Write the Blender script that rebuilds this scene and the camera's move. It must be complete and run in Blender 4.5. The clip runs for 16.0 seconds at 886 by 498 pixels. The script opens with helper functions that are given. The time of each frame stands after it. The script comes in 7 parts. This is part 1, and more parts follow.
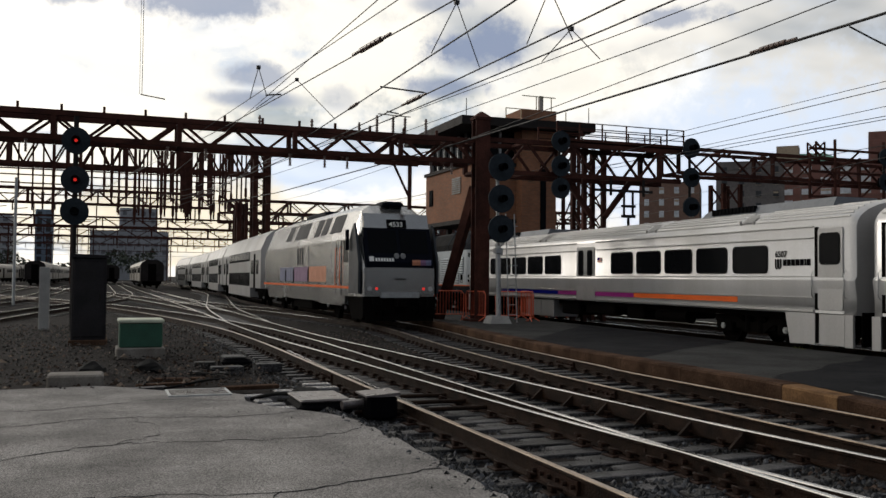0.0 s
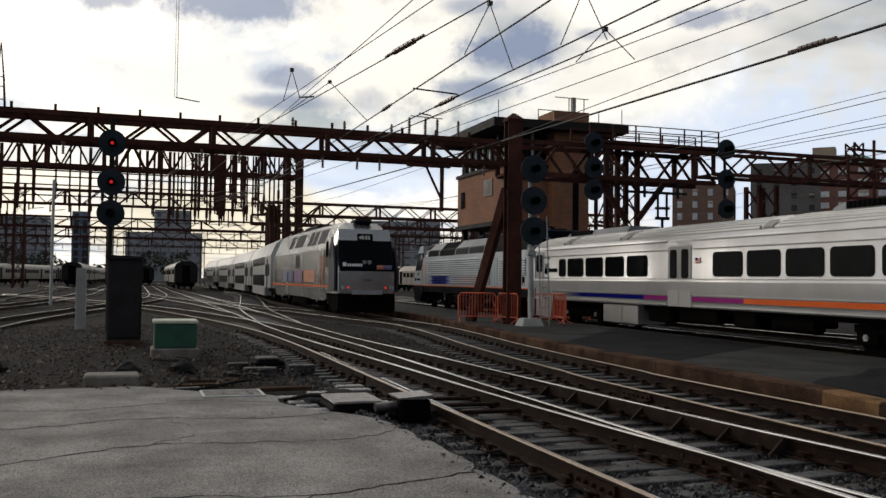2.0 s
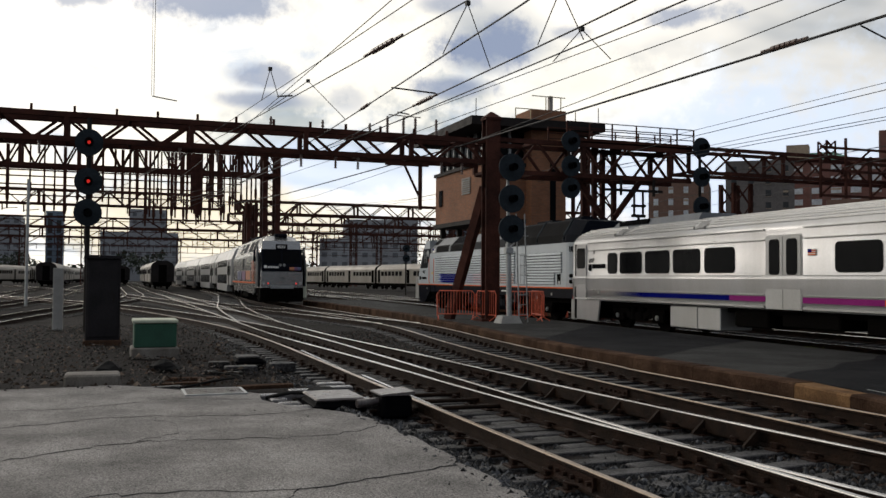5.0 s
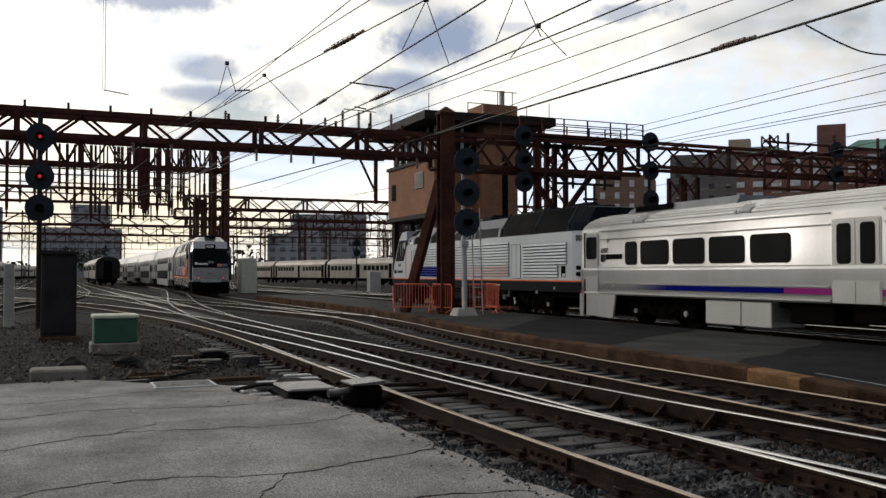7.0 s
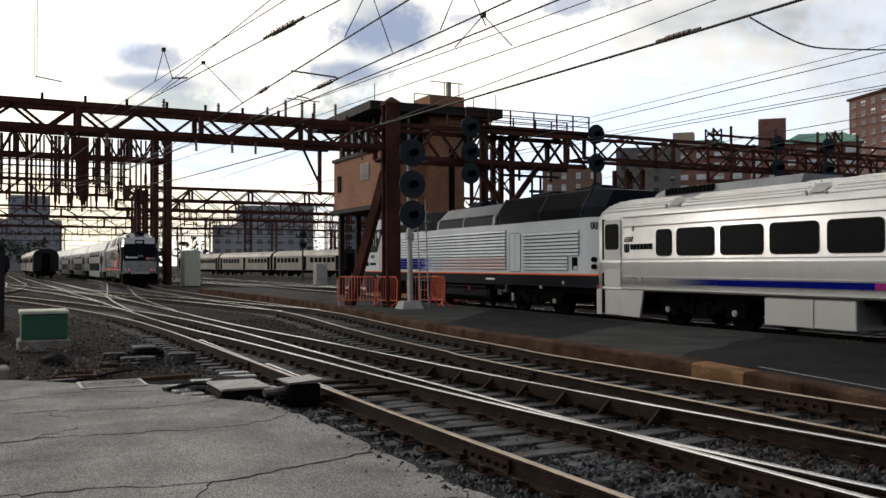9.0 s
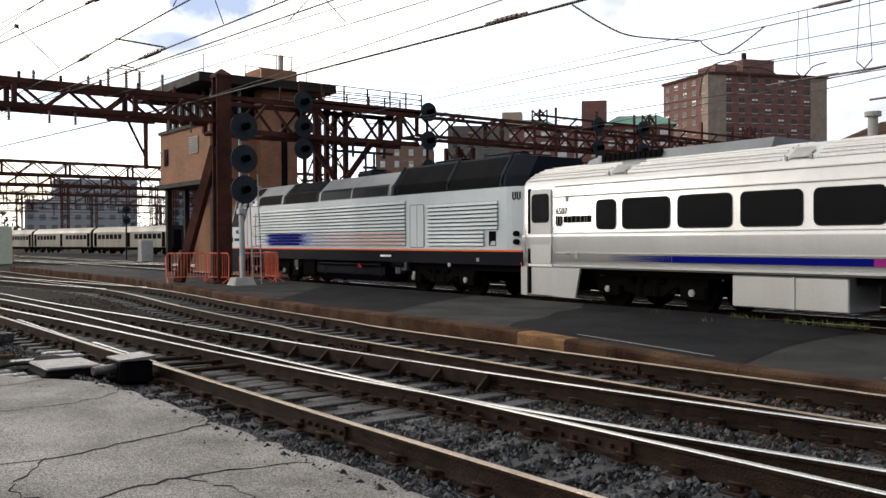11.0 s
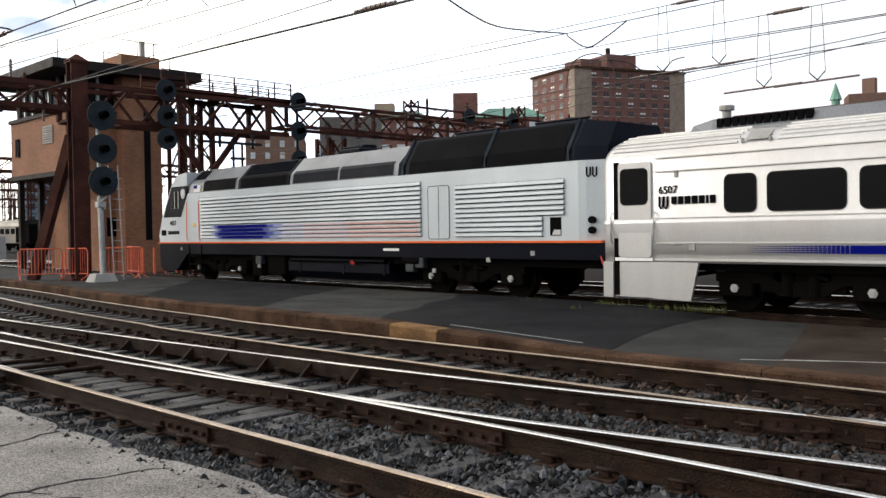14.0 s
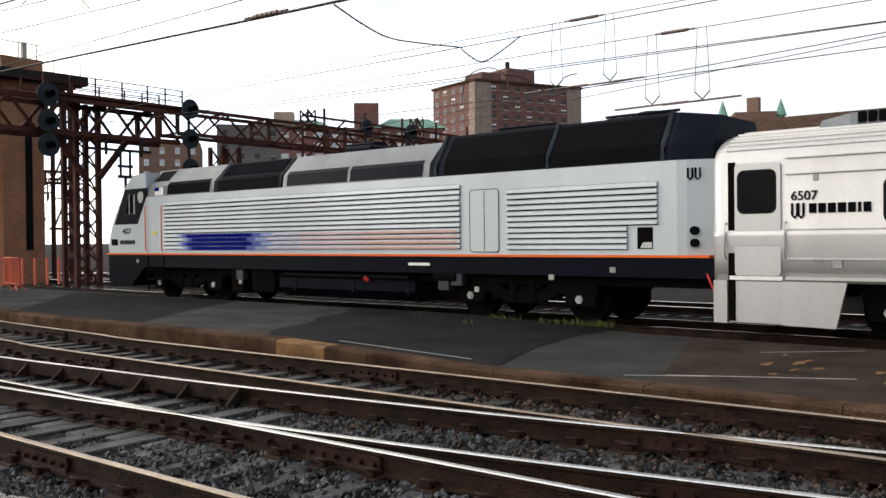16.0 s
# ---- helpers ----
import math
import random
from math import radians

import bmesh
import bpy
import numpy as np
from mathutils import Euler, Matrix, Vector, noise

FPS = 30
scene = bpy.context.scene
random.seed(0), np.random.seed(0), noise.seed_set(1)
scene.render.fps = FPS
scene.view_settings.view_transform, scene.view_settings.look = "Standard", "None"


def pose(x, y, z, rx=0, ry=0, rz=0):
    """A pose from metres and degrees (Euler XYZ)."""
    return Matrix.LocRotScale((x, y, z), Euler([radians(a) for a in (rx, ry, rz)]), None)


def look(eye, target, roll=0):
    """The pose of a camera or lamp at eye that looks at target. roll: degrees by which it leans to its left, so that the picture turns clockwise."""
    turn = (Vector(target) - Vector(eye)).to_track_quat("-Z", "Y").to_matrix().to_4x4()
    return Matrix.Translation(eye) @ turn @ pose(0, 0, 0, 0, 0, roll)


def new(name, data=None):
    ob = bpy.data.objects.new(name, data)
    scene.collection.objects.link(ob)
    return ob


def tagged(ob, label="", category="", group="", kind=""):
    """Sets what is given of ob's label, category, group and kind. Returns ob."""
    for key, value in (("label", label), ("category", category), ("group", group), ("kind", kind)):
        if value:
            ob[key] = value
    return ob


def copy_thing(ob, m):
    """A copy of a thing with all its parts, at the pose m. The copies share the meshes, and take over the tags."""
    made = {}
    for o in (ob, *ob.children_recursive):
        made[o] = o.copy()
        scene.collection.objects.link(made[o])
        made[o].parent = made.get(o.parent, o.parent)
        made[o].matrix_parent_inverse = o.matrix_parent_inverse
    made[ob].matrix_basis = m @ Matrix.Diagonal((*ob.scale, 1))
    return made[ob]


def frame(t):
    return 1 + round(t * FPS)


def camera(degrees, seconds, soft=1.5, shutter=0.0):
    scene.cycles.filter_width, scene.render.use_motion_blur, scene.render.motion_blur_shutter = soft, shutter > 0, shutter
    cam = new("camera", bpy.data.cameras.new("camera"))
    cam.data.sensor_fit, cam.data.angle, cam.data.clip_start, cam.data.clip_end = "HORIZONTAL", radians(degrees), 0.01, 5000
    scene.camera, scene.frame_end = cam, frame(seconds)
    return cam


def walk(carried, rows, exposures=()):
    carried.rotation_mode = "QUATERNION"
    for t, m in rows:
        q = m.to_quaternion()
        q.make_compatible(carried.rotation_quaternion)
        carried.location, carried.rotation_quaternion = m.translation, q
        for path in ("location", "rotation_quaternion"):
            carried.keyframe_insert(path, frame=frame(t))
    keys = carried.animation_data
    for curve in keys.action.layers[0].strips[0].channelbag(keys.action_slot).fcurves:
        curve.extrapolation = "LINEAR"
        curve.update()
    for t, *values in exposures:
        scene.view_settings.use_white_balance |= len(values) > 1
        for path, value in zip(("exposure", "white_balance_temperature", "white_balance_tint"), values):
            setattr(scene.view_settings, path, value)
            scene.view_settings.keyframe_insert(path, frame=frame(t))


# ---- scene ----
EXPOSURES = [(0.0, -1.07), (0.5, -1.18), (1.5, -1.14), (3.0, -1.1), (6.0, -0.95), (8.0, -0.85), (9.0, -0.75), (10.2, -0.42), (12.3, 0.2), (13.0, 0.18), (14.0, 0.08), (16.0, 0.05)]
cam = camera(52.10, 16.0)
walk(cam, [
    (0.0, pose(0.233, -0.002, 1.652, 91.88, -0.57, -20.72)),
    (0.5, pose(0.211, 0.038, 1.650, 91.93, -0.62, -19.92)),
    (1.0, pose(0.203, 0.034, 1.649, 91.97, -0.71, -19.25)),
    (1.5, pose(0.215, 0.041, 1.650, 91.98, -0.72, -18.88)),
    (2.0, pose(0.223, 0.072, 1.651, 91.99, -0.74, -18.76)),
    (2.5, pose(0.229, 0.067, 1.652, 92.00, -0.70, -18.70)),
    (3.0, pose(0.223, 0.057, 1.658, 92.01, -0.70, -18.72)),
    (3.5, pose(0.211, 0.032, 1.656, 92.01, -0.68, -18.78)),
    (6.0, pose(-0.039, -0.172, 1.630, 91.67, -0.12, -21.95)),
    (6.5, pose(-0.172, -0.233, 1.621, 91.54, 0.03, -22.91)),
    (7.0, pose(-0.221, -0.242, 1.606, 91.54, 0.03, -23.42)),
    (7.5, pose(-0.157, -0.136, 1.612, 91.56, 0.03, -23.57)),
    (8.0, pose(-0.059, -0.033, 1.618, 91.47, 0.05, -23.77)),
    (8.5, pose(0.002, 0.066, 1.636, 91.27, 0.08, -24.77)),
    (9.0, pose(0.018, 0.051, 1.639, 91.01, 0.12, -26.69)),
    (9.5, pose(-0.017, 0.006, 1.641, 90.66, 0.12, -29.57)),
    (10.0, pose(-0.129, -0.133, 1.626, 90.29, 0.15, -32.69)),
    (12.5, pose(-0.159, -0.196, 1.606, 88.74, 0.61, -40.82)),
    (13.0, pose(-0.160, -0.179, 1.579, 88.78, 0.77, -41.80)),
    (13.5, pose(-0.063, -0.105, 1.600, 88.82, 0.83, -43.18)),
    (14.0, pose(0.012, -0.071, 1.604, 88.87, 0.88, -45.15)),
    (14.5, pose(0.124, -0.012, 1.604, 88.99, 0.74, -47.02)),
    (15.0, pose(0.195, 0.015, 1.606, 89.14, 0.59, -48.82)),
    (15.5, pose(0.237, -0.026, 1.630, 89.25, 0.60, -50.25)),
    (16.0, pose(0.276, -0.072, 1.668, 89.44, 0.55, -51.40)),
], exposures=EXPOSURES)


# ---- light: a low veiled sun ahead of the yard, cloudy bright sky ----
SUN_AZ, SUN_EL = -28.0, 17.0   # degrees: from +Y towards +X, above the horizon


def make_world():
    w = bpy.data.worlds.new("sky")
    scene.world = w
    w.use_nodes = True
    n, l = w.node_tree.nodes, w.node_tree.links
    n.clear()
    out = n.new("ShaderNodeOutputWorld")
    sky = n.new("ShaderNodeTexSky")
    sky.sky_type = "NISHITA"
    sky.sun_disc = False
    sky.sun_elevation = radians(SUN_EL)
    sky.sun_rotation = radians(SUN_AZ)
    sky.air_density, sky.dust_density, sky.ozone_density = 1.0, 1.5, 1.5
    b1 = n.new("ShaderNodeBackground")
    b1.inputs["Strength"].default_value = 0.15
    l.new(sky.outputs[0], b1.inputs["Color"])
    # clouds: a plane of cloud seen in perspective
    tc = n.new("ShaderNodeTexCoord")
    sep = n.new("ShaderNodeSeparateXYZ")
    l.new(tc.outputs["Generated"], sep.inputs[0])

    def math_node(op, a, b=None, clamp=False):
        m = n.new("ShaderNodeMath")
        m.operation = op
        m.use_clamp = clamp
        for i, v in enumerate((a, b)):
            if v is None:
                continue
            if isinstance(v, (int, float)):
                m.inputs[i].default_value = v
            else:
                l.new(v, m.inputs[i])
        return m.outputs[0]
    zz = math_node("ADD", math_node("MAXIMUM", sep.outputs[2], 0.0), 0.16)
    comb = n.new("ShaderNodeCombineXYZ")
    l.new(math_node("DIVIDE", sep.outputs[0], zz), comb.inputs[0])
    l.new(math_node("DIVIDE", sep.outputs[1], zz), comb.inputs[1])

    def cloud(scale, detail, off, lo, hi, rough=0.55, dist=0.3):
        mp = n.new("ShaderNodeMapping")
        mp.inputs["Location"].default_value = off
        l.new(comb.outputs[0], mp.inputs[0])
        t = n.new("ShaderNodeTexNoise")
        t.inputs["Scale"].default_value, t.inputs["Detail"].default_value = scale, detail
        t.inputs["Roughness"].default_value, t.inputs["Distortion"].default_value = rough, dist
        l.new(mp.outputs[0], t.inputs["Vector"])
        r = n.new("ShaderNodeMapRange")
        r.interpolation_type = "SMOOTHSTEP"
        r.inputs[1].default_value, r.inputs[2].default_value = lo, hi
        l.new(t.outputs[0], r.inputs[0])
        return r.outputs[0]
    # nearness to the sun brightens and warms the veil
    sd = Vector((math.sin(radians(SUN_AZ)) * math.cos(radians(SUN_EL)), math.cos(radians(SUN_AZ)) * math.cos(radians(SUN_EL)), math.sin(radians(SUN_EL))))
    dot = n.new("ShaderNodeVectorMath")
    dot.operation = "DOT_PRODUCT"
    l.new(tc.outputs["Generated"], dot.inputs[0])
    dot.inputs[1].default_value = sd
    near = n.new("ShaderNodeMapRange")
    near.interpolation_type = "SMOOTHSTEP"
    near.inputs[1].default_value, near.inputs[2].default_value = -0.28, 0.95
    l.new(dot.outputs["Value"], near.inputs[0])
    white = n.new("ShaderNodeMix")
    white.data_type = "RGBA"
    white.inputs[6].default_value, white.inputs[7].default_value = (0.66, 0.72, 0.82, 1), (3.2, 3.02, 2.7, 1)
    l.new(near.outputs[0], white.inputs[0])
    b2 = n.new("ShaderNodeBackground")
    l.new(white.outputs[2], b2.inputs["Color"])
    b2.inputs["Strength"].default_value = 0.92
    mixa = n.new("ShaderNodeMixShader")
    l.new(cloud(0.5, 5, (1.3, 0.2, 0), 0.30, 0.48), mixa.inputs[0])
    l.new(b1.outputs[0], mixa.inputs[1])
    l.new(b2.outputs[0], mixa.inputs[2])
    # thinner pearly cloud lets the veil vary
    b4 = n.new("ShaderNodeBackground")
    b4.inputs["Color"].default_value, b4.inputs["Strength"].default_value = (1.45, 1.60, 1.80, 1), 1.0
    mixc = n.new("ShaderNodeMixShader")
    l.new(math_node("MULTIPLY", cloud(1.5, 6, (0.4, 5.1, 0), 0.47, 0.65, 0.6, 0.4), near.outputs[0]), mixc.inputs[0])
    l.new(mixa.outputs[0], mixc.inputs[1])
    l.new(b4.outputs[0], mixc.inputs[2])
    # single clouds and gaps by azimuth and elevation in degrees, with ragged edges
    az = math_node("MULTIPLY", math_node("ARCTAN2", sep.outputs[0], sep.outputs[1]), 57.2958)
    el = math_node("MULTIPLY", math_node("ARCSINE", sep.outputs[2]), 57.2958)
    rag = n.new("ShaderNodeTexNoise")
    rag.inputs["Scale"].default_value, rag.inputs["Detail"].default_value, rag.inputs["Roughness"].default_value = 22.0, 7, 0.66
    l.new(tc.outputs["Generated"], rag.inputs["Vector"])
    ragged = math_node("MULTIPLY", math_node("SUBTRACT", rag.outputs[0], 0.5), 2.4)

    def patch(a, e, w, h, much, lo=1.25, hi=0.45):
        du = math_node("DIVIDE", math_node("SUBTRACT", az, a), w)
        dv = math_node("DIVIDE", math_node("SUBTRACT", el, e), h)
        rr = math_node("SQRT", math_node("ADD", math_node("MULTIPLY", du, du), math_node("MULTIPLY", dv, dv)))
        r = n.new("ShaderNodeMapRange")
        r.interpolation_type = "SMOOTHSTEP"
        r.inputs[1].default_value, r.inputs[2].default_value, r.inputs[3].default_value, r.inputs[4].default_value = lo, hi, 0.0, much
        l.new(math_node("ADD", rr, ragged), r.inputs[0])
        return r.outputs[0]

    def layer(below, colour, patches):
        fac = None
        for p in patches:
            q = patch(*p)
            fac = q if fac is None else math_node("MAXIMUM", fac, q)
        bg = n.new("ShaderNodeBackground")
        bg.inputs["Color"].default_value = (*colour, 1)
        mx = n.new("ShaderNodeMixShader")
        l.new(fac, mx.inputs[0])
        l.new(below, mx.inputs[1])
        l.new(bg.outputs[0], mx.inputs[2])
        return mx.outputs[0]
    top = layer(mixc.outputs[0], (1.55, 1.78, 2.15), [(38, 7, 14, 6, 0.85), (13, 7.0, 8, 2.4, 0.8), (58, 12, 10, 6, 0.5)])
    top = layer(top, (2.15, 1.9, 1.42), [(5, 3.2, 11, 2.6, 0.85), (-10, 3, 8, 3, 0.6)])
    top = layer(top, (2.6, 2.45, 2.15), [(15, 14, 7, 5, 0.8), (28, 12, 8, 3, 0.7), (2, 11, 7, 4, 0.8)])
    top = layer(top, (0.62, 0.74, 1.02), [(23.3, 14.5, 3.5, 1.7, 1.0), (20.8, 12.0, 2.6, 0.75, 0.85), (8.6, 12.4, 2.2, 0.8, 0.75), (8.8, 10.9, 3.4, 0.6, 0.75), (5.4, 16.6, 5.0, 1.5, 0.85), (-2.0, 16.3, 2.2, 0.9, 0.7), (35, 15.9, 2.8, 0.7, 0.75),
                                          (20.5, 17.0, 2.4, 0.6, 0.6), (14, 11.2, 1.3, 0.9, 0.4), (28, 15.3, 1.6, 0.5, 0.5)])
    top = layer(top, (1.12, 1.15, 1.2), [(76, 12, 22, 13, 0.85)])
    l.new(top, out.inputs[0])
    sun = new("sun", bpy.data.lights.new("sun", "SUN"))
    sun.data.energy, sun.data.angle, sun.data.color = 1.0, radians(10), (1.0, 0.93, 0.84)
    sun.matrix_world = look(sd * 100, (0, 0, 0))


make_world()


# ---- materials ----
def mat(name, base, rough=0.6, metal=0.0, var=0.3, scale=2.0, fine=30.0, bump=0.15, second=None, streak=0.0, rnd=0.0, spec=0.5, coords="Object", crisp=0.2):
    """A surface with variation at two scales; second: colour of its stains; streak: rain streaks; rnd: change from object to object."""
    m = bpy.data.materials.new(name)
    m.use_nodes = True
    n, l = m.node_tree.nodes, m.node_tree.links
    b = n["Principled BSDF"]
    b.inputs["Metallic"].default_value = metal
    b.inputs["Specular IOR Level"].default_value = spec
    tc = n.new("ShaderNodeTexCoord")
    big = n.new("ShaderNodeTexNoise")
    big.inputs["Scale"].default_value, big.inputs["Detail"].default_value, big.inputs["Roughness"].default_value = scale, 6, 0.6
    mp = n.new("ShaderNodeMapping")
    if streak:
        mp.inputs["Scale"].default_value = (1, 1, 1 - streak)
    l.new(tc.outputs[coords], mp.inputs[0])
    l.new(mp.outputs[0], big.inputs["Vector"])
    small = n.new("ShaderNodeTexNoise")
    small.inputs["Scale"].default_value, small.inputs["Detail"].default_value = fine, 4
    l.new(tc.outputs[coords], small.inputs["Vector"])
    ramp = n.new("ShaderNodeMapRange")
    ramp.inputs[1].default_value, ramp.inputs[2].default_value = 0.35, 0.7
    l.new(big.outputs[0], ramp.inputs[0])
    mix = n.new("ShaderNodeMix")
    mix.data_type = "RGBA"
    sec = second or tuple(c * (1 - var) for c in base)
    mix.inputs[6].default_value, mix.inputs[7].default_value = (*base, 1), (*sec, 1)
    l.new(ramp.outputs[0], mix.inputs[0])
    mul = n.new("ShaderNodeMix")
    mul.data_type, mul.blend_type = "RGBA", "MULTIPLY"
    mul.inputs[0].default_value = 1.0
    l.new(mix.outputs[2], mul.inputs[6])
    g = n.new("ShaderNodeMapRange")
    g.inputs[1].default_value, g.inputs[2].default_value, g.inputs[3].default_value, g.inputs[4].default_value = 0.5 - crisp, 0.5 + crisp, max(0.05, 1 - var * 0.6), 1 + var * 0.6
    l.new(small.outputs[0], g.inputs[0])
    val = g.outputs[0]
    if rnd:
        oi = n.new("ShaderNodeObjectInfo")
        rr = n.new("ShaderNodeMapRange")
        rr.inputs[3].default_value, rr.inputs[4].default_value = 1 - rnd, 1 + rnd
        l.new(oi.outputs["Random"], rr.inputs[0])
        mm = n.new("ShaderNodeMath")
        mm.operation = "MULTIPLY"
        l.new(val, mm.inputs[0])
        l.new(rr.outputs[0], mm.inputs[1])
        val = mm.outputs[0]
    l.new(val, mul.inputs[7])
    l.new(mul.outputs[2], b.inputs["Base Color"])
    rg = n.new("ShaderNodeMapRange")
    rg.inputs[3].default_value, rg.inputs[4].default_value = max(0.02, rough - 0.12), min(1, rough + 0.12)
    l.new(big.outputs[0], rg.inputs[0])
    l.new(rg.outputs[0], b.inputs["Roughness"])
    if bump:
        bp = n.new("ShaderNodeBump")
        bp.inputs["Strength"].default_value, bp.inputs["Distance"].default_value = bump, 0.02
        l.new(small.outputs[0], bp.inputs["Height"])
        l.new(bp.outputs[0], b.inputs["Normal"])
    return m


def glow(name, colour, strength):
    m = bpy.data.materials.new(name)
    m.use_nodes = True
    b = m.node_tree.nodes["Principled BSDF"]
    b.inputs["Base Color"].default_value = (*colour, 1)
    b.inputs["Emission Color"].default_value = (*colour, 1)
    b.inputs["Emission Strength"].default_value = strength
    return m


def island_mat(name, c1, c2, rough=0.8, bump=0.3, spec=0.06, skewed=2.2):
    """Loose pieces that differ from one to the next."""
    m = mat(name, c1, rough, 0, 0.25, 3, 60, bump, spec=spec)
    n, l = m.node_tree.nodes, m.node_tree.links
    geo = n.new("ShaderNodeNewGeometry")
    mix = n.new("ShaderNodeMix")
    mix.data_type = "RGBA"
    mix.inputs[6].default_value, mix.inputs[7].default_value = (*c1, 1), (*c2, 1)
    skew = n.new("ShaderNodeMath")
    skew.operation = "POWER"
    skew.inputs[1].default_value = skewed
    l.new(geo.outputs["Random Per Island"], skew.inputs[0])
    l.new(skew.outputs[0], mix.inputs[0])
    l.new(mix.outputs[2], n["Principled BSDF"].inputs["Base Color"])
    return m


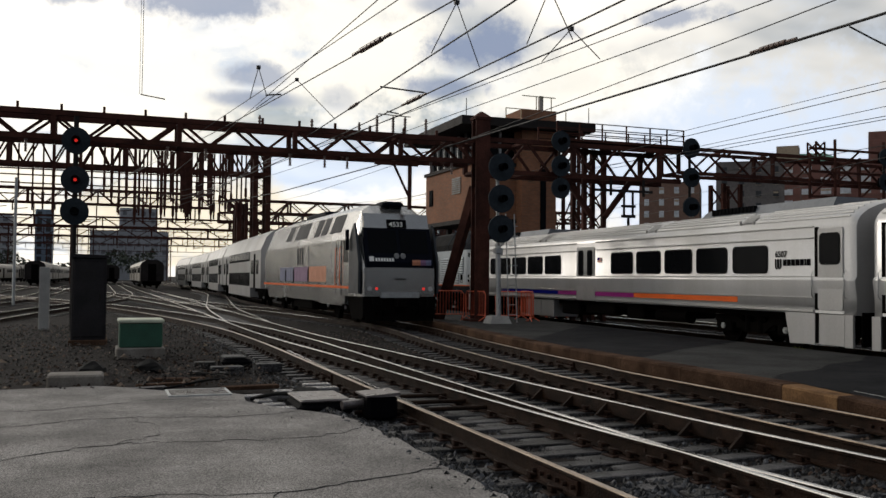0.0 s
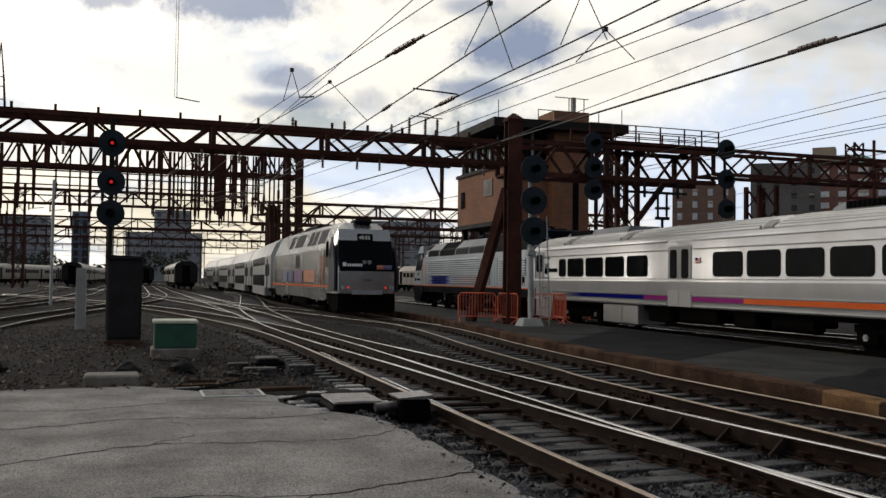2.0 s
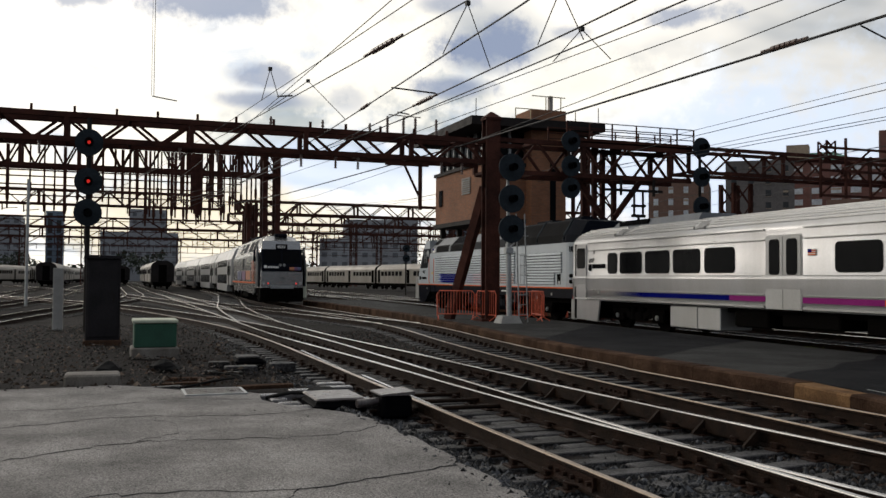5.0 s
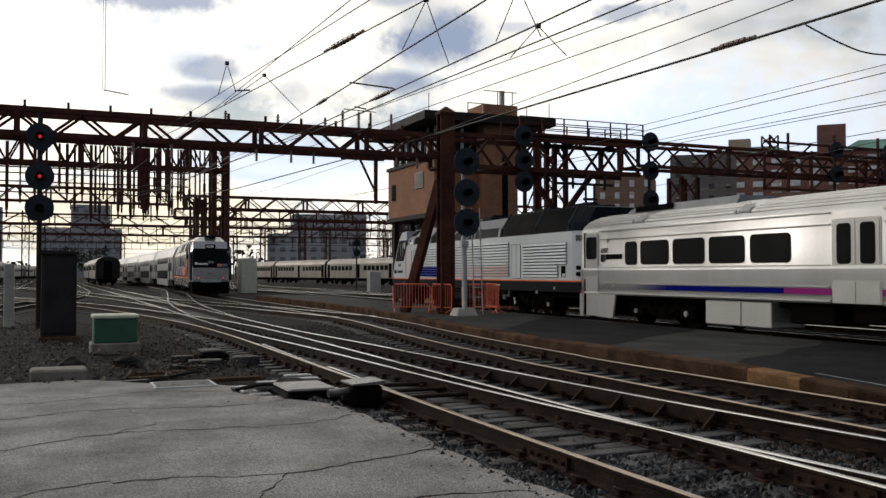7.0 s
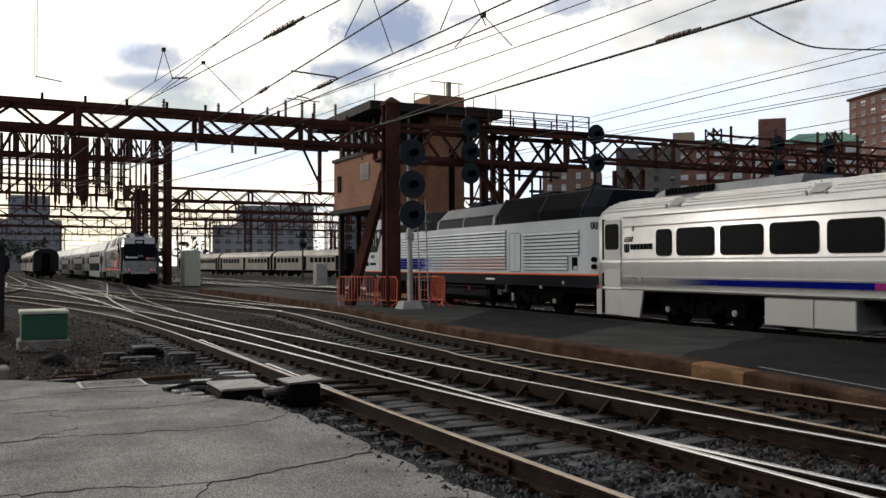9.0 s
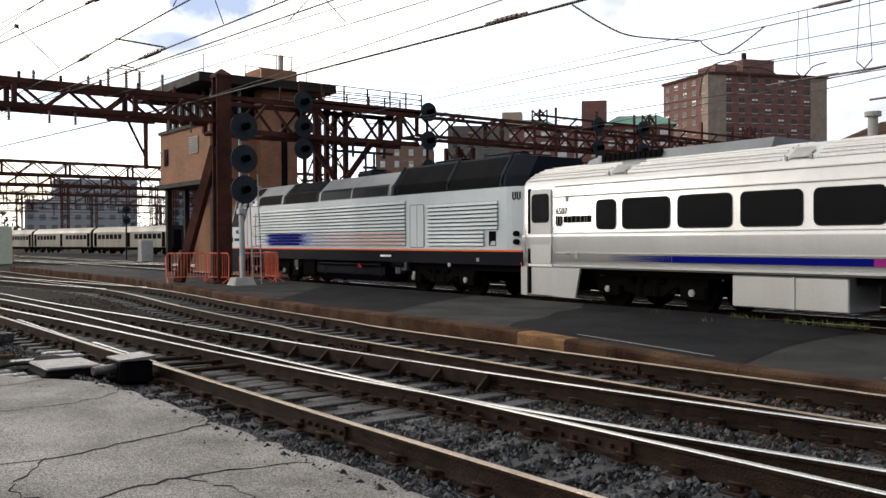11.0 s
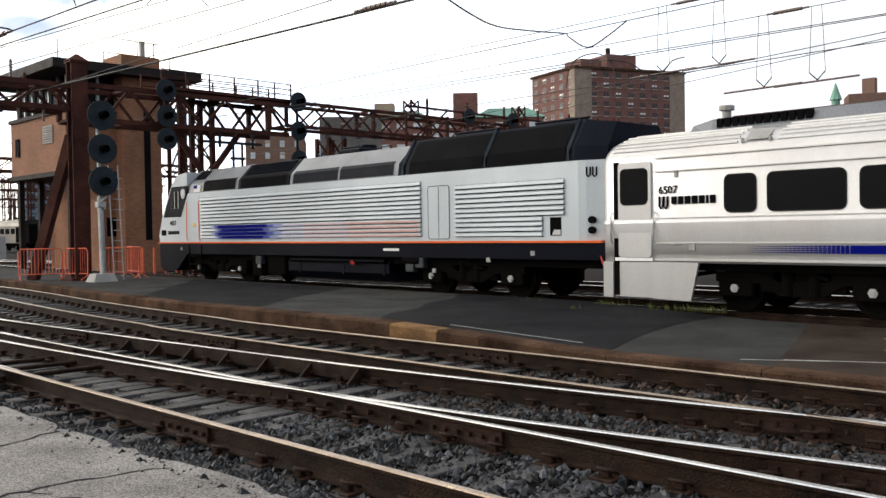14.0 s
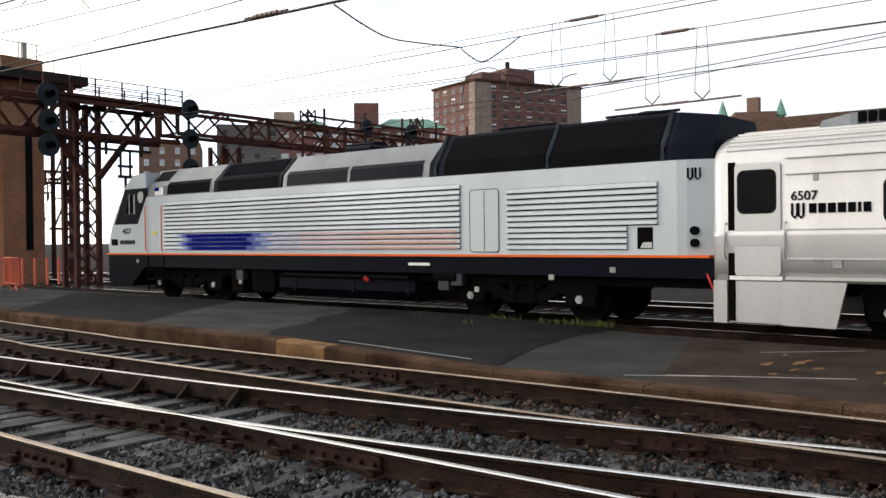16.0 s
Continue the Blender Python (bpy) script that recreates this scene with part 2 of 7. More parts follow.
M = dict(
    ballast=mat("ballast", (0.015, 0.012, 0.011), 0.95, 0, 0.9, 0.35, 18, 1.0, (0.009, 0.0065, 0.0055), spec=0.1, crisp=0.1),
    stone=island_mat("ballast_stone", (0.0015, 0.0017, 0.0022), (0.088, 0.092, 0.102), 0.4, 0.3, 0.16, 3.2),
    brownstone=island_mat("rusty_stone", (0.003, 0.0022, 0.0018), (0.105, 0.07, 0.052), 0.5, 0.3, 0.1, 4.5),
    asphalt=mat("asphalt", (0.262, 0.245, 0.23), 0.75, 0, 1.0, 0.9, 85, 0.5, (0.11, 0.102, 0.096), spec=0.2, crisp=0.11),
    newasphalt=mat("new_asphalt", (0.0165, 0.0168, 0.019), 0.75, 0, 0.5, 0.8, 80, 0.8, spec=0.04),
    midasphalt=mat("worn_asphalt", (0.040, 0.040, 0.039), 0.8, 0, 0.5, 0.8, 80, 0.8, spec=0.1),
    oldconcrete=mat("old_concrete", (0.095, 0.056, 0.036), 0.88, 0, 0.6, 1.2, 40, 0.8, (0.018, 0.010, 0.007), spec=0.03),
    paleconcrete=mat("pale_concrete", (0.22, 0.125, 0.06), 0.85, 0, 0.5, 2.5, 40, 0.5, (0.09, 0.05, 0.026), spec=0.05),
    wornpaving=mat("worn_paving", (0.046, 0.034, 0.026), 0.85, 0, 0.7, 1.2, 60, 0.8, (0.022, 0.016, 0.012), spec=0.05),
    storedsteel=mat("stored_coach_steel", (0.27, 0.245, 0.21), 0.5, 0.3, 0.15, 0.7, 22, 0, (0.2, 0.18, 0.155), streak=0.85),
    litter=island_mat("litter", (0.02, 0.012, 0.008), (0.22, 0.17, 0.13), 0.7),
    concrete=mat("concrete", (0.36, 0.35, 0.33), 0.85, 0, 0.3, 2, 50, 0.3),
    railside=mat("rail_rust", (0.024, 0.0115, 0.006), 0.7, 0.0, 0.8, 3.5, 60, 0.8, (0.005, 0.003, 0.0022), spec=0.12),
    railtop=mat("rail_head", (0.62, 0.605, 0.59), 0.22, 1.0, 0.25, 1.2, 40, 0.03),
    raildull=mat("rail_head_dull", (0.36, 0.28, 0.21), 0.30, 0.95, 0.5, 1.2, 40, 0.06),
    tie=mat("timber_tie", (0.054, 0.052, 0.054), 0.5, 0, 0.9, 4, 45, 0.9, (0.010, 0.0095, 0.0095), rnd=0.65, spec=0.15, crisp=0.1),
    plate=mat("tie_plate", (0.03, 0.015, 0.010), 0.6, 0.1, 0.5, 5, 60, 0.4, spec=0.1),
    steelrust=mat("rust_steel", (0.075, 0.027, 0.019), 0.8, 0.0, 0.5, 1.5, 35, 0.4, (0.026, 0.011, 0.009), spec=0.12),
    darksteel=mat("dark_steel", (0.018, 0.014, 0.013), 0.7, 0.0, 0.4, 1.5, 35, 0.3, spec=0.2),
    wire=mat("wire", (0.04, 0.038, 0.038), 0.6, 0.4, 0.2, 2, 20, 0.0),
    slate=mat("slate_paint", (0.028, 0.032, 0.038), 0.4, 0, 0.2, 1.5, 25, 0.0, spec=0.3),
    # bright sky in the panes is put into their base colour
    skyglass=mat("sky_toned_glass", (0.55, 0.58, 0.62), 0.25, 0, 0.4, 0.5, 2, 0),
    target=mat("signal_target", (0.022, 0.03, 0.038), 0.7, 0, 0.4, 3, 30, 0.1, spec=0.15),
    porcelain=mat("porcelain", (0.14, 0.09, 0.075), 0.35, 0, 0.2, 4, 20, 0.0),
    black=mat("black_paint", (0.0035, 0.0035, 0.0045), 0.6, 0.0, 0.35, 2, 40, 0.15, spec=0.02),
    # grimy running gear; the same near-black is painted as shade in gaps and recesses
    under=mat("grime_and_gap_shade", (0.004, 0.0038, 0.0036), 0.85, 0.0, 0.5, 2.2, 30, 0.5, (0.006, 0.005, 0.0045), spec=0.01),
    galv=mat("galvanised", (0.42, 0.43, 0.43), 0.5, 0.6, 0.25, 4, 40, 0.15),
    stainless=mat("stainless", (0.48, 0.48, 0.475), 0.36, 0.7, 0.08, 0.7, 22, 0.0, (0.38, 0.375, 0.36), streak=0.85),
    coachwhite=mat("coach_side", (0.47, 0.465, 0.465), 0.33, 0.5, 0.07, 0.8, 25, 0.0, (0.38, 0.37, 0.36), streak=0.85),
    rooflight=mat("roof_metal", (0.58, 0.58, 0.58), 0.42, 0.6, 0.2, 0.8, 30, 0.1, (0.55, 0.54, 0.52)),
    locogrey=mat("loco_grey", (0.48, 0.52, 0.55), 0.45, 0.2, 0.08, 0.6, 25, 0.0, (0.40, 0.435, 0.46), streak=0.8),
    locosilver=mat("loco_silver", (0.33, 0.33, 0.325), 0.24, 0.8, 0.18, 0.7, 25, 0.04, (0.36, 0.355, 0.35), streak=0.8),
    locoblack=mat("loco_black", (0.003, 0.004, 0.009), 0.36, 0.0, 0.3, 1.2, 25, 0.03, spec=0.05),
    darkroof=mat("loco_roof", (0.006, 0.008, 0.014), 0.5, 0.0, 0.3, 1.2, 25, 0.05, spec=0.04),
    roofgrey=mat("loco_roof_grey", (0.16, 0.17, 0.185), 0.5, 0.2, 0.25, 1.2, 25, 0.1),
    glass=mat("dark_glass", (0.004, 0.0045, 0.0055), 0.14, 0, 0.1, 2, 8, 0.0, spec=0.04),
    orange=mat("orange_stripe", (0.75, 0.13, 0.02), 0.6, 0, 0.15, 2, 30, 0, spec=0.15),
    blue=mat("blue_stripe", (0.003, 0.006, 0.15), 0.7, 0, 0.15, 2, 30, 0, spec=0.01),
    purple=mat("purple_stripe", (0.27, 0.014, 0.17), 0.6, 0, 0.15, 2, 30, 0, spec=0.1),
    rubbed=mat("rubbed_iron", (0.17, 0.15, 0.145), 0.3, 0.3, 0.5, 4, 40, 0.3, (0.06, 0.05, 0.048)),
    wetwood=mat("wet_plank", (0.20, 0.19, 0.19), 0.25, 0, 0.5, 4, 40, 0.3, (0.07, 0.066, 0.066)),
    cabinetpaint=mat("cabinet_paint", (0.017, 0.0145, 0.016), 0.55, 0, 0.4, 2, 30, 0.1, spec=0.2),
    weathered=mat("weathered_concrete", (0.19, 0.175, 0.155), 0.85, 0, 0.4, 2.5, 40, 0.4, (0.10, 0.085, 0.07)),
    # far panes greyed to paint in the distance haze
    hazeglass=mat("haze_toned_glass", (0.13, 0.135, 0.15), 0.4, 0, 0.3, 0.4, 2, 0),
    greybrown=mat("grey_brown_facade", (0.125, 0.113, 0.11), 0.85, 0, 0.25, 0.15, 2, 0.1),
    rubber=mat("rubber", (0.006, 0.006, 0.006), 0.8, 0, 0.2, 4, 30, 0.1, spec=0.15),
    brick=None, green=mat("green_paint", (0.012, 0.075, 0.042), 0.5, 0, 0.25, 3, 40, 0.15),
    greentop=mat("green_paint_faded", (0.52, 0.54, 0.42), 0.6, 0, 0.25, 4, 40, 0.15),
    barrier=mat("barrier_orange", (0.75, 0.13, 0.055), 0.5, 0, 0.25, 3, 40, 0.1),
    copper=mat("copper_roof", (0.16, 0.33, 0.26), 0.7, 0, 0.3, 0.3, 4, 0.2),
    white=mat("white_paint", (0.78, 0.77, 0.74), 0.5, 0, 0.12, 2, 30, 0.05),
    yellow=mat("yellow_paint", (0.75, 0.55, 0.05), 0.5, 0, 0.1, 2, 30, 0.05),
    weed=mat("weeds", (0.16, 0.19, 0.035), 0.8, 0, 0.4, 5, 40, 0.1),
    tan=mat("tan_facade", (0.34, 0.27, 0.20), 0.85, 0, 0.2, 0.2, 2, 0.1),
    # base grey lightened to carry the haze of distance
    greyfacade=mat("grey_facade", (0.30, 0.31, 0.33), 0.85, 0, 0.2, 0.1, 2, 0.1),
    bluefacade=mat("blue_facade", (0.14, 0.19, 0.25), 0.5, 0, 0.2, 0.1, 2, 0.1),
    brownfacade=mat("brown_facade", (0.17, 0.10, 0.075), 0.85, 0, 0.2, 0.15, 2, 0.1),
    yellowrail=mat("rail_yellow", (0.4, 0.36, 0.2), 0.6, 0, 0.2, 3, 30, 0.05),
    red=glow("red_lens", (0.9, 0.03, 0.02), 1.3),
    headlamp=mat("lamp_glass", (0.5, 0.5, 0.5), 0.1, 0.4, 0.1, 4, 20, 0),
)


def brick_mat(name, c1, c2, mortar, bw=0.21, bh=0.07, bump=0.5):
    m = bpy.data.materials.new(name)
    m.use_nodes = True
    n, l = m.node_tree.nodes, m.node_tree.links
    b = n["Principled BSDF"]
    b.inputs["Roughness"].default_value = 0.85
    tc = n.new("ShaderNodeTexCoord")
    sep, com = n.new("ShaderNodeSeparateXYZ"), n.new("ShaderNodeCombineXYZ")
    l.new(tc.outputs["Object"], sep.inputs[0])
    add = n.new("ShaderNodeMath")
    add.operation = "ADD"
    l.new(sep.outputs[0], add.inputs[0])
    l.new(sep.outputs[1], add.inputs[1])
    l.new(add.outputs[0], com.inputs[0])
    l.new(sep.outputs[2], com.inputs[1])
    br = n.new("ShaderNodeTexBrick")
    br.inputs["Scale"].default_value = 1
    br.inputs["Brick Width"].default_value, br.inputs["Row Height"].default_value, br.inputs["Mortar Size"].default_value = bw, bh, 0.006
    br.inputs["Color1"].default_value, br.inputs["Color2"].default_value, br.inputs["Mortar"].default_value = (*c1, 1), (*c2, 1), (*mortar, 1)
    l.new(com.outputs[0], br.inputs["Vector"])
    no = n.new("ShaderNodeTexNoise")
    no.inputs["Scale"].default_value, no.inputs["Detail"].default_value = 0.5, 6
    l.new(tc.outputs["Object"], no.inputs["Vector"])
    g = n.new("ShaderNodeMapRange")
    g.inputs[1].default_value, g.inputs[2].default_value, g.inputs[3].default_value, g.inputs[4].default_value = 0.3, 0.7, 0.75, 1.15
    l.new(no.outputs[0], g.inputs[0])
    mul = n.new("ShaderNodeMix")
    mul.data_type, mul.blend_type = "RGBA", "MULTIPLY"
    mul.inputs[0].default_value = 1
    l.new(br.outputs[0], mul.inputs[6])
    l.new(g.outputs[0], mul.inputs[7])
    l.new(mul.outputs[2], b.inputs["Base Color"])
    bp = n.new("ShaderNodeBump")
    bp.inputs["Strength"].default_value, bp.inputs["Distance"].default_value = bump, 0.01
    bp.invert = True
    l.new(br.outputs["Fac"], bp.inputs["Height"])
    l.new(bp.outputs[0], b.inputs["Normal"])
    return m


M["brick"] = brick_mat("tower_brick", (0.30, 0.125, 0.06), (0.22, 0.09, 0.045), (0.17, 0.12, 0.085))
M["aptbrick"] = brick_mat("apartment_brick", (0.175, 0.075, 0.06), (0.135, 0.058, 0.048), (0.13, 0.10, 0.085), 0.4, 0.14)
M["aptlight"] = brick_mat("apartment_pale_brick", (0.27, 0.21, 0.165), (0.23, 0.175, 0.14), (0.2, 0.17, 0.14), 0.4, 0.14)


# ---- building blocks ----
class Geo:
    """Collects vertices and faces with material slots; quick for many pieces."""

    def __init__(self):
        self.v, self.f, self.mi, self.smooth = [], [], [], []

    def add(self, verts, faces, mi=0, smooth=False):
        o = len(self.v)
        self.v += [tuple(p) for p in verts]
        self.f += [tuple(i + o for i in f) for f in faces]
        self.mi += [mi] * len(faces)
        self.smooth += [smooth] * len(faces)
        return self

    def box(self, x0, x1, y0, y1, z0, z1, mi=0, bev=0.0):
        if bev <= 0:
            self.add([(x, y, z) for x in (x0, x1) for y in (y0, y1) for z in (z0, z1)],
                     [(0, 1, 3, 2), (4, 6, 7, 5), (0, 4, 5, 1), (2, 3, 7, 6), (0, 2, 6, 4), (1, 5, 7, 3)], mi)
            return self
        b = min(bev, (x1 - x0) * 0.45, (y1 - y0) * 0.45, (z1 - z0) * 0.45)
        rings = []
        for z, k in ((z0, b), (z0 + b, 0), (z1 - b, 0), (z1, b)):
            e = b
            rings.append([(x0 + k + e, y0 + k, z), (x1 - k - e, y0 + k, z), (x1 - k, y0 + k + e, z), (x1 - k, y1 - k - e, z),
                          (x1 - k - e, y1 - k, z), (x0 + k + e, y1 - k, z), (x0 + k, y1 - k - e, z), (x0 + k, y0 + k + e, z)])
        return self.loft(rings, True, True, mi)

    def loft(self, rings, cap0=True, cap1=True, mi=0, smooth=False, closed=True):
        n = len(rings[0])
        v = [p for r in rings for p in r]
        f = []
        for i in range(len(rings) - 1):
            for j in range(n if closed else n - 1):
                k = (j + 1) % n
                f.append((i * n + j, i * n + k, (i + 1) * n + k, (i + 1) * n + j))
        self.add(v, f, mi, smooth)
        if cap0:
            self.add(rings[0], [tuple(range(n))[::-1]], mi)
        if cap1:
            self.add(rings[-1], [tuple(range(n))], mi)
        return self

    def beam(self, p, q, w, h=None, mi=0):
        """A bar of section w by h from p to q."""
        p, q = Vector(p), Vector(q)
        d = (q - p).normalized()
        up = Vector((0, 0, 1)) if abs(d.z) < 0.95 else Vector((1, 0, 0))
        s = d.cross(up).normalized() * (w / 2)
        u = s.cross(d).normalized() * ((h or w) / 2)
        return self.loft([[e - s - u, e + s - u, e + s + u, e - s + u] for e in (p, q)], True, True, mi)

    def tube(self, p, q, r, seg=8, mi=0, r2=None, smooth=True):
        p, q = Vector(p), Vector(q)
        d = (q - p).normalized()
        up = Vector((0, 0, 1)) if abs(d.z) < 0.95 else Vector((1, 0, 0))
        s = d.cross(up).normalized()
        u = s.cross(d).normalized()
        rr = (r, r if r2 is None else r2)
        return self.loft([[e + (s * math.cos(a) + u * math.sin(a)) * k for a in [2 * math.pi * i / seg for i in range(seg)]] for e, k in zip((p, q), rr)], True, True, mi, smooth)

    def path(self, pts, r, seg=5, mi=0):
        """A bent tube along pts."""
        pts = [Vector(p) for p in pts]
        rings = []
        for i, p in enumerate(pts):
            d = (pts[min(i + 1, len(pts) - 1)] - pts[max(i - 1, 0)]).normalized()
            up = Vector((0, 0, 1)) if abs(d.z) < 0.95 else Vector((1, 0, 0))
            s = d.cross(up).normalized()
            u = s.cross(d).normalized()
            rings.append([p + (s * math.cos(a) + u * math.sin(a)) * r for a in [2 * math.pi * k / seg for k in range(seg)]])
        return self.loft(rings, True, True, mi, True)

    def prism(self, outline, axis, a0, a1, mi=0):
        """An outline of pairs drawn out along an axis (0 x, 1 y, 2 z)."""
        def at(p, a):
            return [(a, *p), (p[0], a, p[1]), (*p, a)][axis]
        return self.loft([[at(p, a) for p in outline] for a in (a0, a1)], True, True, mi)

    def mesh(self, name, mats):
        me = bpy.data.meshes.new(name)
        me.from_pydata([tuple(p) for p in self.v], [], self.f)
        for m in (mats if isinstance(mats, (list, tuple)) else [mats]):
            me.materials.append(m)
        me.polygons.foreach_set("material_index", self.mi)
        me.polygons.foreach_set("use_smooth", self.smooth)
        bm = bmesh.new()
        bm.from_mesh(me)
        bmesh.ops.recalc_face_normals(bm, faces=bm.faces)
        bm.to_mesh(me)
        bm.free()
        return me


def part(name, geo, material, parent=None, label="", at=None):
    ob = new(name, geo.mesh(name, material) if isinstance(geo, Geo) else geo)
    if parent is not None:
        ob.parent = parent
    if at is not None:
        ob.matrix_basis = at
    if label:
        ob["label"] = label
    return ob


def thing(name, label, category, at=None, group="", kind=""):
    ob = new(name)
    ob.empty_display_size = 0.2
    if at is not None:
        ob.matrix_basis = at
    return tagged(ob, label, category, group, kind)


def text_mesh(text, size, depth=0.004, bold=0.0):
    """Letters as a mesh in the XZ plane, reading along +X, from the left end."""
    cu = bpy.data.curves.new("letters", "FONT")
    cu.body, cu.size, cu.extrude, cu.offset = text, size, depth, bold
    cu.resolution_u = 3
    ob = bpy.data.objects.new("letters", cu)
    scene.collection.objects.link(ob)
    me = bpy.data.meshes.new_from_object(ob.evaluated_get(bpy.context.evaluated_depsgraph_get()))
    bpy.data.objects.remove(ob)
    me.transform(Matrix.Rotation(radians(90), 4, "X"))
    return me


def lettering(name, text, size, material, parent, m, label="", bold=0.0, stretch=1.0):
    me = text_mesh(text, size, 0.003, bold)
    me.transform(Matrix.Diagonal((stretch, 1, 1, 1)))
    me.materials.clear()
    me.materials.append(material)
    return part(name, me, None, parent, label, m)


def spline(pts, step=1.0):
    """A smooth line through plan points, sampled about every step metres."""
    p = [Vector((*q, 0)) if len(q) == 2 else Vector(q) for q in pts]
    p = [p[0] * 2 - p[1]] + p + [p[-1] * 2 - p[-2]]
    out = []
    for i in range(1, len(p) - 2):
        n = max(1, int((p[i + 1] - p[i]).length / step))
        for k in range(n):
            t = k / n
            a, b, c, d = p[i - 1:i + 3]
            out.append(0.5 * ((2 * b) + (c - a) * t + (2 * a - 5 * b + 4 * c - d) * t * t + (3 * b - a - 3 * c + d) * t ** 3))
    out.append(p[-2])
    return out


def offset(line, d):
    """The line moved d to the right of its course."""
    out = []
    for i, p in enumerate(line):
        t = (line[min(i + 1, len(line) - 1)] - line[max(i - 1, 0)]).normalized()
        out.append(p + Vector((t.y, -t.x, 0)) * d)
    return out


# ---- ground ----
def ground():
    g = Geo()
    xs = [-2500, -800, -250, -80] + list(np.arange(-30, 31, 1.0)) + [60, 140, 320, 900, 2500]
    ys = [-600, -150, -40] + list(np.arange(-10, 80, 1.0)) + [110, 170, 260, 420, 800, 1600, 3500]
    vs = []
    for y in ys:
        for x in xs:
            z = -0.235
            if -25 < x < 3.0 and 13 < y < 45:
                z += 0.12 * min(1, (3.0 - x) / 1.2) * min(1, (y - 13) / 2, (45 - y) / 12) + 0.05 * noise.noise(Vector((x * 0.6, y * 0.6, 3)))
            vs.append((x, y, z))
    n = len(xs)
    g.add(vs, [(j * n + i, j * n + i + 1, (j + 1) * n + i + 1, (j + 1) * n + i) for j in range(len(ys) - 1) for i in range(n - 1)], 0, True)
    part("ground", g, M["ballast"])
    tagged(bpy.data.objects["ground"], "dark oily gravel and ballast ground of the rail yard", "ground", kind="structure")


ground()


def apron():
    """The asphalt on which the camera stands, with a broken edge."""
    rim = spline([(3.55, -12), (3.5, 0), (3.3, 5.0), (3.2, 7.0), (3.14, 10.1), (2.85, 11.2), (2.3, 12.0), (2.15, 12.9), (2.1, 13.5), (1.2, 14.0), (0.2, 14.9), (-1.2, 14.75), (-5, 14.9), (-14, 15.3)], 0.25)
    rnd = random.Random(4)
    pts = [(p.x + rnd.uniform(-0.05, 0.05), p.y + rnd.uniform(-0.05, 0.05)) for p in rim] + [(-14, -12)]
    g = Geo()
    g.prism(pts, 2, -0.3, -0.04)
    ob = part("pavement", g, M["asphalt"])
    tagged(ob, "cracked weathered grey asphalt apron beside the tracks", "pavement", kind="structure")
    c = Geo()
    for pts in ([(-6, 8.6), (-2.5, 9.3), (-1.0, 9.0), (0.4, 9.7), (2.2, 9.5), (3.0, 9.9)], [(-6, 6.6), (-3, 7.2), (-1.2, 7.0), (0.3, 7.4), (1.6, 7.2), (3.1, 7.6)],
                [(-5, 11.3), (-1.5, 11.0), (0.3, 11.5), (1.6, 11.2), (2.6, 11.4)], [(-3, 5.2), (-0.8, 5.7), (0.7, 5.5), (2.2, 6.0), (3.2, 5.8)],
                [(-1.0, 9.0), (-1.2, 8.0), (-0.7, 7.1)], [(0.4, 9.7), (0.9, 10.4), (0.6, 11.4)], [(1.6, 7.2), (1.2, 6.4), (1.5, 5.6)], [(-3.0, 13.0), (-0.6, 12.4), (1.0, 13.0), (2.0, 12.6)],
                [(0.8, 4.2), (1.9, 4.6), (3.2, 4.3)], [(2.2, 4.5), (2.4, 5.3), (2.2, 6.0)]):
        line = spline(pts, 0.12)
        line = [p + Vector((rnd.uniform(-0.05, 0.05), rnd.uniform(-0.06, 0.06), 0)) for p in line]
        wd = [rnd.uniform(0.006, 0.022) for _ in line]
        c.loft([[(p.x, p.y - w, -0.0375), (p.x, p.y + w, -0.0375)] for p, w in zip(line, wd)], False, False, 0, False, False)
    part("crack", c, M["newasphalt"], ob, "dark open cracks in asphalt")


apron()

# ---- tracks: plan lines of their centres; rail tops at height 0 ----
GAUGE = 1.435
TRACKS = dict(
    main=[(4.82, -40), (4.82, 0), (4.84, 14), (4.86, 24), (4.5, 31), (3.3, 40), (1.2, 51), (-1.9, 62.5), (-6.2, 75), (-14, 92), (-26, 112), (-60, 160)],
    cross=[(8.6, -25), (8.3, -12), (7.75, -3), (7.05, 2.0), (6.6, 5), (6.2, 9), (5.98, 13), (5.75, 19), (5.4, 26), (5.35, 36), (5.35, 60), (5.2, 120), (5.0, 260)],
    platform=[(8.4, -40), (8.4, 8), (8.65, 16), (9.15, 22), (9.78, 27), (10.12, 31), (10.2, 38), (10.15, 46), (10.3, 62), (10.8, 72), (11.6, 84), (12.2, 100), (12.6, 140), (12.6, 300)],
    right=[(14.51, -60), (17.30, 20), (27.08, 300)],
    right_far=[(19.41, -60), (22.2, 20), (31.98, 300)],
    left_bend=[(-4.6, 27), (-4.4, 34), (-3.0, 44), (-1.0, 56), (1.2, 70), (2.3, 88), (2.4, 110), (2.4, 260)],
    left_yard=[(-12, 18), (-9.5, 36), (-6.2, 56), (-4.5, 80), (-4.2, 120), (-4.2, 260)],
    ladder=[(5.35, 44), (4.2, 60), (1.2, 86), (-4, 118), (-16, 170)],
    ladder_right=[(5.4, 34), (6.4, 50), (8.6, 70), (10.8, 92), (11.4, 115)],
    slip=[(10.3, 32), (8.4, 46), (5.9, 62), (5.25, 90)],
    siding=[(30, 40), (24, 62), (19, 85), (16.6, 115), (16.0, 160), (16, 300)],
    far_siding=[(-9, 70), (-9, 300)],
)


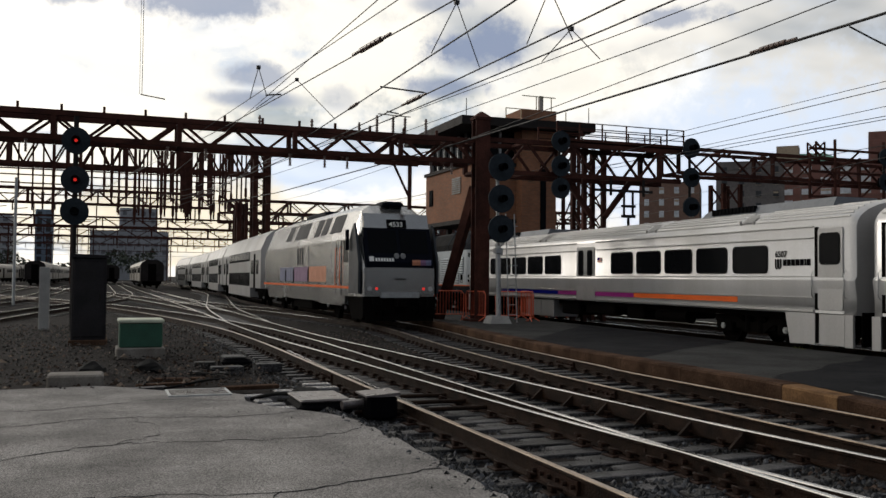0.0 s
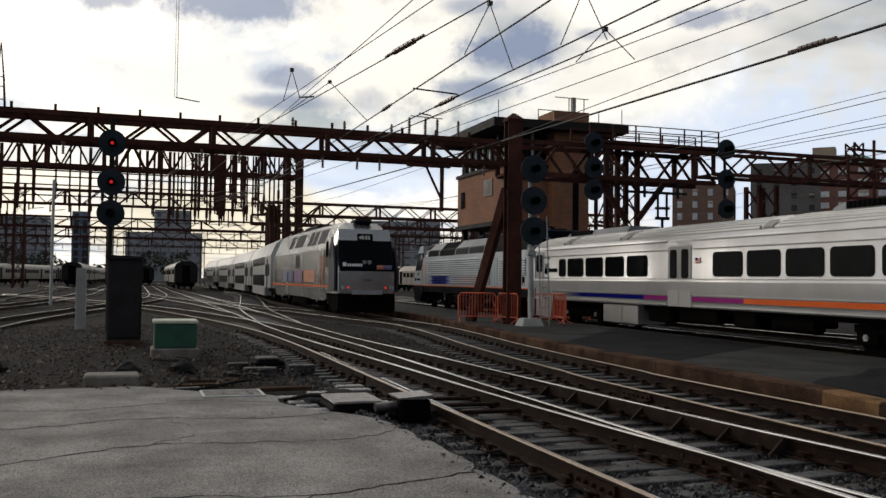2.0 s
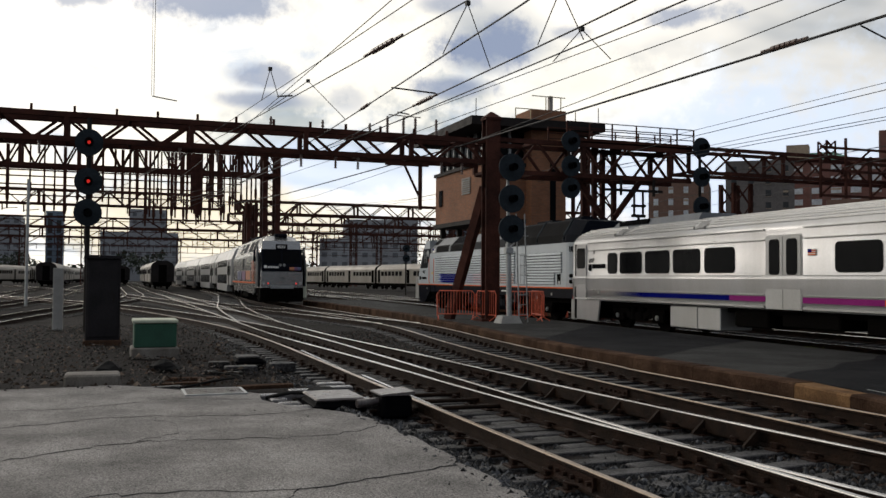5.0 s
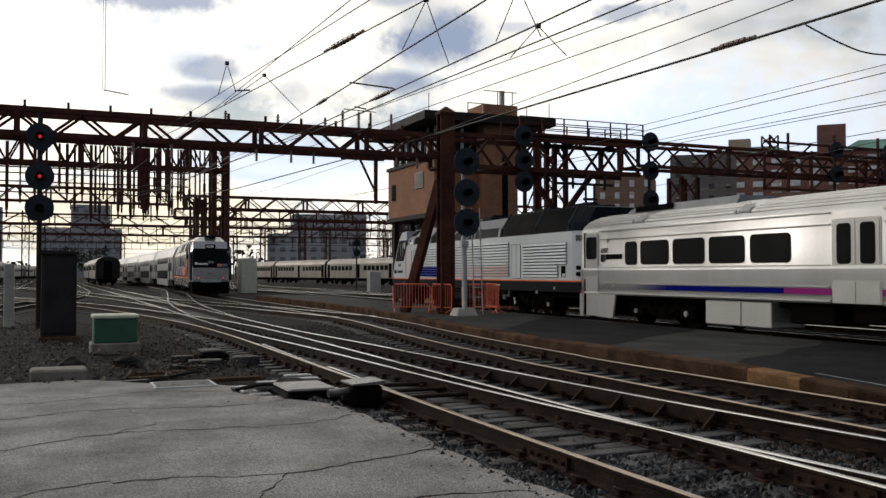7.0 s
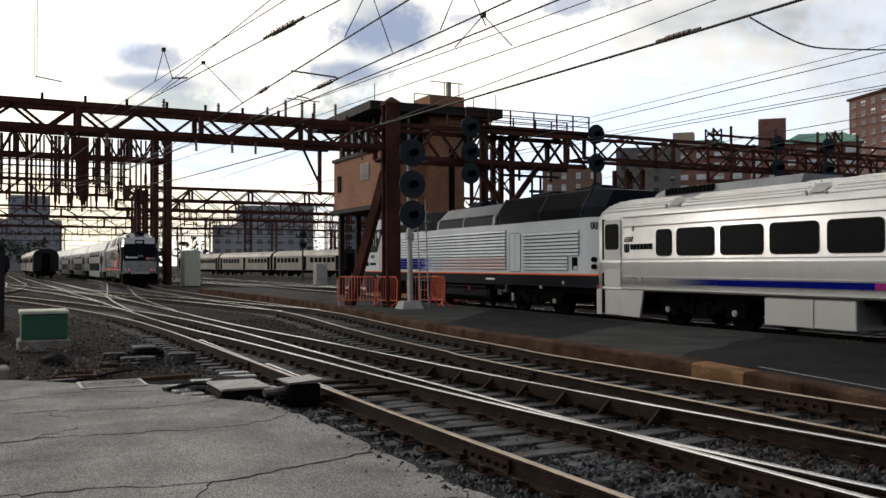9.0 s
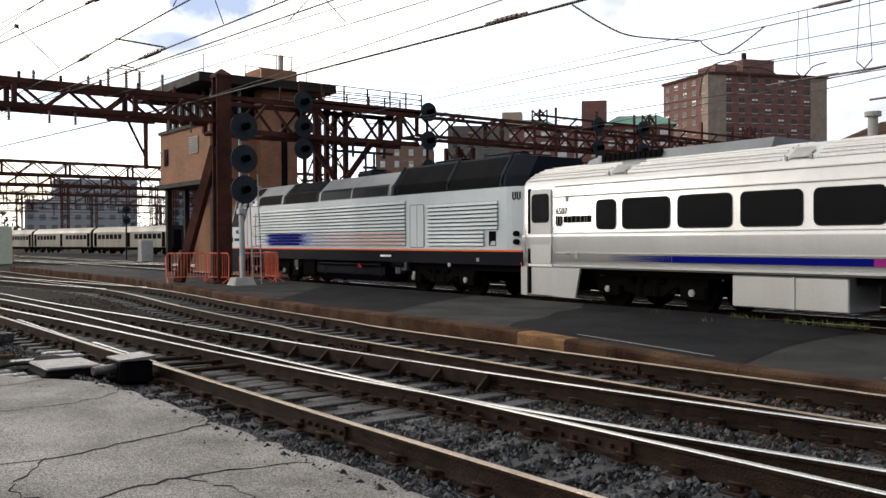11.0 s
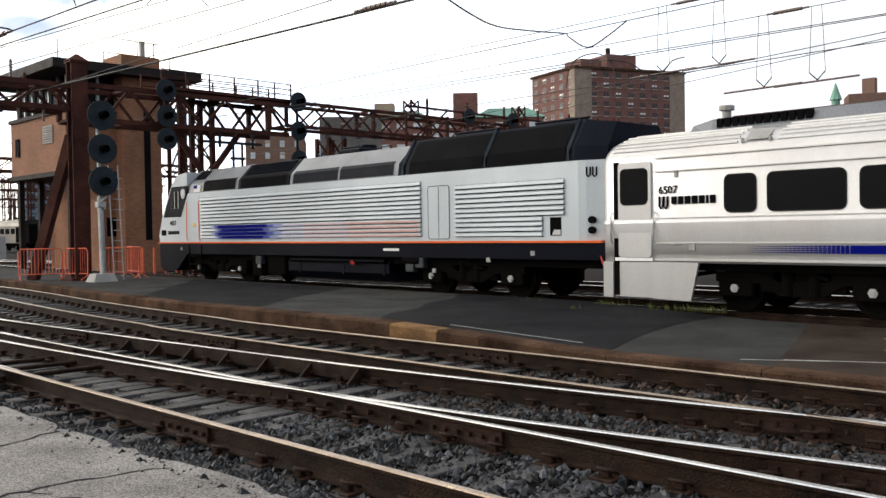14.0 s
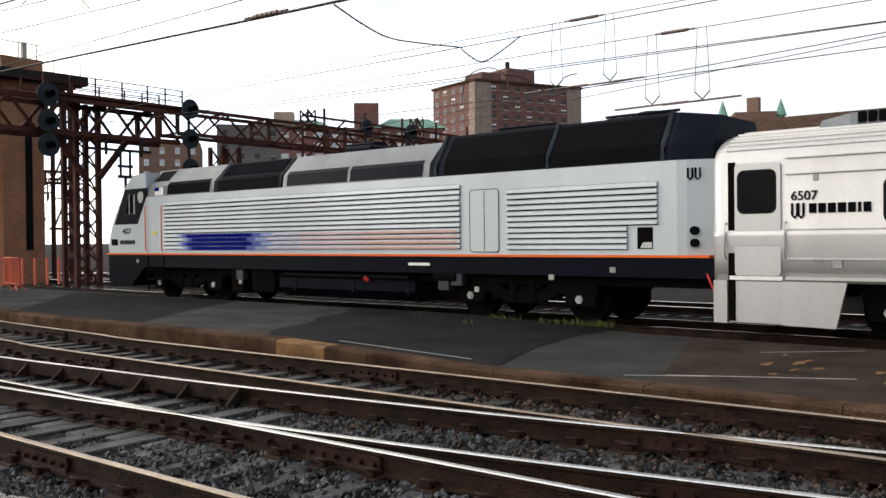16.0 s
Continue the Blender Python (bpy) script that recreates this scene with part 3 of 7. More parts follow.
def rail(line, dull):
    """The profile of a flat-bottomed rail drawn along a line; the running surface shines."""
    prof = [(-0.075, -0.19), (0.075, -0.19), (0.075, -0.172), (0.012, -0.150), (0.012, -0.045), (0.036, -0.035), (0.036, -0.008), (0.026, 0.0),
            (-0.026, 0.0), (-0.036, -0.008), (-0.036, -0.035), (-0.012, -0.045), (-0.012, -0.150), (-0.075, -0.172)]
    g = Geo()
    rings = []
    for i, p in enumerate(line):
        t = (line[min(i + 1, len(line) - 1)] - line[max(i - 1, 0)]).normalized()
        s = Vector((t.y, -t.x, 0))
        rings.append([p + s * a + Vector((0, 0, b)) for a, b in prof])
    g.loft(rings, True, True, 0)
    n = len(prof)
    for k in range(len(line) - 1):
        for j in (7, 8):
            g.mi[k * n + j] = 1
    return g


def make_tracks():
    tie_g = Geo().box(-1.3, 1.3, -0.115, 0.115, -0.38, -0.195, 0, 0.012)
    tie_me = tie_g.mesh("tie", M["tie"])
    chair = Geo().box(-0.2, 0.2, -0.1, 0.1, -0.2, -0.176, 0, 0.006)
    for s in (-1, 1):
        chair.box(s * 0.125 - 0.03, s * 0.125 + 0.03, -0.045, 0.045, -0.18, -0.125, 0, 0.01)
        chair.path([(s * 0.06, -0.06, -0.15), (s * 0.12, -0.075, -0.125), (s * 0.155, 0.0, -0.115), (s * 0.12, 0.075, -0.125), (s * 0.06, 0.06, -0.15)], 0.014, 5)
    chair_me = chair.mesh("tie_plate", M["plate"])
    spots = []
    rnd = random.Random(2)
    for key, pts in TRACKS.items():
        top = thing("railway_track", {"right": "railway track beneath the standing silver train", "main": "worn railway track with shiny heads on dark timber ties"}.get(key, "worn steel railway track on timber ties in ballast"), "railway track", kind="structure")
        line = spline(pts, 1.0)
        dull = key in ("right_far", "siding", "platform")
        for s in (-1, 1):
            part("rail", rail(offset(line, s * (GAUGE / 2 + 0.036)), dull), [M["railside"], M["raildull"] if key == "platform" or (key == "main" and s < 0) else M["railtop"]], top)
        rest = Geo()
        dist, nxt = 0.0, 0.0
        for a, b in zip(line, line[1:]):
            seg = (b - a).length
            while nxt < dist + seg:
                p = a.lerp(b, (nxt - dist) / seg)
                ang = math.atan2(b.y - a.y, b.x - a.x) - math.pi / 2 + rnd.uniform(-0.02, 0.02)
                nxt += 0.56
                m = Matrix.Translation((p.x + rnd.uniform(-0.05, 0.05), p.y, rnd.uniform(-0.012, 0.004))) @ Matrix.Rotation(ang, 4, "Z")
                near = key in ("main", "cross", "platform") and 1.0 < p.y < 32
                if near and all((Vector((p.x, p.y)) - q).length > 0.62 or abs(p.x - q.x) > 1.5 for q in spots[-400:] if abs(q.y - p.y) < 0.35 and abs(q.x - p.x) < 1.5):
                    part("tie", tie_me, None, top, "", m)
                    for s in (-1, 1):
                        part("tie_plate", chair_me, None, top, "", m @ Matrix.Translation((s * (GAUGE / 2 + 0.036), 0, 0)))
                    spots.append(Vector((p.x, p.y)))
                elif not near and p.y < 110 and p.y > -12:
                    rest.add([m @ Vector(v) for v in ((-1.3, -0.11, -0.19), (1.3, -0.11, -0.19), (1.3, 0.11, -0.19), (-1.3, 0.11, -0.19), (-1.3, -0.11, -0.3), (1.3, -0.11, -0.3), (1.3, 0.11, -0.3), (-1.3, 0.11, -0.3))],
                             [(0, 1, 2, 3), (4, 5, 1, 0), (5, 6, 2, 1), (6, 7, 3, 2), (7, 4, 0, 3)])
            dist += seg
        if rest.v:
            tagged(part("far_ties", rest, M["tie"], top), kind="stuff")


make_tracks()


def track_fittings():
    """Joint bars, the braced guard rail and the crossing nose on the near tracks."""
    line = {k: spline(TRACKS[k], 0.5) for k in ("main", "cross", "platform")}

    def at(k, y, side):
        pts = offset(line[k], side * (GAUGE / 2 + 0.036))
        i = min(range(len(pts) - 1), key=lambda j: abs(pts[j].y - y))
        p, q = pts[i], pts[i + 1]
        return Vector((p.x + (q.x - p.x) * (y - p.y) / (q.y - p.y), y, 0)), (q - p).normalized()
    for k, side, y in (("main", -1, 7.2), ("main", -1, 16.0), ("main", 1, 5.2), ("main", 1, 13.5), ("cross", 1, 3.2), ("cross", -1, 2.4), ("platform", 1, 8.2), ("platform", -1, 12.5), ("platform", 1, 17.0), ("cross", 1, 15.5)):
        p, d = at(k, y, side)
        j = thing("joint_bar", "rusty bolted joint bar on a rail", "joint bar", pose(p.x, p.y, 0, 0, 0, -math.degrees(math.atan2(d.x, d.y))), "joint bars")
        for q in (-1, 1):
            b = part("bar", Geo().prism([(q * 0.014, -0.15), (q * 0.06, -0.165), (q * 0.045, -0.10), (q * 0.05, -0.04), (q * 0.014, -0.046)], 1, -0.42, 0.42), M["plate"], j)
            for n in range(6):
                yy = -0.36 + n * 0.144
                part("bolt", Geo().tube((q * 0.04, yy, -0.1), (q * 0.085, yy, -0.1), 0.022, 6), M["plate"], b)
    gr = thing("guard_rail", "rusty guard rail with triangular braces inside the crossover", "guard rail")
    a, _ = at("cross", 8.2, 1)
    b, _ = at("cross", 13.4, 1)
    off = Vector((-0.13, 0, 0))
    part("bar", Geo().beam(a + off + Vector((0, 0, -0.075)), b + off + Vector((0, 0, -0.075)), 0.05, 0.16), M["railside"], gr)
    for n in range(7):
        c = a.lerp(b, n / 6) + off
        part("brace", Geo().prism([(c.x - 0.025, -0.01), (c.x - 0.2, -0.17), (c.x - 0.025, -0.17)], 1, c.y - 0.02, c.y + 0.02), M["railside"], gr)
    fr = thing("crossing_nose", "cast steel crossing nose where two rails meet", "crossing nose")
    for y0, y1, w in ((5.6, 7.4, 0.10), (7.4, 9.0, 0.14), (9.0, 11.2, 0.12)):
        p0, _ = at("main", y0, 1)
        p1, _ = at("main", y1, 1)
        part("filler", Geo().beam(p0 + Vector((0.07, 0, -0.11)), p1 + Vector((0.07, 0, -0.11)), w, 0.12), M["railside"], fr)
    for y in np.arange(5.8, 11.2, 0.32):
        p, _ = at("main", float(y), 1)
        part("bolt", Geo().tube((p.x - 0.02, y, -0.09), (p.x - 0.075, y, -0.09), 0.026, 6), M["plate"], fr)
    for s, y0, y1 in ((-1, 10.2, 15.0), (-1, 15.5, 20.5)):
        p0, _ = at("main", y0, s)
        p1, _ = at("main", y1, s)
        g = thing("switch_point", "polished tapering switch blade lying against the rail", "switch blade", group="switch blades")
        part("blade", Geo().loft([[(p0.x + 0.04, y0, -0.15), (p0.x + 0.05, y0, -0.012), (p0.x + 0.06, y0, -0.012), (p0.x + 0.1, y0, -0.15)], [(p1.x + 0.06, y1, -0.15), (p1.x + 0.1, y1, -0.004), (p1.x + 0.16, y1, -0.004), (p1.x + 0.2, y1, -0.15)]], True, True), M["railtop"], g)


track_fittings()


def platform():
    top = thing("platform", "low asphalt boarding platform with an old concrete kerb", "platform", kind="structure")

    def height(y):
        return -0.03 + 0.16 * max(0.0, min(1.0, (y - 7.2) / 4.0))
    edge = spline([(9.78, -25), (9.8, 0), (9.85, 8), (9.9, 15), (10.2, 21), (10.9, 27), (11.6, 33), (12.3, 42), (12.6, 62)], 0.5)

    def back(y):
        return 15.6 + 0.0349 * (y - 20)
    body, rings = Geo(), []
    for p in edge:
        rings.append([(p.x + 0.1, p.y, -0.3), (p.x + 0.1, p.y, height(p.y) - 0.012), (back(p.y), p.y, height(p.y) - 0.012), (back(p.y), p.y, -0.3)])
    body.loft(rings, True, True)
    part("surface", body, M["midasphalt"], top)
    # patches of newer, darker asphalt with slanting joints
    p = Geo()

    def patch(corners):
        p.add([(x, y, height(y) - 0.004) for x, y in corners], [tuple(range(len(corners)))])
    rows = []
    for x in np.linspace(10.24, 15.5, 14):
        near_y = 6.95 + 0.95 * math.sin(min(1.0, (x - 10.2) / 4.2) * 1.57)
        far_y = 11.75 + 0.55 * (x - 10.3) + 0.12 * math.sin(x * 3.0)
        rows.append([(min(x, back(y)), y, height(y) - 0.004) for y in np.linspace(near_y, far_y, 22)])
    p.loft(rows, False, False, 0, False, False)
    patch([(10.6, 21), (15.5, 27), (15.45, 19), (12.5, 17.2), (10.3, 15.5), (10.3, 18)])
    part("asphalt_patch", p, M["newasphalt"], top, "fresh black asphalt patch")
    q = Geo()
    q.add([(x, y, height(y) - 0.005) for x, y in [(10.0, 4.6), (12.2, 5.3), (15.05, 6.3), (14.2, -20), (10.0, -20)]], [(0, 1, 2, 3, 4)])
    part("worn_patch", q, M["wornpaving"], top, "worn brownish older paving")
    ln = Geo().add([(10.75, 4.78, 0.0), (10.79, 4.80, 0.0), (11.75, 2.82, 0.0), (11.71, 2.80, 0.0)], [(0, 1, 2, 3)])
    ln.v = [(x, y, height(y) - 0.001) for x, y, z in ln.v]
    part("painted_line", ln, M["concrete"], top, "thin worn white line")
    rc = random.Random(31)
    for k in range(16):
        cx, cy = rc.uniform(10.6, 14.0), rc.uniform(1.2, 4.3)
        ln, wd = rc.uniform(0.08, 0.3), rc.uniform(0.03, 0.1)
        out = [(cx + ln * math.cos(q) * rc.uniform(0.5, 1.1), cy + wd * math.sin(q) * rc.uniform(0.4, 1.2)) for q in np.linspace(0, 6.28, 11)[:-1]]
        part("bare_spot", Geo().add([(x, y, height(y) - 0.001) for x, y in out], [tuple(range(10))]), M["paleconcrete"], top, "pale bare spot worn into the paving")
    for x0, y0, x1, y1 in ((10.45, 5.2, 10.95, 4.3), (10.5, 7.6, 10.45, 10.2), (13.6, 4.6, 14.6, 3.4)):
        g2 = Geo().add([(x0, y0, 0), (x0 + 0.035, y0 + 0.01, 0), (x1 + 0.035, y1 + 0.01, 0), (x1, y1, 0)], [(0, 1, 2, 3)])
        g2.v = [(x, y, height(y) - 0.0005) for x, y, z in g2.v]
        part("painted_line", g2, M["concrete"], top)
    # kerb stones
    last = edge[0].y
    rnd = random.Random(8)
    while last < 60:
        ln = rnd.uniform(1.9, 2.6)
        if last < 9.9 < last + ln:
            ln = 9.9 - last
        elif abs(last - 9.9) < 0.02:
            ln = 1.1
        seg = [e for e in edge if last - 1e-6 <= e.y <= last + ln + 0.5]
        if len(seg) < 2:
            break
        y0, y1 = last + 0.006, last + ln - 0.006

        def xat(y):
            ks = [e for e in edge if e.y <= y] or [edge[0]]
            a = ks[-1]
            b = edge[min(edge.index(a) + 1, len(edge) - 1)]
            return a.x if b.y == a.y else a.x + (b.x - a.x) * (y - a.y) / (b.y - a.y)
        dz = rnd.uniform(-0.012, 0.008)
        pale = y0 < 10.3 < y1
        k = Geo()
        k.loft([[(xat(y), y, -0.32), (xat(y), y, height(y) + dz - 0.03), (xat(y) + 0.03, y, height(y) + dz), (xat(y) + 0.36, y, height(y) + dz), (xat(y) + 0.36, y, -0.32)] for y in np.linspace(y0, y1, 4)], True, True)
        part("kerb_stone", k, M["paleconcrete"] if pale else M["oldconcrete"], top, "pale ochre repaired kerb block" if pale else "")
        last += ln


platform()


def stones():
    """Loose ballast where the camera looks down on it."""
    rnd = np.random.RandomState(5)
    base = np.array([(1, 0, 0), (-0.8, 0.3, 0), (0, 1, 0.1), (0.1, -0.9, 0), (0, 0.1, 0.75), (0.3, 0.4, 0.5)])
    hull = [(0, 2, 5), (0, 5, 4), (2, 4, 5), (2, 1, 4), (1, 3, 4), (3, 0, 4)]

    def field(name, n, region, size, material, label, z=-0.215, slope=None):
        xy = region(n)
        g_v, g_f = [], []
        for i, (x, y) in enumerate(xy):
            s = size * rnd.uniform(0.5, 1.25)
            a = rnd.uniform(0, 6.28)
            c, d = math.cos(a), math.sin(a)
            pts = base * (s * rnd.uniform(0.7, 1.2), s * rnd.uniform(0.6, 1.0), s * rnd.uniform(0.7, 1.2)) + rnd.uniform(-0.15, 0.15, (6, 3)) * s
            pts = np.stack([pts[:, 0] * c - pts[:, 1] * d + x, pts[:, 0] * d + pts[:, 1] * c + y, pts[:, 2] + z + rnd.uniform(-0.02, 0.02) - (0.035 if y > 7.2 and x > 2.5 else 0.0)], 1)
            if slope:
                pts[:, 2] += rnd.uniform(0.0, 1.0) * slope(x, y)
            o = i * 6
            g_v += pts.tolist()
            g_f += [(p + o, q + o, r + o) for p, q, r in hull]
        me = bpy.data.meshes.new(name)
        me.from_pydata(g_v, [], g_f)
        me.materials.append(material)
        tagged(new(name, me), label, "ballast", kind="stuff")
    field("ballast_stones", 32000, lambda n: np.stack([rnd.uniform(2.9, 7.2, n), 1.5 + rnd.power(0.6, n) * 26], 1), 0.045, M["stone"], "loose grey crushed stone ballast between the rails")
    def shoulder(n):
        y = 1.5 + rnd.power(0.75, n) * 10.5
        return np.stack([3.36 - 0.024 * y + rnd.beta(1.3, 3.0, n) * 0.9 - 0.12, y], 1)
    # banked against the asphalt, a few stones strewn on it
    field("ballast_shoulder", 14000, shoulder, 0.05, M["stone"], "dark crushed stone shoulder along the asphalt edge", -0.212, lambda x, y: 0.15 * max(0.0, min(1.0, 1 - (x - 3.36 + 0.024 * y) / 0.34)) + (0.03 if y > 7.2 else 0.0))
    field("strewn_grit", 200, lambda n: np.stack([3.25 - rnd.exponential(0.35, n), rnd.uniform(2.0, 12.0, n)], 1), 0.014, M["stone"], "small stones strewn over the asphalt edge", -0.022)
    field("rusty_ballast", 20000, lambda n: np.stack([rnd.uniform(6.6, 9.9, n), 1.0 + rnd.power(0.65, n) * 30], 1), 0.045, M["brownstone"], "rust-brown crushed stone ballast beside the platform", -0.215)
    field("gravel", 9000, lambda n: np.stack([rnd.uniform(-9, 3.2, n), rnd.uniform(14.6, 34, n)], 1), 0.04, M["brownstone"], "dark brown gravel and debris beside the cabinets", -0.06)
    field("litter", 260, lambda n: np.stack([rnd.uniform(-6, 3.0, n), 14.9 + rnd.power(0.7, n) * 9], 1), 0.075, M["litter"], "leaves, chips and small rubbish on the gravel", -0.06)


stones()


def weeds():
    """Tufts of grass in the joint between platform and track."""
    rnd = random.Random(12)
    g = Geo()
    for x, y, n, r in ((15.1, 8.6, 110, 0.8), (15.15, 10.3, 50, 0.4), (15.2, 12.4, 22, 0.35), (14.6, 11.8, 14, 0.3), (15.35, 16.5, 18, 0.4), (13.9, 10.2, 8, 0.2)):
        for _ in range(n):
            a, b = x + rnd.uniform(-0.12, 0.12), y + rnd.uniform(-r, r)
            h, dx, dy = rnd.uniform(0.06, 0.16), rnd.uniform(-0.08, 0.08), rnd.uniform(-0.08, 0.08)
            z = 0.05
            g.add([(a - 0.008, b, z), (a + 0.008, b, z), (a + dx * 0.5 + 0.006, b + dy * 0.5, z + h * 0.6), (a + dx, b + dy, z + h)], [(0, 1, 2, 3)])
    tagged(part("weeds", g, M["weed"]), "yellow-green weeds in the joint at the platform edge", "weeds", kind="stuff")


weeds()


# ---- rolling stock ----
def rrect(y0, y1, z0, z1, r, seg=3):
    """A rectangle with round corners as pairs."""
    out = []
    for cy, cz, a0 in ((y1 - r, z1 - r, 0), (y0 + r, z1 - r, 90), (y0 + r, z0 + r, 180), (y1 - r, z0 + r, 270)):
        for k in range(seg + 1):
            a = radians(a0 + 90 * k / seg)
            out.append((cy + r * math.cos(a), cz + r * math.sin(a)))
    return out


def side_panel(outline, x, t=0.008, mi=0, g=None):
    """A flat plate on the -X side at x, its face t proud."""
    return (g or Geo()).prism(outline, 0, x - t, x + 0.03, mi)


def side_window(parent, y0, y1, z0, z1, x, r=0.09):
    w = part("window", side_panel(rrect(y0 - 0.035, y1 + 0.035, z0 - 0.035, z1 + 0.035, r + 0.03), x, 0.006), M["rubber"], parent)
    part("pane", side_panel(rrect(y0, y1, z0, z1, r), x, 0.011), M["glass"], w)
    return w


def wheelset(parent, y, r=0.46, x=0.72):
    for s in (-1, 1):
        g = Geo()
        g.loft([[(s * xx, y + rr * math.cos(6.2832 * i / 24), r + rr * math.sin(6.2832 * i / 24)) for i in range(24)] for xx, rr in
                ((x - 0.05, r + 0.03), (x - 0.02, r + 0.03), (x - 0.02, r), (x + 0.11, r - 0.006), (x + 0.11, r * 0.8), (x + 0.07, r * 0.72), (x + 0.07, r * 0.3), (x + 0.14, r * 0.25))], True, True, 0)
        part("wheel", g, M["under"], parent)
    part("axle", Geo().tube((-x, y, r), (x, y, r), 0.09, 8), M["under"], parent)


def truck(parent, yc, half, r=0.46, x=1.0):
    """A bogie: side frames, springs, axle boxes; its wheelsets hang below it."""
    g = Geo()
    for s in (-1, 1):
        for a, b in ((-half - 0.35, -half + 0.35), (half - 0.35, half + 0.35)):
            g.box(s * x - 0.09, s * x + 0.09, yc + a, yc + b, r - 0.16, r + 0.2, 0, 0.03)
        g.prism([(yc - half - 0.4, r + 0.12), (yc - half - 0.4, r + 0.3), (yc - 0.7, r + 0.3), (yc - 0.45, r + 0.14), (yc + 0.45, r + 0.14), (yc + 0.7, r + 0.3), (yc + half + 0.4, r + 0.3), (yc + half + 0.4, r + 0.12), (yc + half - 0.5, r + 0.1), (yc + 0.4, r - 0.12), (yc - 0.4, r - 0.12), (yc - half + 0.5, r + 0.1)], 0, s * x - 0.08, s * x + 0.08)
        for k in (-0.25, 0.25):
            g.tube((s * (x + 0.02), yc + k, r - 0.1), (s * (x + 0.02), yc + k, r + 0.42), 0.12, 10)
        g.tube((s * (x + 0.1), yc - 0.5, r + 0.2), (s * (x + 0.1), yc + 0.3, r + 0.45), 0.035, 6)
        g.box(s * x - 0.04, s * x + 0.12, yc - half * 0.62, yc - half * 0.42, r - 0.05, r + 0.5)
        g.box(s * x - 0.04, s * x + 0.12, yc + half * 0.42, yc + half * 0.62, r - 0.05, r + 0.5)
    g.box(-x, x, yc - 0.25, yc + 0.25, r - 0.02, r + 0.3)
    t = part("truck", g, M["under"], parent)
    for s in (-1, 1):
        wheelset(t, yc + s * half, r)
        for q in (-1, 1):
            part("axle_cap", Geo().tube((q * (x + 0.09), yc + s * half, r), (q * (x + 0.13), yc + s * half, r), 0.085, 6).tube((q * (x + 0.13), yc + s * half, r), (q * (x + 0.15), yc + s * half, r), 0.045, 4), M["galv"], t)
    return t


def bars(parent, mt, x, y, z, h, widths):
    """Plain upright bars in place of a word on the -X side, running towards -Y."""
    for w in widths:
        part("word_bar", side_panel([(y - w, z), (y, z), (y, z + h), (y - w, z + h)], x, 0.003), M[mt], parent)
        y -= w + 0.035


def reshape(top, ys, zs):
    """Moves the parts of a built thing to its true proportions: pairs of (from, to) along Y and along Z; bogies keep their round wheels."""
    def at(v, pairs):
        return float(np.interp(v, [p[0] for p in pairs], [p[1] for p in pairs]))
    for ob in top.children_recursive:
        chain = [ob] + ([ob.parent] if ob.parent != top else [])
        if any(o.name.startswith("truck") for o in chain):
            continue
        if ob.name.startswith("running_number"):
            p = ob.matrix_basis.translation
            ob.matrix_basis.translation = (p.x, at(p.y, ys), at(p.z, zs))
            continue
        for v in ob.data.vertices:
            v.co = (v.co.x, at(v.co.y, ys), at(v.co.z, zs))


COACH = 24.15


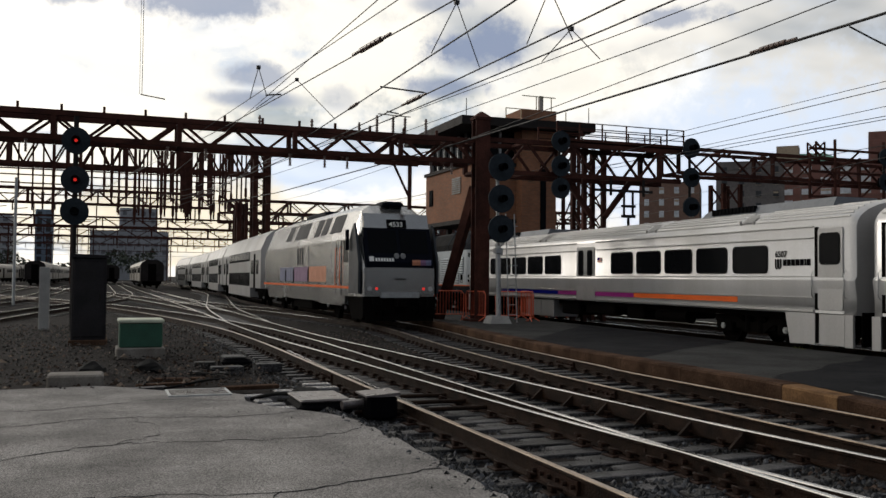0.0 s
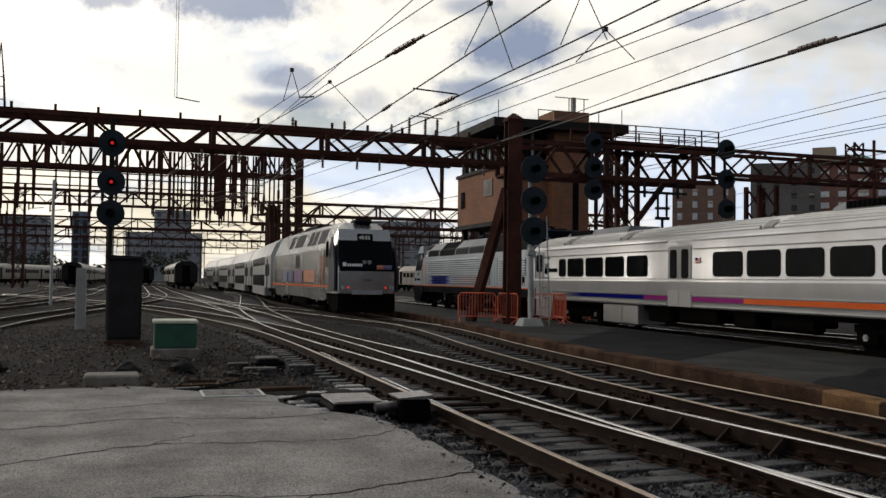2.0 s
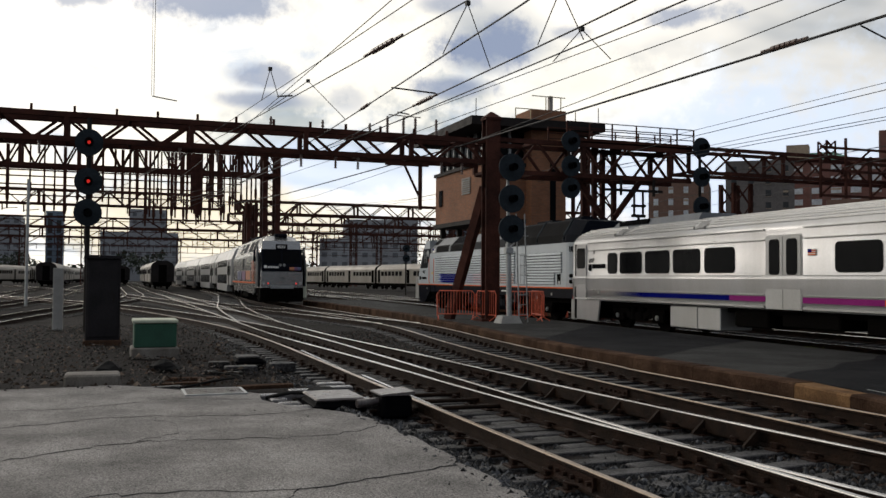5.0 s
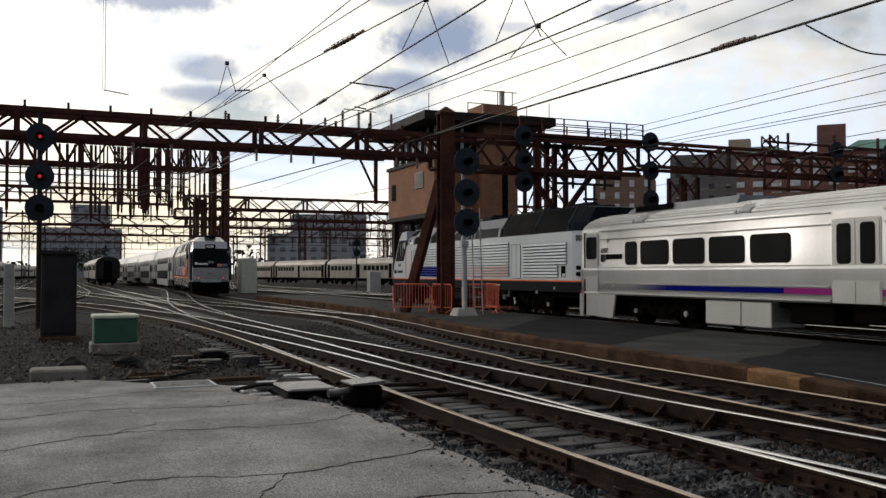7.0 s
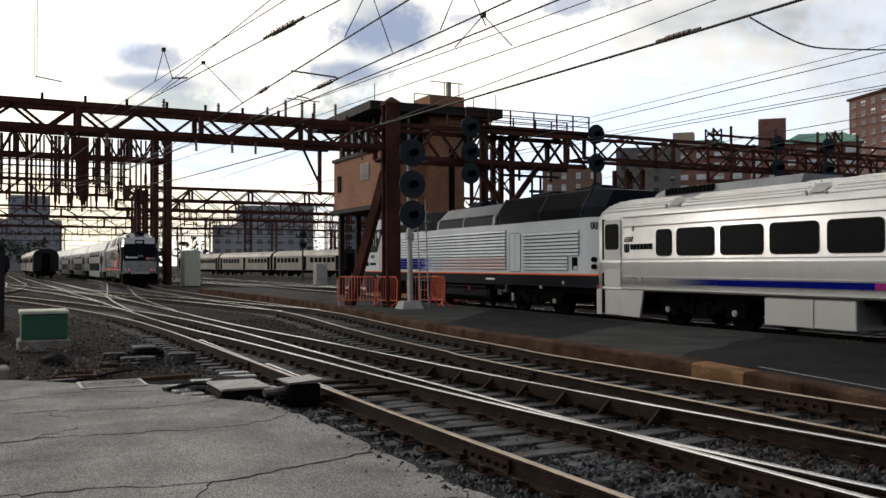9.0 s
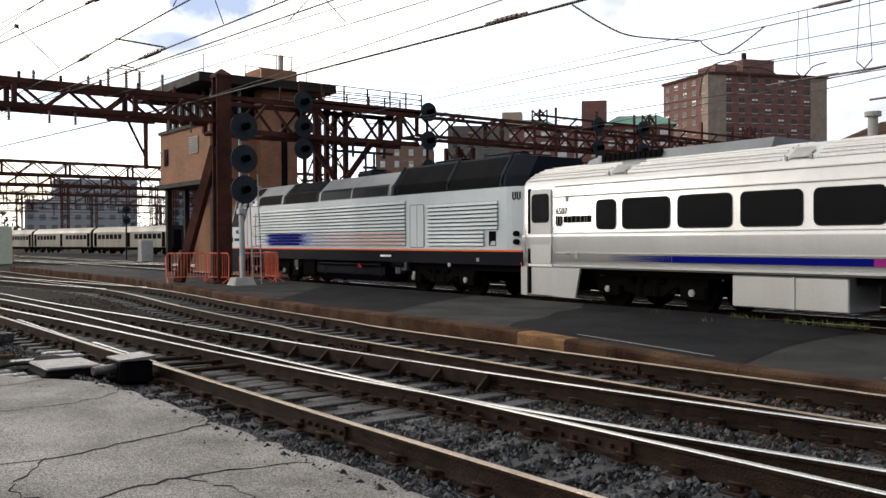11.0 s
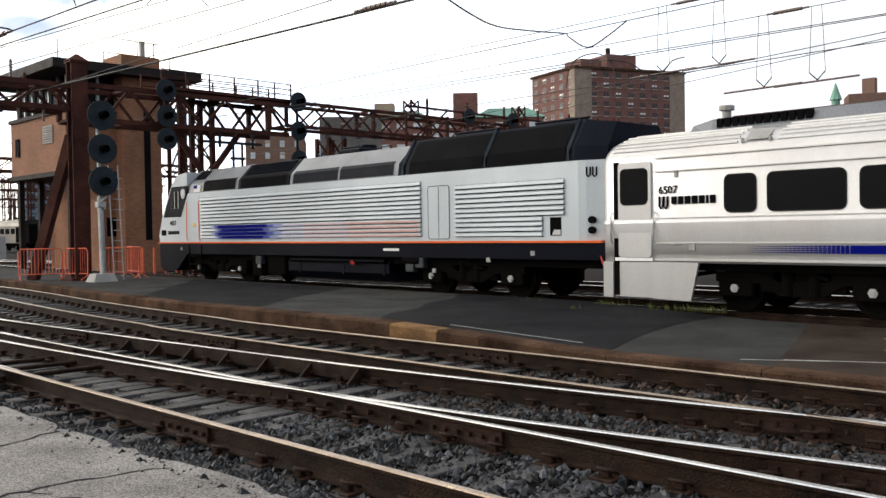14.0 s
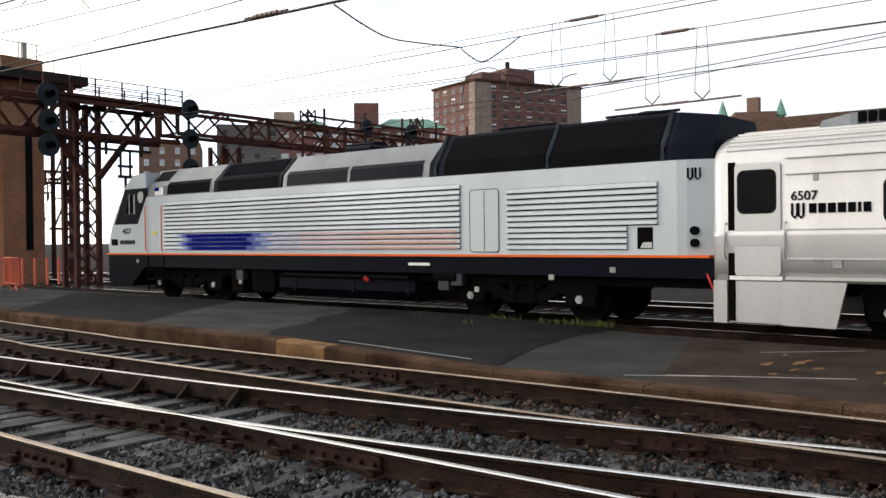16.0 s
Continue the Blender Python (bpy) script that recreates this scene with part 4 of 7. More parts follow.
def coach(label, group="silver coaches of the near train"):
    top = thing("passenger_coach", label, "railway coach", group=group)
    L, X = COACH, 1.5
    # shell: section lofted along the length, the ends a little rounded
    sec = [(-X, 0.93), (-X, 1.29), (-X - 0.055, 1.69), (-X - 0.05, 1.74), (-X, 1.80), (-X, 2.92), (-X + 0.03, 3.04), (-X + 0.12, 3.17), (-X + 0.32, 3.31), (-X + 0.62, 3.43), (-0.45, 3.52), (0, 3.55)]
    full = sec + [(-a, b) for a, b in sec[-2::-1]]
    g = Geo()
    ends = [(-0.0, 0.955), (-0.06, 0.985), (-0.16, 1.0), (-L + 0.16, 1.0), (-L + 0.06, 0.985), (-L, 0.955)]
    g.loft([[(a * k, y, 0.93 + (b - 0.93) * (0.985 if k < 1 else 1)) for a, b in full] for y, k in ends], True, True, 0, True)
    part("body", g, M["coachwhite"], top)
    # full-depth vestibule sides at both ends, with the slanted skirt
    for e in (0, 1):
        def yy(s):
            return -s if e == 0 else -L + s
        for q in (-1, 1):
            sk = Geo()
            o = [(yy(1.19), 0.94), (yy(1.19), 0.23), (yy(2.03), 0.21), (yy(2.2), 0.94)]
            sk.prism(o, 0, q * X - 0.03, q * X + 0.03)
            part("vestibule_skirt", sk, M["coachwhite"], top)
            sk = Geo()
            o = [(yy(0.02), 0.94), (yy(0.02), 0.22), (yy(0.26), 0.22), (yy(0.26), 0.94)]
            sk.prism(o, 0, q * X - 0.03, q * X + 0.03)
            part("corner_post", sk, M["coachwhite"], top)
        d = Geo()
        a, b = sorted((yy(0.30), yy(1.19)))
        d.prism([(a, 0.24), (b, 0.24), (b, 0.93), (a, 0.93)], 0, -X - 0.004, -X + 0.05)
        door = part("end_door", d, M["coachwhite"], top)
        part("trap_plate", Geo().box(-X - 0.02, -X + 0.03, a, b, 0.955, 1.02), M["white"], door)
        up = Geo()
        up.prism(rrect(a + 0.02, b - 0.10, 1.03, 2.90, 0.06), 0, -X - 0.03, -X + 0.02)
        part("leaf", up, M["coachwhite"], door)
        side_window(door, a + 0.12, b - 0.18, 2.09, 2.75, -X - 0.03, 0.08)
        # pocket shade put into a near-black strip; nothing is cut in
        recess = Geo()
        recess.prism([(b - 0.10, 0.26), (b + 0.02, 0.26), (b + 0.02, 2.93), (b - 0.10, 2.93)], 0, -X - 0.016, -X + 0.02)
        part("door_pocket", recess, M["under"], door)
        for yv in (a - 0.06, b + 0.06):
            part("grab_rail", Geo().path([(-X - 0.01, yv, 1.3), (-X - 0.07, yv, 1.36), (-X - 0.07, yv, 1.85), (-X - 0.01, yv, 1.92)], 0.014), M["galv"], door)
        # end face: dark gangway with its diaphragm
        gw = Geo()
        y = yy(-0.03)
        gw.box(-0.55, 0.55, y - 0.06, y + 0.06, 0.98, 3.1, 0, 0.04)
        gw.box(-1.3, 1.3, yy(0.0) - 0.02, yy(0.0) + 0.02, 0.24, 1.0)
        part("gangway", gw, M["under"], top)
    # windows, as pairs of distances from the end
    for s0, s1 in ((2.76, 3.32), (3.59, 4.91), (5.19, 6.51), (6.78, 8.09), (8.38, 9.69), (13.48, 14.81), (15.08, 16.41), (16.69, 18.02), (18.30, 19.63), (19.93, 21.26)):
        side_window(top, -s1, -s0, 1.90, 2.53, -X - 0.012)
    # double centre door
    dd = Geo().prism(rrect(-12.34, -11.0, 0.93, 2.80, 0.05), 0, -X - 0.012, -X + 0.05)
    centre = part("centre_door", dd, M["stainless"], top)
    part("threshold", Geo().box(-X - 0.04, -X + 0.02, -12.34, -11.0, 0.90, 0.95), M["under"], centre)
    for a in (-12.30, -11.65):
        leaf = part("leaf", Geo().prism(rrect(a, a + 0.61, 0.97, 2.77, 0.04), 0, -X - 0.022, -X + 0.02), M["stainless"], centre)
    for a in (-12.16, -11.51):
        side_window(centre, a, a + 0.33, 1.84, 2.66, -X - 0.022, 0.06)
    # rub rails along the side
    for z, h in ((0.97, 0.05), (1.30, 0.02), (1.78, 0.018), (2.68, 0.02), (2.94, 0.025)):
        rl = Geo()
        for s0, s1 in ((1.25, 10.95), (12.4, L - 1.25)):
            rl.box(-X - 0.035, -X + 0.01, -s1, -s0, z, z + h)
        part("rub_rail", rl, M["stainless"], top)
    # roof corrugation
    rb = Geo()
    for a, z in ((-X + 0.10, 3.145), (-X + 0.2, 3.235), (-X + 0.32, 3.315), (-X + 0.48, 3.38), (-X + 0.66, 3.45), (-0.55, 3.505), (-0.3, 3.535)):
        for s0, s1 in ((0.2, 2.95), (3.7, 7.6), (8.35, 15.4), (16.15, 20.0), (20.75, L - 0.2)):
            rb.beam((a, -s0, z), (a, -s1, z), 0.045, 0.03)
    part("roof_rib", rb, M["rooflight"], top)
    for s in (3.32, 7.98, 15.78, 20.38):
        vt = Geo()
        vt.add([(-X + 0.075, -s - 0.22, 3.16), (-X + 0.075, -s + 0.22, 3.16), (-X + 0.345, -s + 0.22, 3.37), (-X + 0.345, -s - 0.22, 3.37)], [(0, 1, 2, 3)])
        vt.box(-X + 0.06, -X + 0.1, -s - 0.29, -s - 0.24, 3.12, 3.2).box(-X + 0.06, -X + 0.1, -s + 0.24, -s + 0.29, 3.12, 3.2)
        part("roof_vent", vt, M["concrete"], top)
    # air conditioning pods on the roof
    for s0, s1 in ((1.5, 6.9), (L - 6.9, L - 1.5)):
        p = Geo()
        p.loft([[(-0.75, -s1, 3.42), (-0.6, -s1, 3.70), (0.6, -s1, 3.70), (0.75, -s1, 3.42)], [(-0.75, -s0 - 0.5, 3.42), (-0.6, -s0 - 0.5, 3.70), (0.6, -s0 - 0.5, 3.70), (0.75, -s0 - 0.5, 3.42)],
                [(-0.7, -s0, 3.42), (-0.5, -s0, 3.62), (0.5, -s0, 3.62), (0.7, -s0, 3.42)]], True, True)
        pod = part("roof_unit", p, M["roofgrey"], top)
        gr = Geo()
        for k in range(12):
            yv = -s0 - 0.7 - k * 0.16
            gr.box(-0.73, -0.64, yv - 0.06, yv + 0.06, 3.52, 3.69)
        part("grille", gr, M["black"], pod)
    # stripe: blue, then purple, then orange
    zs = (1.125, 1.265)
    for nm, mt, s0, s1 in (("blue_stripe", "blue", 5.0, 9.5), ("purple_stripe", "purple", 9.5, 10.98), ("purple_stripe", "purple", 12.36, 14.9), ("orange_stripe", "orange", 14.9, 20.1)):
        part(nm, side_panel([(-s1, zs[0]), (-s0, zs[0]), (-s0, zs[1]), (-s1, zs[1])], -X - 0.004, 0.006), M[mt], top)
    fade = Geo()
    for k in range(24):
        s = 4.98 - k * 0.075
        h = (zs[1] - zs[0]) * (1 - k / 25) / 2 / 4
        for r in range(4):
            zc = zs[0] + (r + 0.5) * (zs[1] - zs[0]) / 4
            fade.prism([(-s - 0.0, zc - h), (-s + 0.06, zc - h), (-s + 0.06, zc + h), (-s, zc + h)], 0, -X - 0.010, -X)
    part("stripe_fade", fade, M["blue"], top)
    # lettering: the number becomes plain bars, the emblem a plain shape
    for s in (1.33, 21.57):
        turn = Matrix.Rotation(radians(-90), 4, "Z")
        bars(top, "black", -X - 0.014, -s - 0.29, 2.05, 0.15, (0.11, 0.11, 0.115, 0.12, 0.11, 0.045, 0.11))
        em = Geo()
        for k in range(2):
            em.path([(-X - 0.012, -s - 0.02 - k * 0.1, 2.21), (-X - 0.012, -s - 0.02 - k * 0.1, 2.02), (-X - 0.012, -s - 0.06 - k * 0.1, 1.975), (-X - 0.012, -s - 0.1 - k * 0.1, 2.02), (-X - 0.012, -s - 0.1 - k * 0.1, 2.21)], 0.018, 5)
        part("emblem", em, M["black"], top)
        lettering("running_number", "6507", 0.21, M["black"], top, Matrix.Translation((-X - 0.014, -s, 2.26)) @ turn, "black painted running number", 0.002)
    for s, z, a, b in ((1.68, 1.26, 0.14, 0.07), (1.98, 1.16, 0.15, 0.15), (1.68, 2.56, 0.08, 0.15), (1.5, 0.62, 0.15, 0.07)):
        part("side_fitting", Geo().box(-X - 0.02, -X + 0.01, -s - a, -s, z, z + b, 0, 0.01), M["concrete"], top)
    part("notice", side_panel([(-1.42, 1.62), (-1.25, 1.62), (-1.25, 1.74), (-1.42, 1.74)], -X - 0.012, 0.01), M["white"], top)
    fl = part("flag", side_panel([(-12.82, 2.26), (-12.56, 2.26), (-12.56, 2.42), (-12.82, 2.42)], -X - 0.012, 0.01), M["white"], top, "small striped flag decal")
    part("flag_field", side_panel([(-12.69, 2.34), (-12.56, 2.34), (-12.56, 2.42), (-12.69, 2.42)], -X - 0.014, 0.012), M["blue"], fl)
    st = Geo()
    for k in range(3):
        st.prism([(-12.82, 2.27 + k * 0.05), (-12.56, 2.27 + k * 0.05), (-12.56, 2.295 + k * 0.05), (-12.82, 2.295 + k * 0.05)], 0, -X - 0.0255, -X)
    part("flag_stripe", st, M["orange"], fl)
    # underframe
    u = Geo()
    u.box(-1.2, 1.2, -L + 0.4, -0.4, 0.78, 0.94)
    for s0, s1, z in ((9.5, 10.9, 0.42), (11.4, 13.4, 0.5), (14.2, 15.2, 0.45)):
        u.box(-1.35, 1.35, -s1, -s0, z, 0.9, 0, 0.04)
    u.tube((-1.1, -15.8, 0.62), (-1.1, -17.4, 0.62), 0.2, 12).tube((-0.9, -2.2, 0.75), (-0.9, -1.2, 0.6), 0.04)
    u.box(-0.12, 0.12, -0.4, 0.25, 0.78, 0.98).box(-0.12, 0.12, -L - 0.25, -L + 0.4, 0.78, 0.98)
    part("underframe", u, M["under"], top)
    bx = Geo().box(-1.45, -0.4, -9.0, -6.5, 0.27, 0.9, 0, 0.02)
    bx.box(-1.47, -1.44, -7.92, -7.88, 0.27, 0.9)
    part("equipment_box", bx, M["stainless"], top)
    truck(top, -3.95, 1.25)
    truck(top, -L + 3.95, 1.25)
    return top


def diesel():
    """The long diesel locomotive: ribbed grey flanks, black roof band, raked cab."""
    top = thing("diesel_locomotive", "grey ribbed-side diesel locomotive with black roof band and orange line", "locomotive")
    X, L = 1.4, 19.7
    g = Geo()
    g.prism([(-X, 17.45), (-X, 0.62), (-X + 0.05, 0.45), (-X + 0.26, 0.0), (X - 0.26, 0.0), (X - 0.05, 0.45), (X, 0.62), (X, 17.45)], 2, 1.37, 3.17)
    part("body", g, M["locogrey"], top)
    # nose and cab, raked
    n = Geo()
    prof = [(17.45, 1.37), (19.62, 1.37), (19.7, 1.62), (19.42, 2.38), (18.62, 3.55), (18.2, 3.88), (17.45, 3.95)]
    n.loft([[(x, 17.45 + (y - 17.45) * k, z) for y, z in prof] for x, k in ((-X, 0.93), (-X + 0.35, 0.99), (0, 1.0), (X - 0.35, 0.99), (X, 0.93))], True, True)
    cab = part("cab", n, M["locogrey"], top)
    part("side_glass", side_panel([(17.9, 2.36), (19.18, 2.36), (18.55, 3.46), (17.42, 3.46), (17.42, 3.2)], -X, 0.006), M["locoblack"], cab)
    part("window_frame", side_panel([(17.98, 2.68), (18.66, 2.68), (18.4, 3.3), (17.98, 3.3)], -X - 0.004, 0.008), M["target"], cab)
    part("pane", side_panel([(18.03, 2.73), (18.58, 2.73), (18.35, 3.25), (18.03, 3.25)], -X - 0.009, 0.01), M["glass"], cab)
    fw = Geo()
    fw.add([(-X + 0.15, 19.38, 2.45), (X - 0.15, 19.38, 2.45), (X - 0.2, 18.68, 3.5), (-X + 0.2, 18.68, 3.5)], [(0, 1, 2, 3)])
    fw.v = [(x, y + 0.02, z + 0.02) for x, y, z in fw.v]
    part("windscreen", fw, M["glass"], cab)
    for a, b in ((18.03, 18.07), (18.3, 18.33)):
        part("window_bar", side_panel([(a, 2.7), (b, 2.7), (b, 3.27), (a, 3.27)], -X - 0.016, 0.012), M["galv"], cab)
    part("mirror", Geo().tube((-X - 0.03, 17.66, 3.2), (-X - 0.06, 17.66, 3.2), 0.15, 14), M["galv"], cab)
    door = part("cab_door", side_panel([(16.72, 1.42), (17.32, 1.42), (17.32, 2.98), (16.72, 2.98)], -X, 0.012), M["locogrey"], top)
    for y in (16.62, 17.42):
        part("handrail", Geo().path([(-X, y, 1.45), (-X - 0.06, y, 1.5), (-X - 0.06, y, 2.9), (-X, y, 2.95)], 0.017), M["orange"], door, "orange handrail")
    part("door_lamp", Geo().box(-X - 0.03, -X, 16.95, 17.1, 1.98, 2.1), M["yellow"], door)
    # ribs
    def ribs(y0, y1, z0, z1, k, name="rib_panel"):
        r = Geo()
        for i in range(k):
            z = z0 + (z1 - z0) * (i + 0.5) / k
            h = (z1 - z0) / k
            r.prism([(-X + 0.005, z - h * 0.30), (-X - 0.045, z - h * 0.36), (-X - 0.052, z - h * 0.30), (-X - 0.046, z + h * 0.22), (-X + 0.005, z + h * 0.5)], 1, y0, y1)
        # near-black backing paints the shadow lines between the ribs
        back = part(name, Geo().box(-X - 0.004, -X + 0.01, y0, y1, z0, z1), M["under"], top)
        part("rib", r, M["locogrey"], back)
        return back
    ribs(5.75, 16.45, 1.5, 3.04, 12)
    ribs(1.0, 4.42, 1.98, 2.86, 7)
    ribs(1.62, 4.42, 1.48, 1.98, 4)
    h = part("hatch", side_panel(rrect(4.66, 5.52, 1.44, 2.88, 0.08), -X, 0.012), M["locogrey"], top)
    part("hatch_seam", side_panel([(5.075, 1.47), (5.09, 1.47), (5.09, 2.85), (5.075, 2.85)], -X - 0.012, 0.004), M["under"], h)
    rim = Geo()
    o = rrect(4.66, 5.52, 1.44, 2.88, 0.08)
    rim.path([(-X - 0.012, a, b) for a, b in o + o[:1]], 0.008, 4)
    part("hatch_edge", rim, M["under"], h)
    # recess shade painted as a near-black plate on the flank
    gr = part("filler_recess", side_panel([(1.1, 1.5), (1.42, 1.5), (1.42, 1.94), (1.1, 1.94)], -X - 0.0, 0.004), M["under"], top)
    part("filler_door", side_panel([(1.12, 1.52), (1.36, 1.52), (1.3, 1.64), (1.12, 1.64)], -X - 0.002, 0.01), M["galv"], gr)
    # orange line and dark sill
    sl = Geo().box(-X - 0.02, X + 0.02, 0.0, 19.6, 1.34, 1.385)
    part("orange_line", sl, M["orange"], top)
    b = Geo().box(-X + 0.02, X - 0.02, -0.1, 19.3, 0.98, 1.335)
    b.prism([(19.3, 0.35), (19.58, 0.55), (19.62, 1.335), (17.6, 1.335), (17.6, 0.98), (18.4, 0.4)], 0, -X + 0.05, X - 0.05)
    part("sill", b, M["locoblack"], top)
    # graded stripes on the flank
    for k in range(4):
        z = 1.545 + k * 0.1283
        edge = 0.22 * (k % 2)
        steps = [(15.5 + edge, 15.3 + edge, "grade_a"), (15.3 + edge, 15.1 + edge, "grade_b"), (15.1 + edge, 12.7 - edge, "blue"), (12.7 - edge, 12.35 - edge, "grade_b"), (12.35 - edge, 11.9 - edge, "grade_a"),
                 (11.9 - edge, 10.6, "grade_c"), (10.6, 8.6, "grade_d"), (8.6, 5.8, "grade_e")]
        for s1, s0, mt in steps:
            hh = 0.05 if mt in ("blue", "grade_a", "grade_b") else 0.03
            part("flank_stripe", Geo().prism([(s0, z - hh), (s1, z - hh), (s1, z + hh), (s0, z + hh)], 0, -X - 0.057, -X), M[mt], top)
    # roof: sloped shoulder panels of different lengths
    def roof(y0, y1, w0, w1, zt, mt, name="roof_panel"):
        r = Geo()
        rings = [(y0, 0.82, 0.90), (0.75, 1.0, 1.0), (y1, 1.0, 1.0)] if y0 < 0.1 else [(y0, 1.0, 1.0), (y1, 1.0, 1.0)]
        r.loft([[((-X + 0.02) * k, y, 3.17), ((-X + 0.07) * k, y, 3.17 + 0.33 * q), (-w1 * k, y, 3.17 + (zt - 3.17) * q), (w1 * k, y, 3.17 + (zt - 3.17) * q), ((X - 0.07) * k, y, 3.17 + 0.33 * q), ((X - 0.02) * k, y, 3.17)] for y, k, q in rings], True, True)
        return part(name, r, M[mt], top)
    r1 = roof(0.05, 6.5, 1.3, 0.95, 4.12, "darkroof")
    r2 = roof(6.62, 11.35, 1.3, 0.85, 4.02, "roofgrey")
    r3 = roof(11.42, 14.1, 1.3, 0.85, 4.02, "darkroof")
    r4 = roof(14.18, 17.45, 1.3, 0.85, 4.02, "roofgrey")

    def shoulder(parent, y0, y1, t0, t1, mt, w1, zt, out=0.012, name="side_screen"):
        """A plate on the sloped shoulder between heights t0 and t1 (0 to 1 on the slope)."""
        def at(t):
            if t < 0.3:
                return (-X + 0.02 + 0.05 * t / 0.3 - out, 3.17 + 0.33 * t / 0.3)
            u = (t - 0.3) / 0.7
            return (-X + 0.07 + (X - 0.07 - w1) * u - out, 3.5 + (zt - 3.5) * u)
        ks = [t0] + ([0.3] if t0 < 0.3 < t1 else []) + [t1]
        s = Geo()
        s.loft([[(at(t)[0], y0, at(t)[1]), (at(t)[0], y1, at(t)[1])] for t in ks], False, False, 0, False, False)
        return part(name, s, M[mt], parent)
    for a, b2 in ((1.0, 3.35), (3.5, 6.2)):
        shoulder(r1, a, b2, 0.04, 0.93, "black", 0.95, 4.12, 0.02)
    for y in (0.9, 3.42, 6.42):
        fr = Geo()
        fr.path([(-X + 0.0, y, 3.18), (-X + 0.05, y, 3.5), (-0.96, y, 4.13)], 0.05, 4)
        part("roof_frame", fr, M["target"], r1)
    for a, b2 in ((6.8, 9.0), (9.1, 11.2)):
        shoulder(r2, a, b2, 0.03, 0.42, "darkroof", 0.85, 4.02)
    gl = Geo()
    for k in range(9):
        t = 0.5 + k * 0.055
        z = 3.5 + 0.52 * (t - 0.3) / 0.7
        x = -X + 0.07 + (X - 0.07 - 0.85) * (t - 0.3) / 0.7
        gl.box(x - 0.03, x + 0.02, 11.55, 14.0, z - 0.012, z + 0.012)
    part("louvre", gl, M["darkroof"], r3)
    shoulder(r3, 11.55, 14.0, 0.03, 0.42, "black", 0.85, 4.02)
    shoulder(r4, 14.35, 16.35, 0.03, 0.42, "black", 0.85, 4.02)
    shoulder(r4, 16.55, 17.3, 0.5, 0.95, "black", 0.85, 4.02)
    flg = part("flag", side_panel([(16.6, 3.2), (17.05, 3.2), (17.05, 3.44), (16.6, 3.44)], -X + 0.02, 0.006), M["white"], top, "small striped flag decal")
    part("flag_field", side_panel([(16.85, 3.33), (17.05, 3.33), (17.05, 3.44), (16.85, 3.44)], -X + 0.015, 0.008), M["blue"], flg)
    # roof gear
    for y, w in ((1.8, 1.6), (4.6, 1.6), (9.5, 0.9)):
        rg = Geo()
        rg.box(-0.6, 0.6, y - w / 2, y + w / 2, 4.05, 4.2, 0, 0.04)
        rg.tube((-0.5, y - w / 2, 4.24), (-0.5, y + w / 2, 4.24), 0.03).tube((0, y, 4.2), (0, y, 4.32), 0.3, 14)
        part("roof_hatch", rg, M["darkroof"], top)
    for y in (7.5, 10.4):
        part("lifting_eye", Geo().path([(-0.8, y, 4.02), (-0.8, y, 4.1), (-0.8, y + 0.4, 4.1), (-0.8, y + 0.4, 4.02)], 0.015), M["darkroof"], top)
    # rear end lamps and the coupling side
    e = Geo()
    for z in (1.62, 1.86):
        e.tube((-X + 0.16, 0.35, z), (-X + 0.03, 0.30, z), 0.085, 14)
    part("marker_lamp", e, M["black"], top)
    e2 = Geo()
    for z in (1.62, 1.86):
        e2.tube((-X + 0.03, 0.30, z), (-X + 0.02, 0.296, z), 0.05, 12)
    part("lamp_lens", e2, M["glass"], top)
    hs = Geo()
    for k in range(4):
        hs.path([(-1.1 + 0.1 * k, -0.05, 1.1), (-1.15 + 0.1 * k, -0.2, 0.7), (-1.1 + 0.1 * k, -0.3, 0.5 + 0.05 * k), (-1.0, -0.35, 0.85)], 0.022)
    part("hose", hs, M["rubber"], top)
    part("red_hose", Geo().path([(-1.35, 0.1, 1.12), (-1.4, 0.0, 0.95), (-1.34, -0.06, 0.75)], 0.022), M["red_paint"], top)
    # emblem and lettering
    em = Geo()
    for k in range(2):
        y, x = 0.43 - 0.12 * k, -X + 0.05 + 0.056 * k
        em.path([(x, y, 3.07), (x, y, 2.9), (x + 0.015, y - 0.035, 2.86), (x + 0.03, y - 0.07, 2.9), (x + 0.03, y - 0.07, 3.07)], 0.02)
    part("emblem", em, M["black"], top)
    turn = Matrix.Rotation(radians(-90), 4, "Z")
    bars(top, "black", -X - 0.006, 18.85, 1.68, 0.14, (0.08, 0.09, 0.1, 0.1, 0.09, 0.035, 0.08))
    lettering("running_number", "4027", 0.24, M["black"], top, Matrix.Translation((-X - 0.006, 18.72, 2.04)) @ turn, "black painted running number", 0.002)
    part("emblem", Geo().prism([(19.0, 1.64), (19.35, 1.64), (19.35, 1.86), (19.0, 1.86)], 0, -X - 0.005, -X + 0.2), M["black"], top)
    # tank and running gear
    t = Geo()
    t.loft([[(-1.3 + c, y, z) for c, z in ((0, 0.55), (0, 0.8), (0.2, 0.97), (2.4, 0.97), (2.6, 0.8), (2.6, 0.55), (2.35, 0.34), (0.25, 0.34))] for y in (7.1, 11.6)], True, True)
    part("fuel_tank", t, M["locoblack"], top)
    for y in (7.3, 9.0, 11.0):
        part("tank_strap", Geo().box(-1.315, -1.29, y - 0.04, y + 0.04, 0.5, 0.84), M["darkroof"], top)
